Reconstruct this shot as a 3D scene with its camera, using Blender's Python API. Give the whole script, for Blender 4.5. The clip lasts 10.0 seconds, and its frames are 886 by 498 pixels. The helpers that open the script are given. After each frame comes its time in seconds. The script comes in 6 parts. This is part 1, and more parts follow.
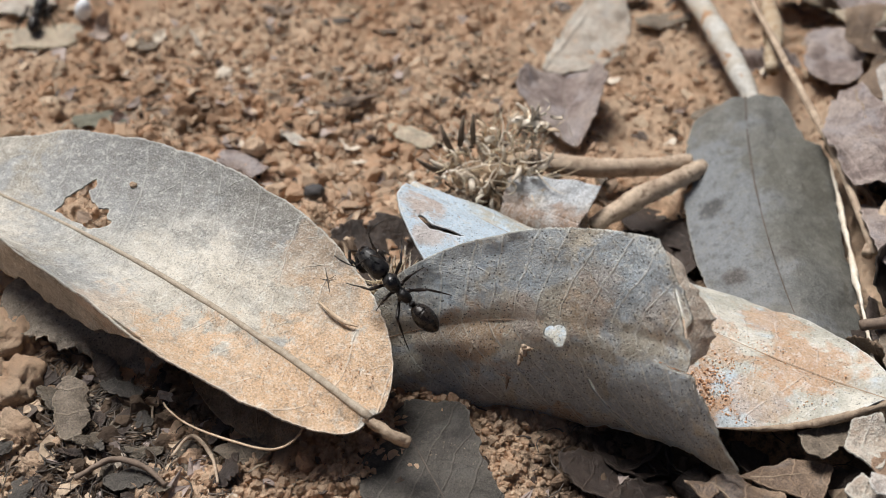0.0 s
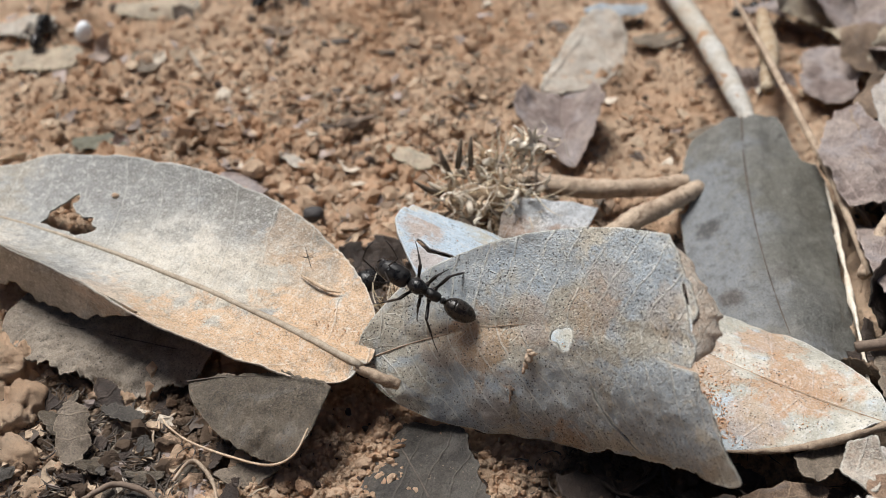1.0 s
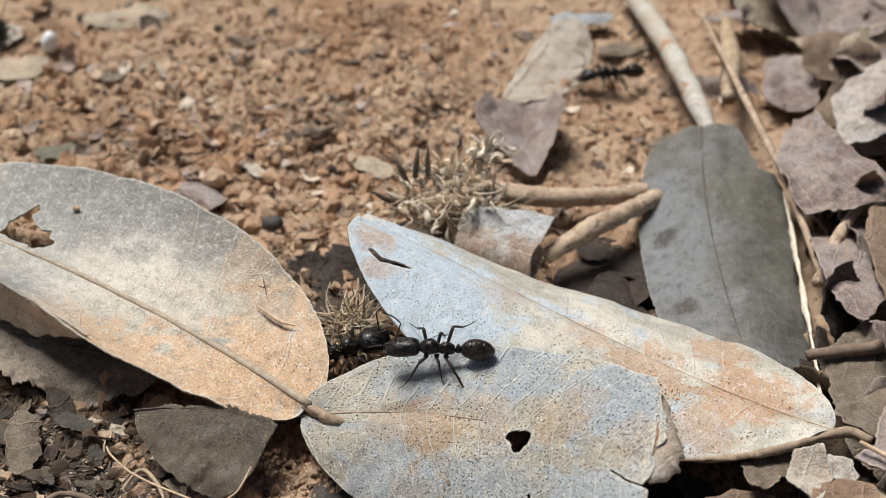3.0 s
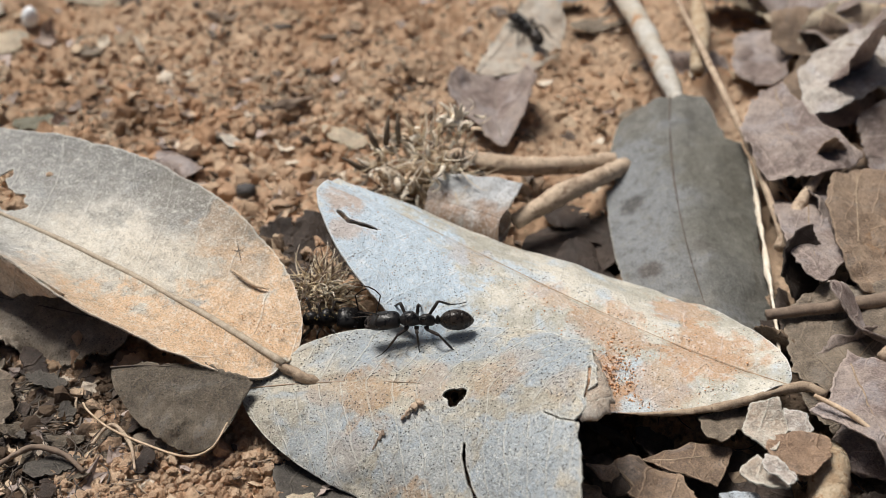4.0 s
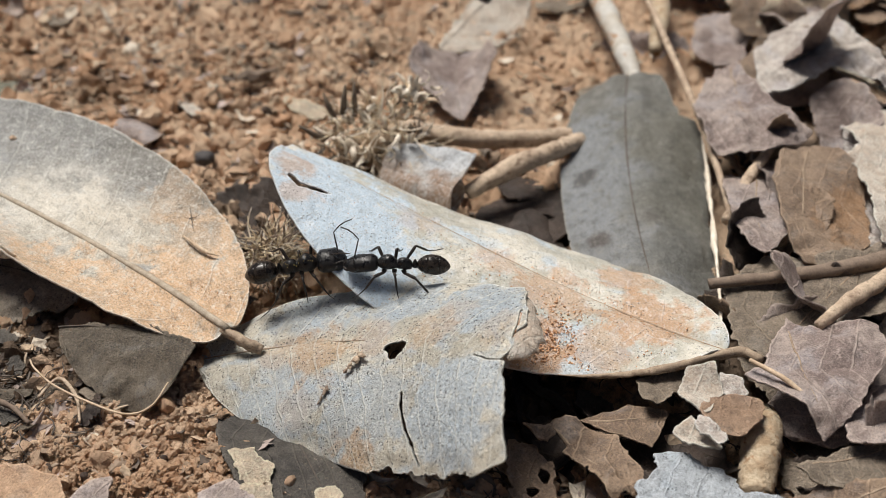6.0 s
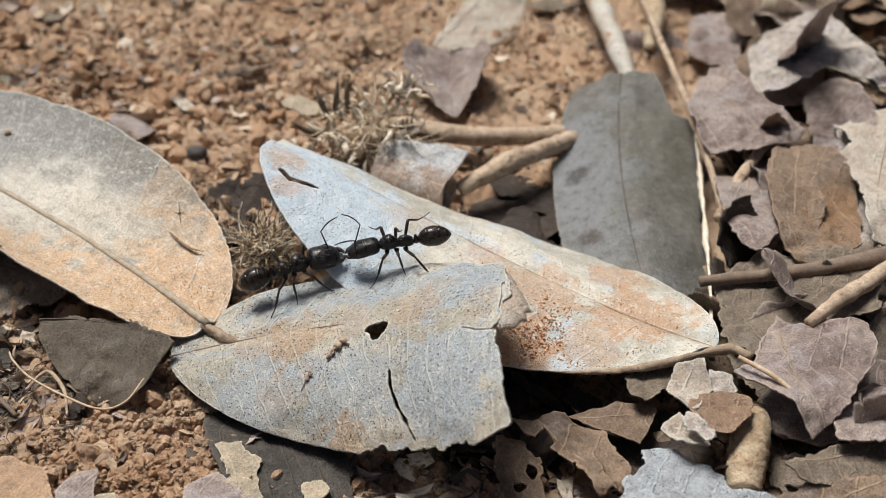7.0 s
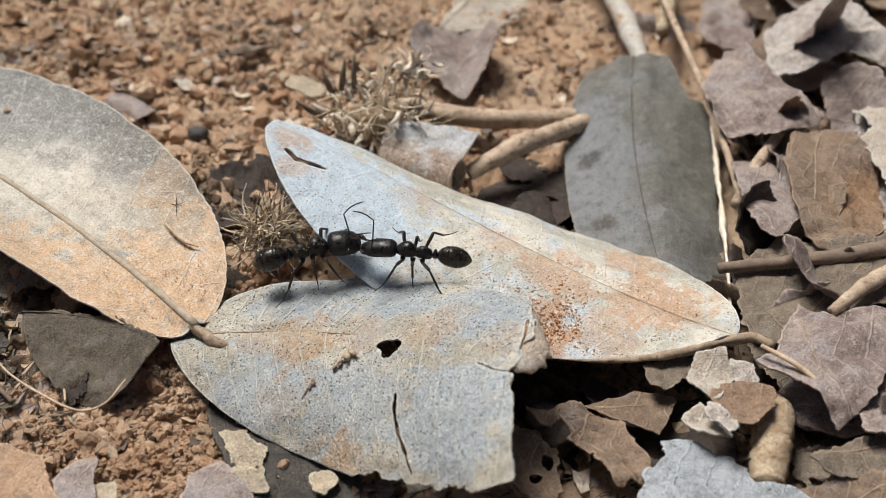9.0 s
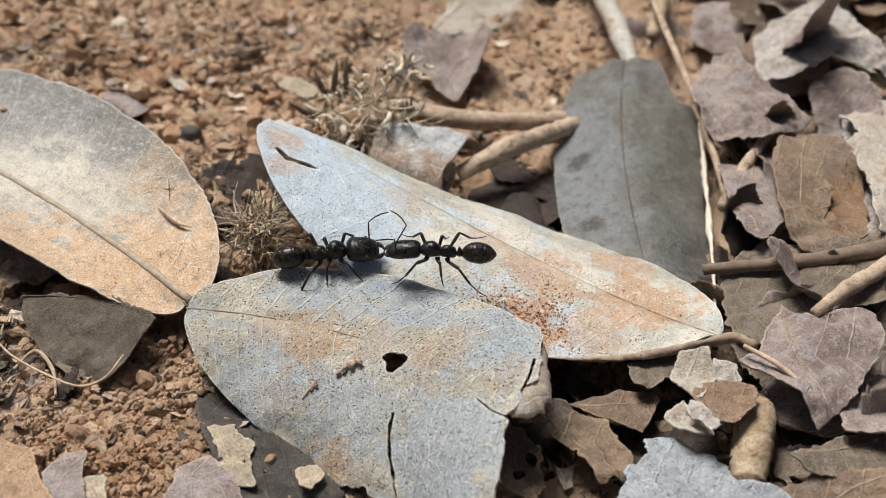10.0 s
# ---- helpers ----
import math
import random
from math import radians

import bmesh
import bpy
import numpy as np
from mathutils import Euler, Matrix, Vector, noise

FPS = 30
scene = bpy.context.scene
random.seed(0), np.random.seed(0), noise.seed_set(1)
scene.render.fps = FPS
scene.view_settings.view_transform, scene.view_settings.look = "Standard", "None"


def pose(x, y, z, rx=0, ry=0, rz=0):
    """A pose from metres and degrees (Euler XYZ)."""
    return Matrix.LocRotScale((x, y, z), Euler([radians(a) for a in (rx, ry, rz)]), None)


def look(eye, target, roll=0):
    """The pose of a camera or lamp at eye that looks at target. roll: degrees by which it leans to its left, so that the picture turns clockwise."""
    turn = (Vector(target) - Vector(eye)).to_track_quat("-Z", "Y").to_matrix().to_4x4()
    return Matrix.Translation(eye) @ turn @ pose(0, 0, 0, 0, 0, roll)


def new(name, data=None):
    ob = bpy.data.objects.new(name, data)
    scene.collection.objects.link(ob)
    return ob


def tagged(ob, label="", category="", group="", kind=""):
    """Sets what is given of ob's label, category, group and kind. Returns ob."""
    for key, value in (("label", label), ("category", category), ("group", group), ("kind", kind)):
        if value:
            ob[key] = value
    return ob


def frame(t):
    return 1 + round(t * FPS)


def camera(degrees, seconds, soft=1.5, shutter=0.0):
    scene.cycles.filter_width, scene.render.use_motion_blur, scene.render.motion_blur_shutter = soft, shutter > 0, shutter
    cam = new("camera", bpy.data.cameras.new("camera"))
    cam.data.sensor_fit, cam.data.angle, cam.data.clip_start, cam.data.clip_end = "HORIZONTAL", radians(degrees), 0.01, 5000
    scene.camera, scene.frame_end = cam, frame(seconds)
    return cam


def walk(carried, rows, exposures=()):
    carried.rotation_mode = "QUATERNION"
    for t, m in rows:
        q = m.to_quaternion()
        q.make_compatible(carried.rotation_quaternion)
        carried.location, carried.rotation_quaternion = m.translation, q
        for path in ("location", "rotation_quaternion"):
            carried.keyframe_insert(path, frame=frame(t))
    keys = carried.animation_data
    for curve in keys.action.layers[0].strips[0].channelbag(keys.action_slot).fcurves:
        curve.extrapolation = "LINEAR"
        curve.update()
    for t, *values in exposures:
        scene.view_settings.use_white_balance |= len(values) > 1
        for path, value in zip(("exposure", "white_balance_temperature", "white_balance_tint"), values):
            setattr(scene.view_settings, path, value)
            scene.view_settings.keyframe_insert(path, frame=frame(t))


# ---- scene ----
MM = 0.001
cam = camera(38.8, 10.0, soft=0.7)
METRES, EYE, TILT, LEAN, TURN = 0.035, 0.0865, -40.0, 0.0, 0.0
ROWS = [
    (0.0, 0.0, 0.0, 0.0, 0.0, 0.0, -0.0),
    (0.5, 0.0004, -0.0174, 0.0282, 0.05, 0.11, 0.18),
    (1.0, 0.0086, -0.0263, 0.0466, 0.05, 0.31, 0.24),
    (1.5, 0.048, -0.0284, 0.0548, -0.06, 0.45, 0.3),
    (2.0, 0.082, -0.03, 0.0557, 0.0, 0.5, 0.36),
    (3.5, 0.1774, -0.0417, 0.0251, -0.01, 0.76, 0.34),
    (4.0, 0.2188, -0.0954, -0.0648, -0.19, 0.75, 0.3),
    (4.5, 0.2281, -0.1164, -0.1292, -0.32, 0.64, 0.13),
    (5.0, 0.2817, -0.1554, -0.1526, -0.46, 0.65, 0.03),
    (6.5, 0.3623, -0.1367, -0.1824, -0.44, 0.97, -1.02),
    (7.0, 0.3796, -0.1373, -0.1935, -0.42, 1.04, -1.08),
    (7.5, 0.3866, -0.1289, -0.188, -0.34, 1.03, -1.11),
    (8.0, 0.3779, -0.1386, -0.1703, -0.25, 1.07, -1.17),
    (8.5, 0.3934, -0.1174, -0.1648, -0.51, 0.94, -1.31),
    (9.0, 0.3209, -0.026, -0.2176, -0.92, 0.73, -1.49),
    (9.5, 0.2695, -0.0755, -0.17, -1.11, 1.07, -1.67),
    (10.0, 0.3508, -0.0648, -0.2335, -0.96, 0.97, -1.95),
]
walk(cam, [(t, pose(0, 0, EYE, TILT, LEAN, TURN) @ pose(METRES * x, METRES * y, METRES * z, 90 + pitch, roll, yaw)) for t, x, y, z, yaw, pitch, roll in ROWS],
     exposures=[(0.0, -0.14, 6180, 10), (2.2, -0.12, 6150, 10), (3.3, -0.16, 6430, 10), (10.0, -0.15, 6420, 10)])
cam.data.dof.use_dof = True
cam.data.dof.focus_distance = 0.116
cam.data.dof.aperture_fstop = 35.0

# ---- world and light: bright overcast sky ----
world = bpy.data.worlds.new("sky")
scene.world = world
world.use_nodes = True
wn = world.node_tree
sky = wn.nodes.new("ShaderNodeTexSky")
sky.sky_type = "NISHITA"
sky.sun_disc = False
sky.sun_elevation = radians(64)
sky.sun_rotation = radians(-43)
sky.dust_density = 5.0
sky.air_density = 0.55
wn.links.new(sky.outputs[0], wn.nodes["Background"].inputs[0])
wn.nodes["Background"].inputs[1].default_value = 0.037
sun = new("sun", bpy.data.lights.new("sun", "SUN"))
sun.data.energy = 5.0
sun.data.angle = radians(24)
sun.data.color = (1.0, 0.945, 0.87)
sun.matrix_world = look((-0.30, 0.32, 0.90), (0, 0, 0))


# ---- small mathematics ----
def vnoise(x, y, seed=0):
    """Smooth value noise in 0..1 over arrays."""
    x, y = np.asarray(x, float), np.asarray(y, float)
    xi, yi = np.floor(x).astype(np.int64), np.floor(y).astype(np.int64)
    fx, fy = x - xi, y - yi
    fx, fy = fx * fx * (3 - 2 * fx), fy * fy * (3 - 2 * fy)

    def h(a, b):
        n = (a * 374761393 + b * 668265263 + seed * 1442695041) & 0x7FFFFFFF
        n = ((n ^ (n >> 13)) * 1274126177) & 0x7FFFFFFF
        return ((n ^ (n >> 16)) & 0xFFFFF) / 0xFFFFF

    return (h(xi, yi) * (1 - fx) + h(xi + 1, yi) * fx) * (1 - fy) + (h(xi, yi + 1) * (1 - fx) + h(xi + 1, yi + 1) * fx) * fy


def fbm(x, y, seed=0, octaves=4):
    total, amp, out = 0.0, 1.0, 0.0
    for k in range(octaves):
        out = out + amp * vnoise(np.asarray(x) * 2 ** k, np.asarray(y) * 2 ** k, seed + 17 * k)
        total += amp
        amp *= 0.5
    return out / total


def seg_dist(s, r, pts):
    """Distance of points to a polyline."""
    best = np.full(np.shape(s), 1e9)
    for (a, b), (c, d) in zip(pts[:-1], pts[1:]):
        k = np.clip(((s - a) * (c - a) + (r - b) * (d - b)) / ((c - a) ** 2 + (d - b) ** 2 + 1e-9), 0, 1)
        best = np.minimum(best, np.hypot(s - a - k * (c - a), r - b - k * (d - b)))
    return best


def inside(s, r, pts):
    """Signed distance to a polygon, positive outside."""
    dist = seg_dist(s, r, list(pts) + [pts[0]])
    odd = np.zeros(np.shape(s), bool)
    for (a, b), (c, d) in zip(pts, list(pts[1:]) + [pts[0]]):
        cross = ((b > r) != (d > r)) & (s < (c - a) * (r - b) / (d - b + 1e-12) + a)
        odd ^= cross
    return np.where(odd, -dist, dist)


def mmpose(q):
    return pose(q[0] * MM, q[1] * MM, q[2] * MM, *q[3:])


# ---- materials ----
class Nodes:
    def __init__(self, name):
        self.mat = bpy.data.materials.new(name)
        self.mat.use_nodes = True
        self.nt = self.mat.node_tree
        self.bsdf = self.nt.nodes["Principled BSDF"]

    def add(self, kind, ins=None, out=0, **props):
        n = self.nt.nodes.new("ShaderNode" + kind)
        for k, v in props.items():
            setattr(n, k, v)
        for k, v in (ins or {}).items():
            if isinstance(v, bpy.types.NodeSocket):
                self.nt.links.new(v, n.inputs[k])
            else:
                n.inputs[k].default_value = v
        return n.outputs[out]

    def math(self, op, a, b=0.0, c=0.0, clamp=False):
        return self.add("Math", {0: a, 1: b, 2: c}, operation=op, use_clamp=clamp)

    def mix(self, fac, a, b, mode="MIX"):
        a = a if isinstance(a, bpy.types.NodeSocket) else (*a, 1)
        b = b if isinstance(b, bpy.types.NodeSocket) else (*b, 1)
        n = self.nt.nodes.new("ShaderNodeMix")
        n.data_type, n.blend_type = "RGBA", mode
        for sock, v in ((n.inputs[0], fac), (n.inputs[6], a), (n.inputs[7], b)):
            if isinstance(v, bpy.types.NodeSocket):
                self.nt.links.new(v, sock)
            else:
                sock.default_value = v
        return n.outputs[2]

    def step(self, v, lo, hi, a=0.0, b=1.0):
        return self.add("MapRange", {0: v, 1: lo, 2: hi, 3: a, 4: b}, interpolation_type="SMOOTHSTEP")

    def noise(self, vec, scale, detail=4.0, rough=0.6, distort=0.0):
        return self.add("TexNoise", {"Vector": vec, "Scale": scale, "Detail": detail, "Roughness": rough, "Distortion": distort})

    def done(self, color, rough=0.6, bump=None, strength=0.5, dist=0.0001, spec=0.5, **more):
        for key, v in (("Base Color", color), ("Roughness", rough), ("Specular IOR Level", spec), *more.items()):
            if isinstance(v, bpy.types.NodeSocket):
                self.nt.links.new(v, self.bsdf.inputs[key])
            else:
                self.bsdf.inputs[key].default_value = (*v, 1) if isinstance(v, tuple) else v
        if bump is not None:
            n = self.nt.nodes.new("ShaderNodeBump")
            n.inputs["Strength"].default_value, n.inputs["Distance"].default_value = strength, dist
            self.nt.links.new(bump, n.inputs["Height"])
            self.nt.links.new(n.outputs[0], self.bsdf.inputs["Normal"])
        return self.mat

    def mm(self):
        """Object coordinates in millimetres."""
        c = self.add("TexCoord", out=3)
        return self.add("VectorMath", {0: c, 1: (1000, 1000, 1000)}, operation="MULTIPLY")


def leaf_material(name, pale, dull, cool, stain=(0.46, 0.25, 0.12), patches=(), cool_at=(), speck=0.5, vein=0.5, spacing=2.6, rough=0.5, seed=0.0, net=0.5, dirt=0.3, relief=0.00016, tints=(), pits=0.35, grain=0.4, margin=0.5, mottle=0.55, speck_at=0.44):
    """Dry leaf: two-scale mottling, side veins, net of fine veins, dark specks, earth stains at given places."""
    pale, dull, cool, stain = (tuple(f * c for c in k) for f, k in ((0.69, pale), (0.66, dull), (0.69, cool), (0.88, stain)))
    m = Nodes(name)
    att = m.add("Attribute", out=1, attribute_name="blade")
    vec = m.add("VectorMath", {0: att, 1: (seed * 31, seed * 17, 0)}, operation="ADD")
    sep = m.nt.nodes.new("ShaderNodeSeparateXYZ")
    m.nt.links.new(att, sep.inputs[0])
    s, r = sep.outputs[0], sep.outputs[1]
    big = m.noise(vec, 0.13, 5, 0.65)
    mid = m.noise(vec, 0.7, 6, 0.7)
    fine = m.noise(vec, 4.0, 4, 0.7)
    rag = m.noise(vec, 0.38, 6, 0.68, 0.4)
    color = m.mix(m.step(big, 0.38, 0.60), pale, dull)
    color = m.mix(m.math("MULTIPLY", m.step(m.noise(vec, 0.22, 4, 0.6, 0.6), 0.5, 0.68), 0.75), color, cool)
    for (ps, pr, rad, amount) in cool_at:
        d = m.add("VectorMath", {0: att, 1: (ps, pr, 0)}, out=1, operation="DISTANCE")
        k = m.math("ADD", m.math("DIVIDE", d, rad), m.math("MULTIPLY", m.math("SUBTRACT", rag, 0.5), 2.4))
        color = m.mix(m.math("MULTIPLY", m.step(k, 1.05, 0.55), amount), color, cool)
    for (ps, pr, rad, amount, tint) in tints:
        d = m.add("VectorMath", {0: att, 1: (ps, pr, 0)}, out=1, operation="DISTANCE")
        k = m.math("ADD", m.math("DIVIDE", d, rad), m.math("MULTIPLY", m.math("SUBTRACT", rag, 0.5), 2.0))
        color = m.mix(m.math("MULTIPLY", m.step(k, 1.15, 0.4), amount), color, tint)
    for (ps, pr, rad, amount) in patches:
        d = m.add("VectorMath", {0: att, 1: (ps, pr, 0)}, out=1, operation="DISTANCE")
        k = m.math("ADD", m.math("DIVIDE", d, rad), m.math("MULTIPLY", m.math("SUBTRACT", rag, 0.5), 3.0))
        color = m.mix(m.math("MULTIPLY", m.step(k, 1.05, 0.55), amount), color, stain)
    if dirt:
        grains = m.math("MULTIPLY", m.step(m.noise(vec, 2.6, 3, 0.75), 0.6, 0.68), m.step(m.noise(vec, 0.16, 3, 0.6, 0.3), 0.46, 0.62))
        color = m.mix(m.math("MULTIPLY", grains, dirt), color, tuple(0.7 * c for c in stain))
    dark, light = tuple(0.42 * c for c in dull), tuple(min(0.86, 1.5 * c) for c in pale)
    color = m.mix(m.math("MULTIPLY", m.step(mid, 0.48, 0.68), mottle), color, dark)
    color = m.mix(m.math("MULTIPLY", m.step(mid, 0.46, 0.32), 0.40), color, light)
    color = m.mix(m.math("MULTIPLY", m.step(fine, 0.54, 0.66), 0.38), color, dark)
    color = m.mix(m.math("MULTIPLY", m.step(m.noise(vec, 1.7, 4, 0.65), 0.53, 0.66), 0.35), color, light)
    sand = m.noise(vec, 5.0, 3, 0.6)
    color = m.mix(m.math("MULTIPLY", m.step(sand, 0.52, 0.64), grain), color, dark)
    color = m.mix(m.math("MULTIPLY", m.step(sand, 0.47, 0.36), 0.7 * grain), color, light)
    ar = m.math("ABSOLUTE", r)
    wob = m.math("MULTIPLY", m.math("SUBTRACT", m.noise(vec, 0.16, 3, 0.55), 0.5), 2.0)
    line = m.math("ADD", m.math("ADD", s, m.math("MULTIPLY", ar, -0.42)), wob)
    tri = m.math("PINGPONG", line, spacing / 2)
    ridge = m.step(tri, 0.13, 0.04)
    twin = m.math("PINGPONG", m.math("ADD", m.math("ADD", s, m.math("MULTIPLY", ar, 0.9)), m.math("MULTIPLY", wob, 2.2)), spacing * 0.4)
    ridge = m.math("MULTIPLY", ridge, m.step(m.noise(vec, 0.30, 3), 0.40 - 0.2 * vein, 0.60 - 0.25 * vein))
    ridge = m.math("MAXIMUM", ridge, m.math("MULTIPLY", m.step(twin, 0.09, 0.03), m.step(m.noise(vec, 0.5, 3), 0.48, 0.60)))
    warp = m.add("VectorMath", {0: vec, 1: m.add("TexNoise", {"Vector": vec, "Scale": 1.3, "Detail": 2.0}, out=1)}, operation="ADD")
    vor = m.add("TexVoronoi", {"Vector": warp, "Scale": 1.5, "Randomness": 1.0}, feature="DISTANCE_TO_EDGE")
    web = m.math("MULTIPLY", m.step(vor, 0.06, 0.015), m.step(m.noise(vec, 0.4, 3, 0.6), 0.40, 0.60))
    vor2 = m.add("TexVoronoi", {"Vector": warp, "Scale": 4.6, "Randomness": 1.0}, feature="DISTANCE_TO_EDGE")
    pore = m.step(vor2, 0.02, 0.16)
    dots = m.add("TexVoronoi", {"Vector": vec, "Scale": 3.0, "Randomness": 1.0})
    dotm = m.math("MULTIPLY", m.step(dots, 0.27, 0.17), m.step(m.noise(vec, 0.45, 4, 0.7), speck_at, speck_at + 0.1))
    blot = m.math("MULTIPLY", m.step(m.noise(vec, 0.9, 5, 0.75, 0.5), 0.66, 0.74), 0.55)
    color = m.mix(blot, color, tuple(0.3 * c for c in dull))
    color = m.mix(m.math("MULTIPLY", m.math("SUBTRACT", 1.0, pore), 0.03 + 0.10 * net), color, light)
    color = m.mix(m.math("MULTIPLY", ridge, 0.8 * vein), color, light)
    color = m.mix(m.math("MULTIPLY", web, 0.45 * net), color, light)
    color = m.mix(m.math("MULTIPLY", dotm, speck), color, (0.06, 0.058, 0.058))
    edge = m.add("Attribute", out=2, attribute_name="rim")
    edge = m.math("MULTIPLY", m.step(edge, 1.22, 1.06), m.step(edge, 0.4, 0.9))
    color = m.mix(m.math("MULTIPLY", edge, margin), color, light)
    height = m.math("ADD", m.math("MULTIPLY", ridge, vein), m.math("ADD", m.math("MULTIPLY", web, 0.2 * net), m.math("MULTIPLY", fine, 0.7)))
    height = m.math("ADD", height, m.math("ADD", m.math("MULTIPLY", mid, 1.3), m.math("ADD", m.math("MULTIPLY", pore, -pits), m.math("MULTIPLY", sand, 0.55 * grain))))
    height = m.math("SUBTRACT", height, m.math("MULTIPLY", dotm, 0.5 * speck))
    return m.done(color, m.step(mid, 0.3, 0.7, rough - 0.14, rough + 0.12), height, 1.0, relief, 0.5)


def plain_material(name, a, b, scale=0.6, rough=0.7, bump=0.6, dist=0.00015, c=None, streak=None, spec=0.3):
    """Two-tone mottled matter in object space; streak stretches it along an axis."""
    m = Nodes(name)
    vec = m.mm()
    if streak:
        vec = m.add("VectorMath", {0: vec, 1: streak}, operation="MULTIPLY")
    rnd = m.add("ObjectInfo", out=5)
    vec = m.add("VectorMath", {0: vec, 1: m.add("CombineXYZ", {0: m.math("MULTIPLY", rnd, 57.0), 1: 0.0, 2: m.math("MULTIPLY", rnd, 23.0)})}, operation="ADD")
    n1 = m.noise(vec, scale, 5, 0.65)
    n2 = m.noise(vec, scale * 6, 4, 0.7)
    color = m.mix(m.step(n1, 0.35, 0.65), a, b)
    if c:
        color = m.mix(m.step(m.noise(vec, scale * 1.7, 3, 0.6), 0.56, 0.68), color, c)
    color = m.mix(m.math("MULTIPLY", m.step(n2, 0.4, 0.75), 0.5), color, tuple(0.5 * k for k in b))
    return m.done(color, rough, m.math("ADD", n1, m.math("MULTIPLY", n2, 0.6)), bump, dist, spec)


def soil_material(name, island=False):
    m = Nodes(name)
    vec = m.mm()
    big = m.noise(vec, 0.035, 4, 0.6)
    mid = m.noise(vec, 0.35, 6, 0.7)
    fine = m.noise(vec, 3.4, 6, 0.8)
    color = m.mix(m.step(mid, 0.34, 0.66), (0.88, 0.60, 0.395), (0.62, 0.40, 0.255))
    color = m.mix(m.math("MULTIPLY", m.step(big, 0.36, 0.53), 0.8), color, (0.92, 0.70, 0.505))
    color = m.mix(m.math("MULTIPLY", m.step(m.noise(vec, 0.10, 5, 0.7), 0.54, 0.66), 0.5), color, (0.24, 0.165, 0.115))
    color = m.mix(m.math("MULTIPLY", m.step(m.noise(vec, 0.9, 4, 0.7), 0.62, 0.70), 0.4), color, (0.18, 0.125, 0.09))
    color = m.mix(m.math("MULTIPLY", m.step(m.noise(vec, 0.6, 5, 0.7, 0.4), 0.60, 0.72), 0.5), color, (0.74, 0.59, 0.44))
    if island:
        rnd = m.add("NewGeometry", out=8)
        color = m.mix(m.step(rnd, 0.50, 0.62, 0.0, 0.5), color, (0.64, 0.37, 0.22))
        color = m.mix(m.math("MULTIPLY", m.step(rnd, 0.0, 0.4, 1.0, 0.0), 0.35), color, (0.46, 0.29, 0.185))
        color = m.mix(m.step(rnd, 0.80, 0.95, 0.0, 0.55), color, (0.74, 0.59, 0.44))
        color = m.mix(m.step(rnd, 0.968, 0.972), color, (0.14, 0.11, 0.095))
    color = m.mix(m.math("MULTIPLY", m.step(fine, 0.45, 0.75), 0.35), color, (0.33, 0.20, 0.125))
    # dark patches: humus by the clods, shade painted under leaves and in hollows
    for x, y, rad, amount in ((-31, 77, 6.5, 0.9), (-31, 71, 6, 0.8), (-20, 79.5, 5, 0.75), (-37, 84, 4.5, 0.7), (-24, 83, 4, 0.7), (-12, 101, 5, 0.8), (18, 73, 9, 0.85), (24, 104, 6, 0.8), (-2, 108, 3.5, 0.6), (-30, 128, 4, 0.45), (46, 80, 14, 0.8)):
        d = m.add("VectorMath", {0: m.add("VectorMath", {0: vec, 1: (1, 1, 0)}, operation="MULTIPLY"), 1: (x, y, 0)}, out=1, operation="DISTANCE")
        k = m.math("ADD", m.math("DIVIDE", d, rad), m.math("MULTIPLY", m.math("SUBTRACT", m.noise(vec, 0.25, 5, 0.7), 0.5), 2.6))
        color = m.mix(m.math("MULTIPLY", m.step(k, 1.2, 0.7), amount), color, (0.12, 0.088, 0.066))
    h = m.math("ADD", m.math("MULTIPLY", mid, 0.8), fine)
    return m.done(color, 0.95, h, 1.0, 0.0005 if island else 0.0007, 0.08)


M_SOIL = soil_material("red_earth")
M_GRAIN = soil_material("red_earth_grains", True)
# tints paint the bright lit middle and the shading towards the upper edge
M_LEAF_A = leaf_material("leaf_dry_tan", (0.95, 0.885, 0.77), (0.50, 0.455, 0.375), (0.46, 0.49, 0.52), patches=((5, -3, 7.5, 0.9), (5, 3, 7, 0.9), (17.8, 6.5, 6, 0.85), (11, 4, 7, 0.8), (26, 7, 5, 0.4), (15, -9, 4, 0.35), (10, -6, 5, 0.45)), cool_at=((39, -6, 9, 0.8), (29, -9, 7, 0.75), (21, -9, 5, 0.6), (31, 3, 7, 0.6), (12, -11, 4, 0.5)), speck=0.35, vein=0.3, spacing=4.6, net=0.25, seed=1, stain=(0.76, 0.505, 0.295), pits=0.08, grain=0.35, margin=0.35, mottle=0.45, tints=((27, -3, 8, 0.7, (0.76, 0.71, 0.61)), (17, -2, 7, 0.55, (0.73, 0.655, 0.53)), (36, 0, 5, 0.6, (0.60, 0.575, 0.505)), (22, 3, 6, 0.6, (0.63, 0.585, 0.50)), (40, -4, 8, 0.6, (0.33, 0.33, 0.32)), (8, -9, 4, 0.6, (0.30, 0.27, 0.23)), (17, -12, 4, 0.7, (0.19, 0.175, 0.15)), (26, -12.5, 4, 0.7, (0.20, 0.195, 0.18)), (13, -11, 6, 0.8, (0.22, 0.195, 0.155)), (22, -12.5, 7, 0.9, (0.21, 0.20, 0.18)), (33, -11, 9, 0.9, (0.25, 0.25, 0.24)), (41, -8, 7, 0.8, (0.26, 0.26, 0.255)), (3.5, -6, 3, 0.4, (0.30, 0.27, 0.225))))
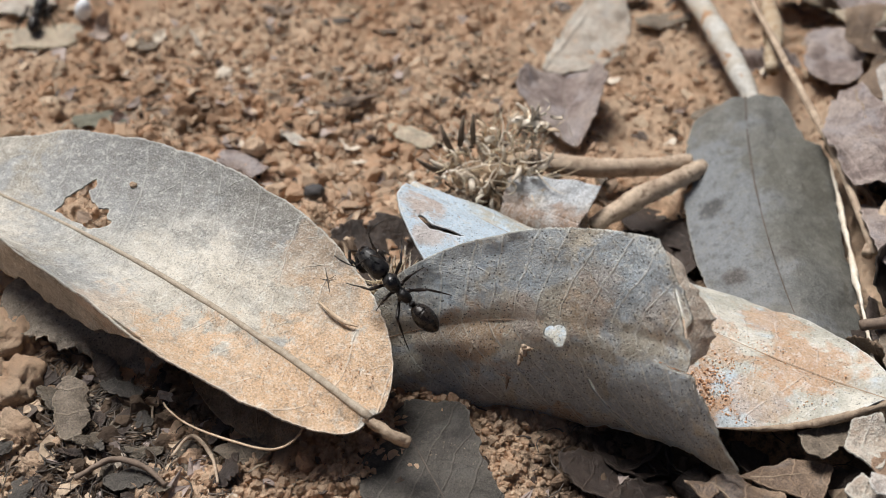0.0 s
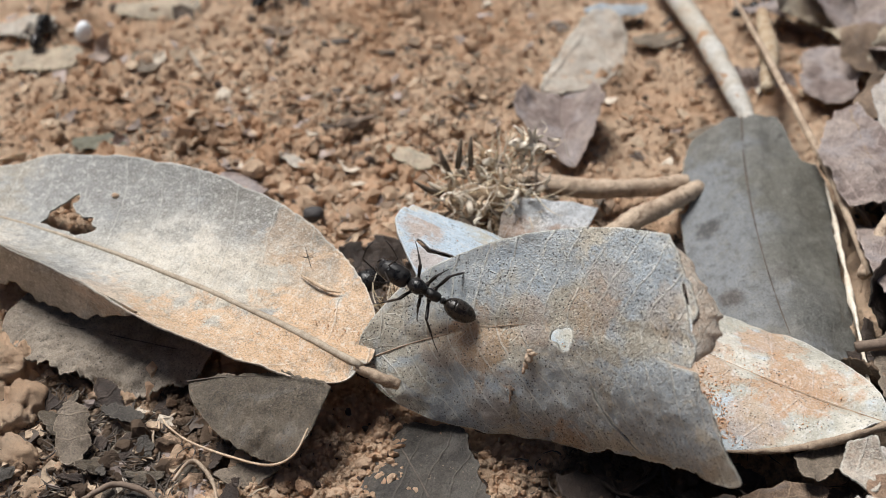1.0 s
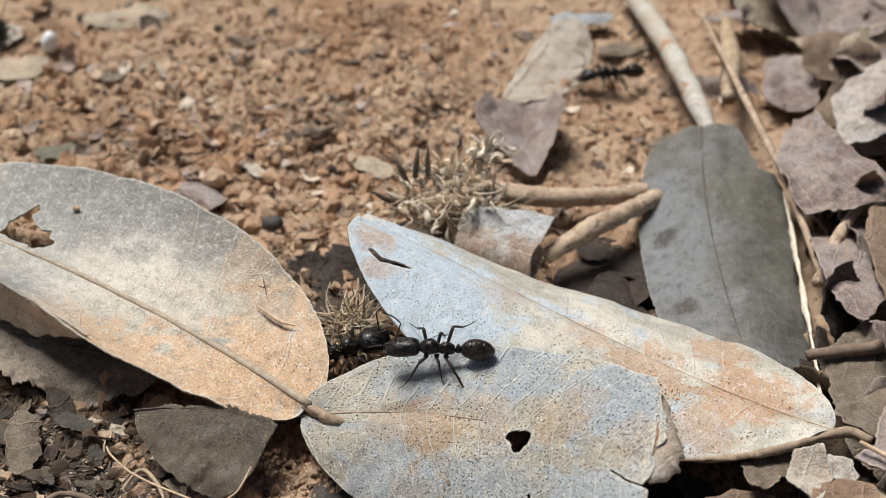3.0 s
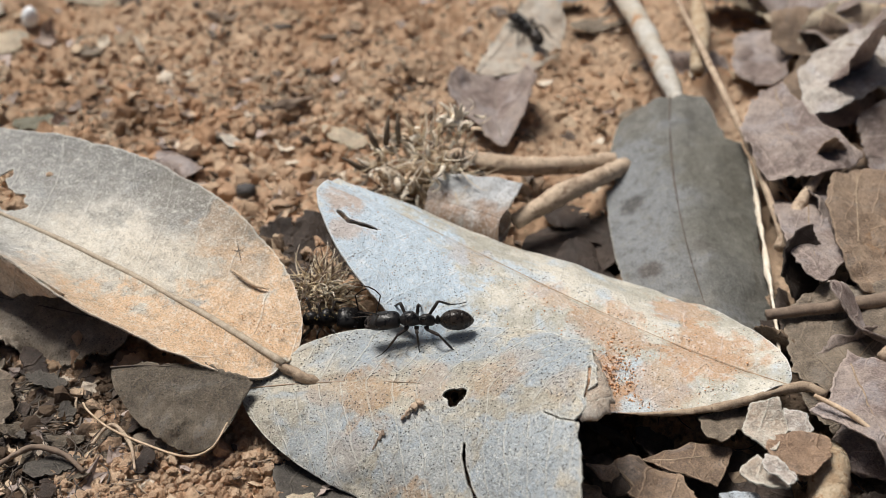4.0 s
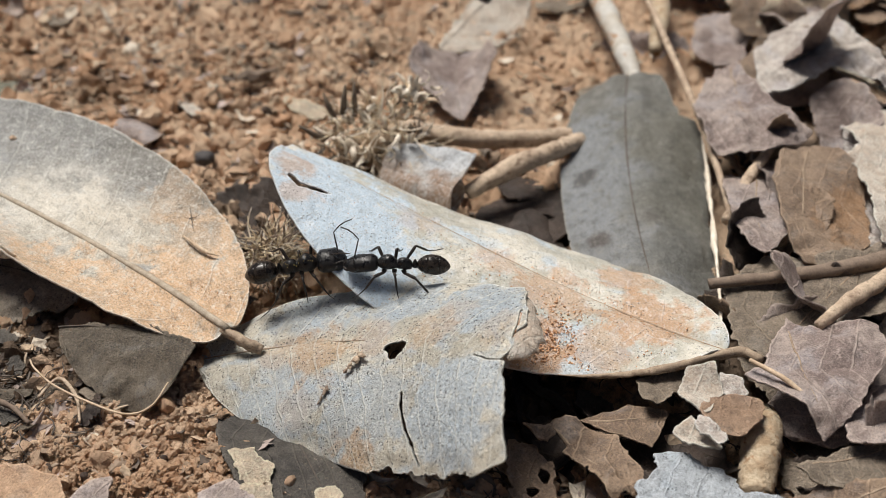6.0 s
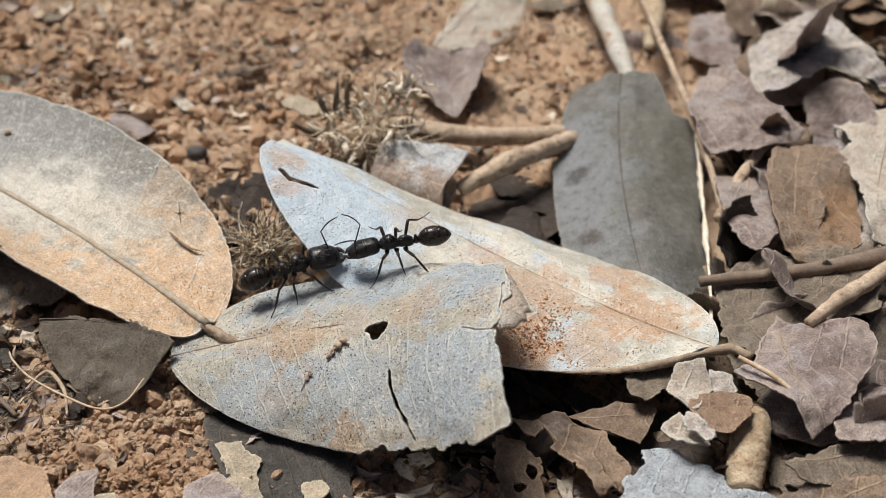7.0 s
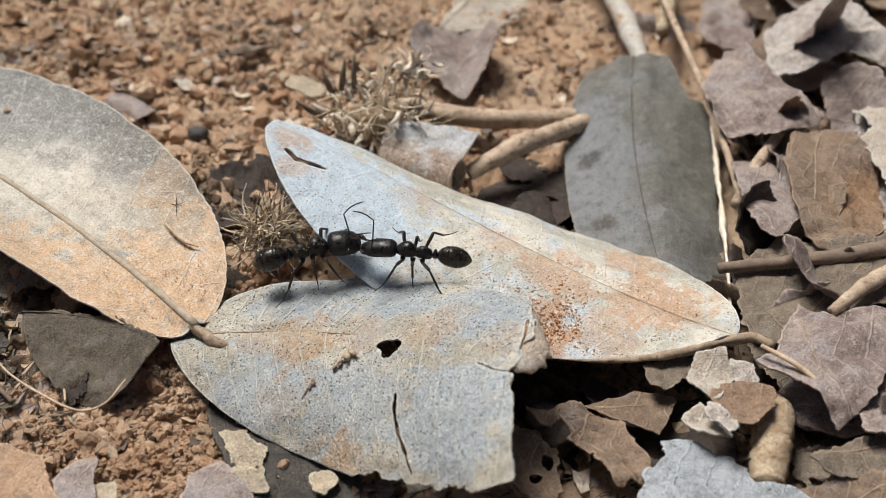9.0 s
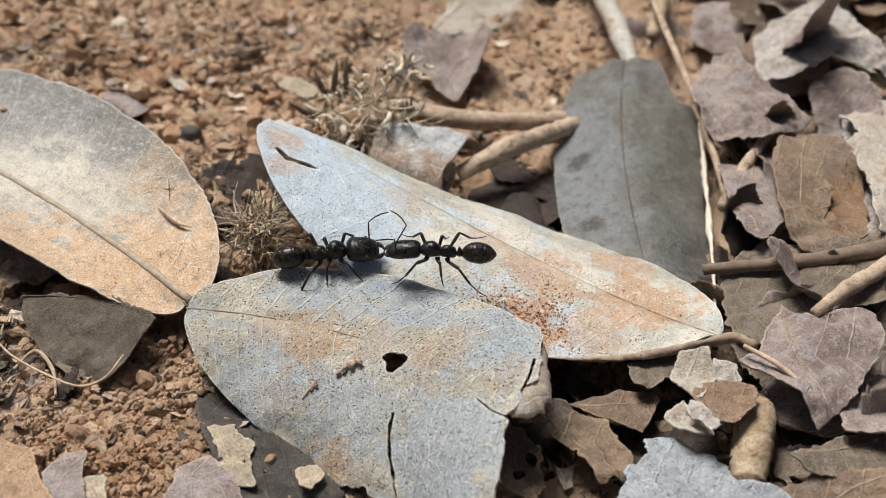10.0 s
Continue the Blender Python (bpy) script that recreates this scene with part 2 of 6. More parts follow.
M_DECAY = leaf_material("leaf_decayed_tan", (0.66, 0.565, 0.455), (0.46, 0.385, 0.305), (0.58, 0.52, 0.45), speck=0.8, vein=0.3, seed=20, dirt=0.6, pits=0.5)
# cool_at paints bluish sky light into the upper half, bluish patches below
M_LEAF_B = leaf_material("leaf_dry_grey", (1.0, 0.925, 0.765), (0.66, 0.605, 0.49), (0.62, 0.755, 0.89), patches=((13, -1.8, 3.6, 0.75), (18, 0.3, 2.8, 0.5), (9, -1, 2.5, 0.45), (24, 1.2, 3, 0.5), (25.5, 4, 2, 0.3), (31, 2, 2.6, 0.35), (19.3, -12.4, 3.5, 0.75), (12, -7, 2.5, 0.3)), cool_at=((12, 5, 6, 0.7), (28, 5, 5, 0.85), (31, -7, 7, 0.8), (10, -6, 6, 0.7), (20, -7, 6, 0.6), (19, 6, 5, 0.8)), speck=0.95, vein=0.6, spacing=2.4, net=0.85, seed=2, stain=(0.62, 0.39, 0.20), dirt=0.15, pits=0.45, grain=0.3, margin=0.6, mottle=0.25, speck_at=0.40)
# cool_at paints the sky's bluish-white sheen into the colour, mostly near the tip
M_LEAF_C = leaf_material("leaf_dry_bleached", (1.06, 1.01, 0.87), (0.74, 0.72, 0.605), (0.80, 0.98, 1.14), patches=((17, 2, 4.5, 0.65), (8, -1, 5, 0.8), (15.8, 9.0, 4, 0.9), (10, 6, 3.5, 0.55), (13, -6, 4, 0.7), (24, 2, 3, 0.5), (33, 2, 3, 0.3), (47, 5, 2.6, 0.6), (44, 8.6, 2.2, 0.5)), cool_at=((42, 8, 12, 1.0), (37, 10, 10, 1.0), (46, 3, 6, 0.9), (19, 8, 4, 0.5), (11, 10, 4, 0.6)), speck=0.65, vein=0.2, spacing=3.4, net=0.2, seed=3, stain=(0.60, 0.345, 0.175), dirt=0.8, pits=0.08, grain=0.25, margin=0.4, mottle=0.25)
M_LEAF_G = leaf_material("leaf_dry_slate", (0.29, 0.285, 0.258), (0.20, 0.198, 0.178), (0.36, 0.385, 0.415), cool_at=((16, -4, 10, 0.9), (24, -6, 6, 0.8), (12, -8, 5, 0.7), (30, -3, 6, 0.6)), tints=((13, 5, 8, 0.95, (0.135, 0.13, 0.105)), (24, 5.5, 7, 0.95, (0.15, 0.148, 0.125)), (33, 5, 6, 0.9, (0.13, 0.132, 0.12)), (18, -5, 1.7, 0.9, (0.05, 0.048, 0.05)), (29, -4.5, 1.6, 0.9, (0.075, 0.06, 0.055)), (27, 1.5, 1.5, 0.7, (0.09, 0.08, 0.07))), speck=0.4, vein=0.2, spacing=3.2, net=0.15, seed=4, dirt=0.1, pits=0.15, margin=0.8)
M_BROWN = leaf_material("leaf_dry_brown", (0.50, 0.36, 0.25), (0.30, 0.21, 0.15), (0.34, 0.30, 0.28), speck=0.5, vein=0.6, seed=5)
M_PINK = leaf_material("leaf_dry_mauve", (0.68, 0.565, 0.505), (0.37, 0.28, 0.255), (0.64, 0.585, 0.60), speck=0.3, vein=0.5, seed=6, dirt=0.1)
M_PALE = leaf_material("leaf_dry_straw", (1.0, 0.80, 0.60), (0.88, 0.69, 0.50), (0.48, 0.42, 0.35), speck=0.3, vein=0.3, seed=7)
M_RUST = leaf_material("leaf_dry_rust", (0.52, 0.38, 0.27), (0.36, 0.255, 0.18), (0.38, 0.32, 0.27), patches=((9, -2, 5, 0.55),), speck=0.4, vein=0.5, seed=8, stain=(0.46, 0.235, 0.09))
M_BLACK = leaf_material("leaf_rotted_black", (0.16, 0.142, 0.12), (0.075, 0.068, 0.062), (0.19, 0.178, 0.16), speck=0.5, vein=0.6, seed=9, dirt=1.0, stain=(0.66, 0.52, 0.38), rough=0.65)
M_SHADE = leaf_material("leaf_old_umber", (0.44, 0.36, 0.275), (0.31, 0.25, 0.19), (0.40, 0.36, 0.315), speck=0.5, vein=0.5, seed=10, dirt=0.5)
# rotted leaf colour, taken near-black to carry the shade of hollows and gaps
M_HUMUS_SHADE = leaf_material("leaf_humus_shade", (0.12, 0.088, 0.07), (0.065, 0.047, 0.04), (0.10, 0.08, 0.072), speck=0.5, vein=0.5, seed=12, dirt=0.3)
M_CORK = leaf_material("leaf_dry_russet", (0.60, 0.41, 0.28), (0.42, 0.27, 0.18), (0.52, 0.42, 0.35), speck=0.3, vein=0.5, seed=19, net=1.0, dirt=0.4, pits=0.6)
M_PAPER = leaf_material("leaf_dry_paper", (1.0, 0.88, 0.75), (0.84, 0.66, 0.51), (0.80, 0.74, 0.68), speck=0.3, vein=0.4, seed=13, net=1.0, dirt=0.2)
M_OLIVE = leaf_material("leaf_dry_olive", (0.36, 0.35, 0.26), (0.28, 0.27, 0.20), (0.36, 0.37, 0.32), speck=0.3, vein=0.4, seed=14)
M_ROLL = leaf_material("leaf_rolled", (1.0, 0.93, 0.84), (0.78, 0.68, 0.57), (0.95, 1.0, 1.05), patches=((4, -2, 6, 0.9), (9, 0, 4.5, 0.85), (1, 2, 3, 0.7), (7, 2.4, 2, 0.6)), cool_at=((6, 7, 5, 1.0), (2, 6, 3, 0.7)), speck=0.5, vein=0.3, seed=15, stain=(0.42, 0.27, 0.18), mottle=0.4)
# brown base, darkened to carry the shadow of the leaf above
M_UMBER = leaf_material("leaf_dark_umber", (0.29, 0.24, 0.18), (0.16, 0.13, 0.095), (0.30, 0.285, 0.26), speck=0.8, vein=0.3, seed=16, dirt=0.7)
M_BLUSH = leaf_material("leaf_dry_blush", (1.0, 0.90, 0.80), (0.66, 0.54, 0.47), (0.85, 0.79, 0.80), speck=0.3, vein=0.4, seed=17, dirt=0.2)
M_AMBER = leaf_material("leaf_dry_amber", (0.86, 0.58, 0.38), (0.68, 0.43, 0.27), (0.80, 0.62, 0.48), speck=0.3, vein=0.4, seed=18, dirt=0.3)
M_FROST = leaf_material("leaf_bleached_blue", (0.70, 0.76, 0.82), (0.52, 0.565, 0.61), (0.68, 0.80, 0.90), speck=0.8, vein=0.5, seed=11, net=0.8, dirt=0.1)
M_VEIN = plain_material("vein_dry", (0.55, 0.475, 0.375), (0.41, 0.34, 0.26), 1.6, 0.7)
M_VEIN_DARK = plain_material("vein_dark", (0.30, 0.26, 0.22), (0.23, 0.20, 0.17), 1.2, 0.7)
M_STALK = plain_material("stalk_bark", (0.47, 0.37, 0.27), (0.33, 0.25, 0.18), 1.5, 0.8, c=(0.25, 0.18, 0.13))
M_STRAW = plain_material("stem_straw", (0.56, 0.55, 0.515), (0.49, 0.44, 0.36), 0.25, 0.6, c=(0.42, 0.25, 0.14))
M_TWIG = plain_material("twig_tan", (0.68, 0.545, 0.41), (0.47, 0.355, 0.26), 0.6, 0.8, 1.0, 0.0003, c=(0.30, 0.21, 0.15))
M_TWIG_DARK = plain_material("twig_umber", (0.28, 0.215, 0.165), (0.20, 0.15, 0.115), 0.7, 0.8)
M_STUB = plain_material("stub_ochre", (0.62, 0.52, 0.38), (0.46, 0.33, 0.21), 0.5, 0.85, 1.0, 0.0004, c=(0.32, 0.17, 0.08))
M_BRACT = plain_material("bract_dry", (0.74, 0.59, 0.43), (0.52, 0.39, 0.27), 0.6, 0.8)
M_BRACT_PALE = plain_material("bract_bleached", (0.92, 0.85, 0.73), (0.76, 0.66, 0.53), 0.6, 0.8)
M_BRACT_DARK = plain_material("bract_core", (0.20, 0.155, 0.115), (0.13, 0.10, 0.075), 0.8, 0.85)
M_CHAFF = plain_material("chaff_straw", (0.58, 0.48, 0.36), (0.30, 0.23, 0.17), 0.25, 0.85, c=(0.16, 0.13, 0.11))
M_HAIR = plain_material("pappus_hair", (0.84, 0.72, 0.52), (0.64, 0.52, 0.36), 0.4, 0.7)
M_DEBRIS = plain_material("debris_dark", (0.15, 0.125, 0.105), (0.09, 0.078, 0.068), 0.4, 0.85)
M_DUST = plain_material("earth_dust", (0.74, 0.46, 0.28), (0.58, 0.34, 0.20), 0.5, 0.95, spec=0.08)
egg = Nodes("egg_white")
M_EGG = egg.done(egg.mix(egg.noise(egg.mm(), 0.8, 3), (0.95, 0.97, 1.0), (0.88, 0.91, 0.95)), 0.35)
M_STONE = plain_material("pebble_dark", (0.10, 0.095, 0.095), (0.065, 0.06, 0.06), 0.8, 0.7)
def cuticle_material(name, a, b, rough, dist):
    """Dark insect shell: finely punctured, with duller and glossier patches."""
    m = Nodes(name)
    vec = m.mm()
    n1 = m.noise(vec, 1.6, 4, 0.6)
    n2 = m.noise(vec, 9.0, 3, 0.6)
    pit = m.add("TexVoronoi", {"Vector": vec, "Scale": 7.0, "Randomness": 1.0})
    color = m.mix(m.step(n1, 0.4, 0.62), a, b)
    return m.done(color, m.step(n1, 0.35, 0.65, rough - 0.1, rough + 0.2), m.math("ADD", m.math("MULTIPLY", n2, 0.7), m.step(pit, 0.1, 0.45)), 1.0, dist, 0.4)


M_ANT = cuticle_material("cuticle_black", (0.004, 0.004, 0.005), (0.012, 0.011, 0.011), 0.34, 0.000022)
M_ANT_GASTER = cuticle_material("cuticle_gaster", (0.010, 0.008, 0.007), (0.028, 0.021, 0.016), 0.24, 0.000012)
M_ANT_LIMB = cuticle_material("cuticle_limb", (0.012, 0.009, 0.008), (0.03, 0.022, 0.018), 0.38, 0.00001)
M_POLLEN = plain_material("dust_golden", (0.55, 0.44, 0.16), (0.40, 0.30, 0.10), 2.0, 0.8)
M_ANT_EYE = plain_material("eye_dark", (0.006, 0.006, 0.007), (0.005, 0.005, 0.005), 2.0, 0.15, 0.02, 0.00001, spec=0.6)


# ---- mesh helpers (all lengths given in millimetres) ----
def mesh_of(name, verts, faces, material, smooth=True, blade=None, rim=None):
    me = bpy.data.meshes.new(name)
    me.from_pydata((np.asarray(verts, float) * MM).tolist(), [], faces)
    if blade is not None:
        at = me.attributes.new("blade", "FLOAT_VECTOR", "POINT")
        at.data.foreach_set("vector", np.asarray(blade, np.float32).ravel())
    if rim is not None:
        at = me.attributes.new("rim", "FLOAT", "POINT")
        at.data.foreach_set("value", np.asarray(rim, np.float32))
    me.materials.append(material)
    if smooth:
        me.polygons.foreach_set("use_smooth", [True] * len(me.polygons))
    me.update()
    return me


def part_mesh(name, me, parent, label="", at=None):
    ob = new(name, me)
    ob.parent = parent
    if at is not None:
        ob.matrix_basis = at
    return tagged(ob, label)


def tube(points, radii, sides=10, rough=0.0, seed=0, flat=1.0):
    """A closed tube along points; rough wobbles its skin."""
    pts = np.asarray(points, float)
    radii = np.interp(np.linspace(0, 1, len(pts)), np.linspace(0, 1, len(radii)), radii)
    tan = np.gradient(pts, axis=0)
    tan /= np.linalg.norm(tan, axis=1)[:, None] + 1e-12
    ref = np.array([0.0, 0.0, 1.0]) if abs(tan[:, 2]).mean() < 0.8 else np.array([1.0, 0.0, 0.0])
    verts, faces = [], []
    for i in range(len(pts)):
        a = np.cross(tan[i], ref)
        a /= np.linalg.norm(a) + 1e-12
        b = np.cross(a, tan[i])
        for k in range(sides):
            w = 2 * math.pi * k / sides
            rr = radii[i] * (1 + rough * (2 * float(vnoise(i * 0.55 + seed * 9.1, k * 0.9, seed)) - 1))
            verts.append(pts[i] + rr * (math.cos(w) * a + flat * math.sin(w) * b))
    n = len(pts)
    for i in range(n - 1):
        for k in range(sides):
            j = (k + 1) % sides
            faces.append((i * sides + k, i * sides + j, (i + 1) * sides + j, (i + 1) * sides + k))
    faces.append(tuple(range(sides - 1, -1, -1)))
    faces.append(tuple((n - 1) * sides + k for k in range(sides)))
    return np.array(verts), faces


def smooth_path(points, n=24):
    """Catmull-Rom path through points."""
    p = np.asarray(points, float)
    p = np.vstack([2 * p[0] - p[1], p, 2 * p[-1] - p[-2]])
    out = []
    for t in np.linspace(0, len(p) - 3 - 1e-6, n):
        i, f = int(t), t - int(t)
        a, b, c, d = p[i:i + 4]
        out.append(0.5 * (2 * b + (c - a) * f + (2 * a - 5 * b + 4 * c - d) * f * f + (3 * b - a - 3 * c + d) * f ** 3))
    return np.array(out)


def leaf_surface(P, u, v):
    """Blade points in the leaf's own space. u runs along the midrib, v from edge to edge."""
    L, Wl, Wr, a, b, ky, kz, kz1, tw, phil, phir, cl, cl1, cr, cr1 = P
    u, v = np.asarray(u, float), np.asarray(v, float)
    s = np.linspace(0, 1, 61)
    sm = (s[1:] + s[:-1]) / 2

    def frame_at(x):
        th, ps = kz * x + kz1 * (x * x - x), ky * (x - 0.5)
        T = np.stack([np.cos(ps) * np.cos(th), np.sin(ps) * np.cos(th), np.sin(th)], -1)
        B = np.stack([-np.sin(ps), np.cos(ps), 0 * ps], -1)
        return T, B

    c = np.vstack([[0, 0, 0], np.cumsum(frame_at(sm)[0] * L / 60, 0)])
    pos = np.stack([np.interp(u, s, c[:, k]) for k in range(3)], -1)
    T, B = frame_at(u)
    N = np.cross(T, B)
    w = tw * (u - 0.5)
    cw, sw = np.cos(w)[..., None], np.sin(w)[..., None]
    B, N = B * cw + N * sw, N * cw - B * sw
    left = v >= 0
    W, phi = np.where(left, Wl, Wr), np.where(left, phil, phir)
    cu = np.where(left, cl + cl1 * (u - 0.5), cr + cr1 * (u - 0.5))
    cu = np.where(np.abs(cu) < 1e-4, 1e-4, cu)
    r = np.abs(v) * leaf_width(P, u)
    y = W * (np.sin(phi + cu * r) - np.sin(phi)) / cu
    z = W * (np.cos(phi) - np.cos(phi + cu * r)) / cu
    return pos + B * np.where(left, y, -y)[..., None] + N * z[..., None]


def leaf_width(P, u):
    a, b = P[3], P[4]
    um = a / (a + b)
    u = np.clip(u, 1e-5, 1 - 1e-5)
    return u ** a * (1 - u) ** b / (um ** a * (1 - um) ** b)


def swell_at(P, u, v, seed, amount=1.3):
    """Broad waves of a dried blade, none along the midrib."""
    r = v * np.where(v >= 0, P[1], P[2]) * leaf_width(P, u)
    return amount * (fbm(u * P[0] / 11.0 + 3.1, r / 8.0, seed + 21, 2) - 0.5) * np.clip(np.abs(r) / 3.0, 0, 1)


def blade_mesh(name, P, material, field=None, nu=120, nv=60, thick=0.2, crinkle=0.25, wave=3.0, jag=0.15, seed=0, u_max=1.0, swell=1.3, ridge=0.0):
    """The blade as a thin solid sheet. field(s, r) is positive where there is leaf: it cuts holes, tears and ragged ends."""
    U, V = np.meshgrid(np.linspace(0.003, u_max - 0.003, nu + 1), np.linspace(-1, 1, nv + 1), indexing="ij")
    half = lambda u, v: np.where(v >= 0, P[1], P[2]) * leaf_width(P, u)

    def f(u, v):
        s, r, w = u * P[0], v * half(u, v), half(u, v)
        e = (1 - np.abs(v)) * w - jag * (0.7 * np.clip(fbm(s * 0.35, np.sign(v) * 40, seed + 3) * 2.6 - 1.1, -0.05, 2) + 0.25 * np.clip(fbm(s * 1.7, np.sign(v) * 40, seed + 6, 2) * 3 - 1.3, 0, 2) + 0.28 * np.clip(fbm(s * 4.5, np.sign(v) * 40, seed + 4, 2) * 3 - 1.2, 0, 2)) + 0.001
        return np.minimum(e, field(s, r)) if field else e

    F = f(U, V)
    uv = np.stack([U.ravel(), V.ravel()], 1).tolist()
    idx = np.arange((nu + 1) * (nv + 1)).reshape(nu + 1, nv + 1)
    pos = F > 0
    count = pos[:-1, :-1].astype(int) + pos[1:, :-1] + pos[1:, 1:] + pos[:-1, 1:]
    full = np.argwhere(count == 4)
    polys = [(idx[i, j], idx[i + 1, j], idx[i + 1, j + 1], idx[i, j + 1]) for i, j in full]
    cut = {}
    Ff = F.ravel()
    for i, j in np.argwhere((count > 0) & (count < 4)):
        ring = (idx[i, j], idx[i + 1, j], idx[i + 1, j + 1], idx[i, j + 1])
        out = []
        for a, b in zip(ring, ring[1:] + ring[:1]):
            if Ff[a] > 0:
                out.append(a)
            if (Ff[a] > 0) != (Ff[b] > 0):
                key = (min(a, b), max(a, b))
                if key not in cut:
                    k = Ff[key[0]] / (Ff[key[0]] - Ff[key[1]])
                    k = min(0.98, max(0.02, k))
                    cut[key] = len(uv)
                    uv.append([uv[key[0]][n] + k * (uv[key[1]][n] - uv[key[0]][n]) for n in (0, 1)])
                out.append(cut[key])
        if len(out) >= 3:
            polys.append(tuple(out))
    used = sorted({k for p in polys for k in p})
    remap = {k: i for i, k in enumerate(used)}
    polys = [tuple(remap[k] for k in p) for p in polys]
    rim = 1.0 + np.concatenate([np.clip(Ff, 0, 9), np.zeros(len(uv) - len(Ff))])[used]
    uv = np.array(uv)[used]
    u, v = uv[:, 0], uv[:, 1]
    X = leaf_surface(P, u, v)
    du = leaf_surface(P, np.clip(u + 0.004, 0, 1), v) - leaf_surface(P, np.clip(u - 0.004, 0, 1), v)
    sg = np.where(v >= 0, 1, -1)
    dv = leaf_surface(P, u, np.where(np.abs(v) > 0.03, v, 0.03 * sg)) - leaf_surface(P, u, np.where(np.abs(v) > 0.03, v - 0.03 * sg, 0.0 * sg))
    n = np.cross(du, dv * sg[:, None])
    n /= np.linalg.norm(n, axis=1)[:, None] + 1e-12
    s, r = u * P[0], v * half(u, v)
    d = crinkle * (fbm(s / wave, r / wave, seed + 5, 3) - 0.5) * (0.25 + 1.3 * np.abs(v))
    d = d + swell_at(P, u, v, seed, swell)
    d = d + ridge * (np.exp(-(r / 0.7) ** 2) - 0.45 * np.exp(-((np.abs(r) - 1.7) / 0.8) ** 2)) * (1 - 0.6 * u)
    d = d + 0.12 * crinkle * (fbm(s / 0.8, r / 0.8, seed + 9, 2) - 0.5)
    X = X + n * d[:, None]
    low = X - n * thick
    m = len(X)
    edges = {}
    for p in polys:
        for a, b in zip(p, p[1:] + p[:1]):
            edges[(a, b)] = 1
    faces = list(polys) + [tuple(m + k for k in reversed(p)) for p in polys]
    faces += [(b, a, m + a, m + b) for (a, b) in edges if (b, a) not in edges]
    blade = np.stack([s, r, 0 * s], 1)
    return mesh_of(name, np.vstack([X, low]), faces, material, True, np.vstack([blade, blade + [3, 3, 0]]), np.concatenate([rim, rim]))


def leaf(P, q, material, label, name="dead_leaf", rib=None, rib_r=0.3, stalk=None, stalk_mat=None, stalk_r=(0.5, 0.7), group="", **kw):
    """A leaf as one thing: blade, midrib and stalk."""
    thing = new(name)
    thing.empty_display_size = 0.002
    thing.matrix_basis = mmpose(q)
    tagged(thing, label, "leaf", group)
    u_max = kw.get("u_max", 1.0)
    part_mesh("blade", blade_mesh("blade", P, material, **kw), thing)
    if rib:
        u = np.linspace(0.0, rib[1], 60)
        c = leaf_surface(P, u, 0 * u)
        c[:, 2] += kw.get("ridge", 0.0) * (1 - 0.6 * u) - 0.15 * rib_r
        v, f = tube(c, (rib_r, rib_r * 0.75, rib_r * 0.55, rib_r * 0.3), 10, 0.15, 3)
        part_mesh("midrib", mesh_of("midrib", v, f, rib[0]), thing, "raised midrib of the leaf")
    if stalk:
        v, f = tube(smooth_path([(0.6, 0, 0.03), *stalk], 18), stalk_r, 12, 0.3, 5)
        part_mesh("leaf_stalk", mesh_of("leaf_stalk", v, f, stalk_mat or M_STALK), thing, "short woody leaf stalk")
    return thing


# ---- ground ----
def crumbs(x, y, cell, seed):
    """Packed rounded crumbs: height of the nearest of scattered balls."""
    x, y = np.asarray(x, float) / cell, np.asarray(y, float) / cell
    xi, yi = np.floor(x), np.floor(y)
    best = np.zeros(np.shape(x))
    for dx in (-1, 0, 1):
        for dy in (-1, 0, 1):
            cx, cy = xi + dx, yi + dy
            px, py = cx + vnoise(cx * 7.0 + 0.0, cy * 5.0, seed), cy + vnoise(cx * 3.0, cy * 11.0, seed + 1)
            rad = 0.35 + 0.4 * vnoise(cx * 13.0, cy * 3.0, seed + 2)
            d2 = (x - px) ** 2 + (y - py) ** 2
            best = np.maximum(best, np.sqrt(np.clip(rad * rad - d2, 0, None)) * (0.8 + 0.4 * vnoise(cx * 17.0, cy * 19.0, seed + 3)))
    return best * cell


def height(x, y):
    """Height of the bare earth, in millimetres."""
    x, y = np.asarray(x, float), np.asarray(y, float)
    h = 2.2 * (fbm(x / 16, y / 16, 11, 3) - 0.5) + 1.5 * (fbm(x / 3.2, y / 3.2, 23, 3) - 0.5) - 1.0
    rise = 3.0 * np.clip((y - 135) / 60, 0, 1) * vnoise(x / 40, y / 40, 31)
    hollow = -2.2 * np.exp(-(((x - 24) / 18) ** 2 + ((y - 74) / 8) ** 2)) - 2.5 * np.exp(-(((x + 10) / 10) ** 2 + ((y - 97) / 7) ** 2)) - 6.5 * np.exp(-(((x - 24) / 7) ** 2 + ((y - 104) / 5) ** 2))
    return h + rise + hollow


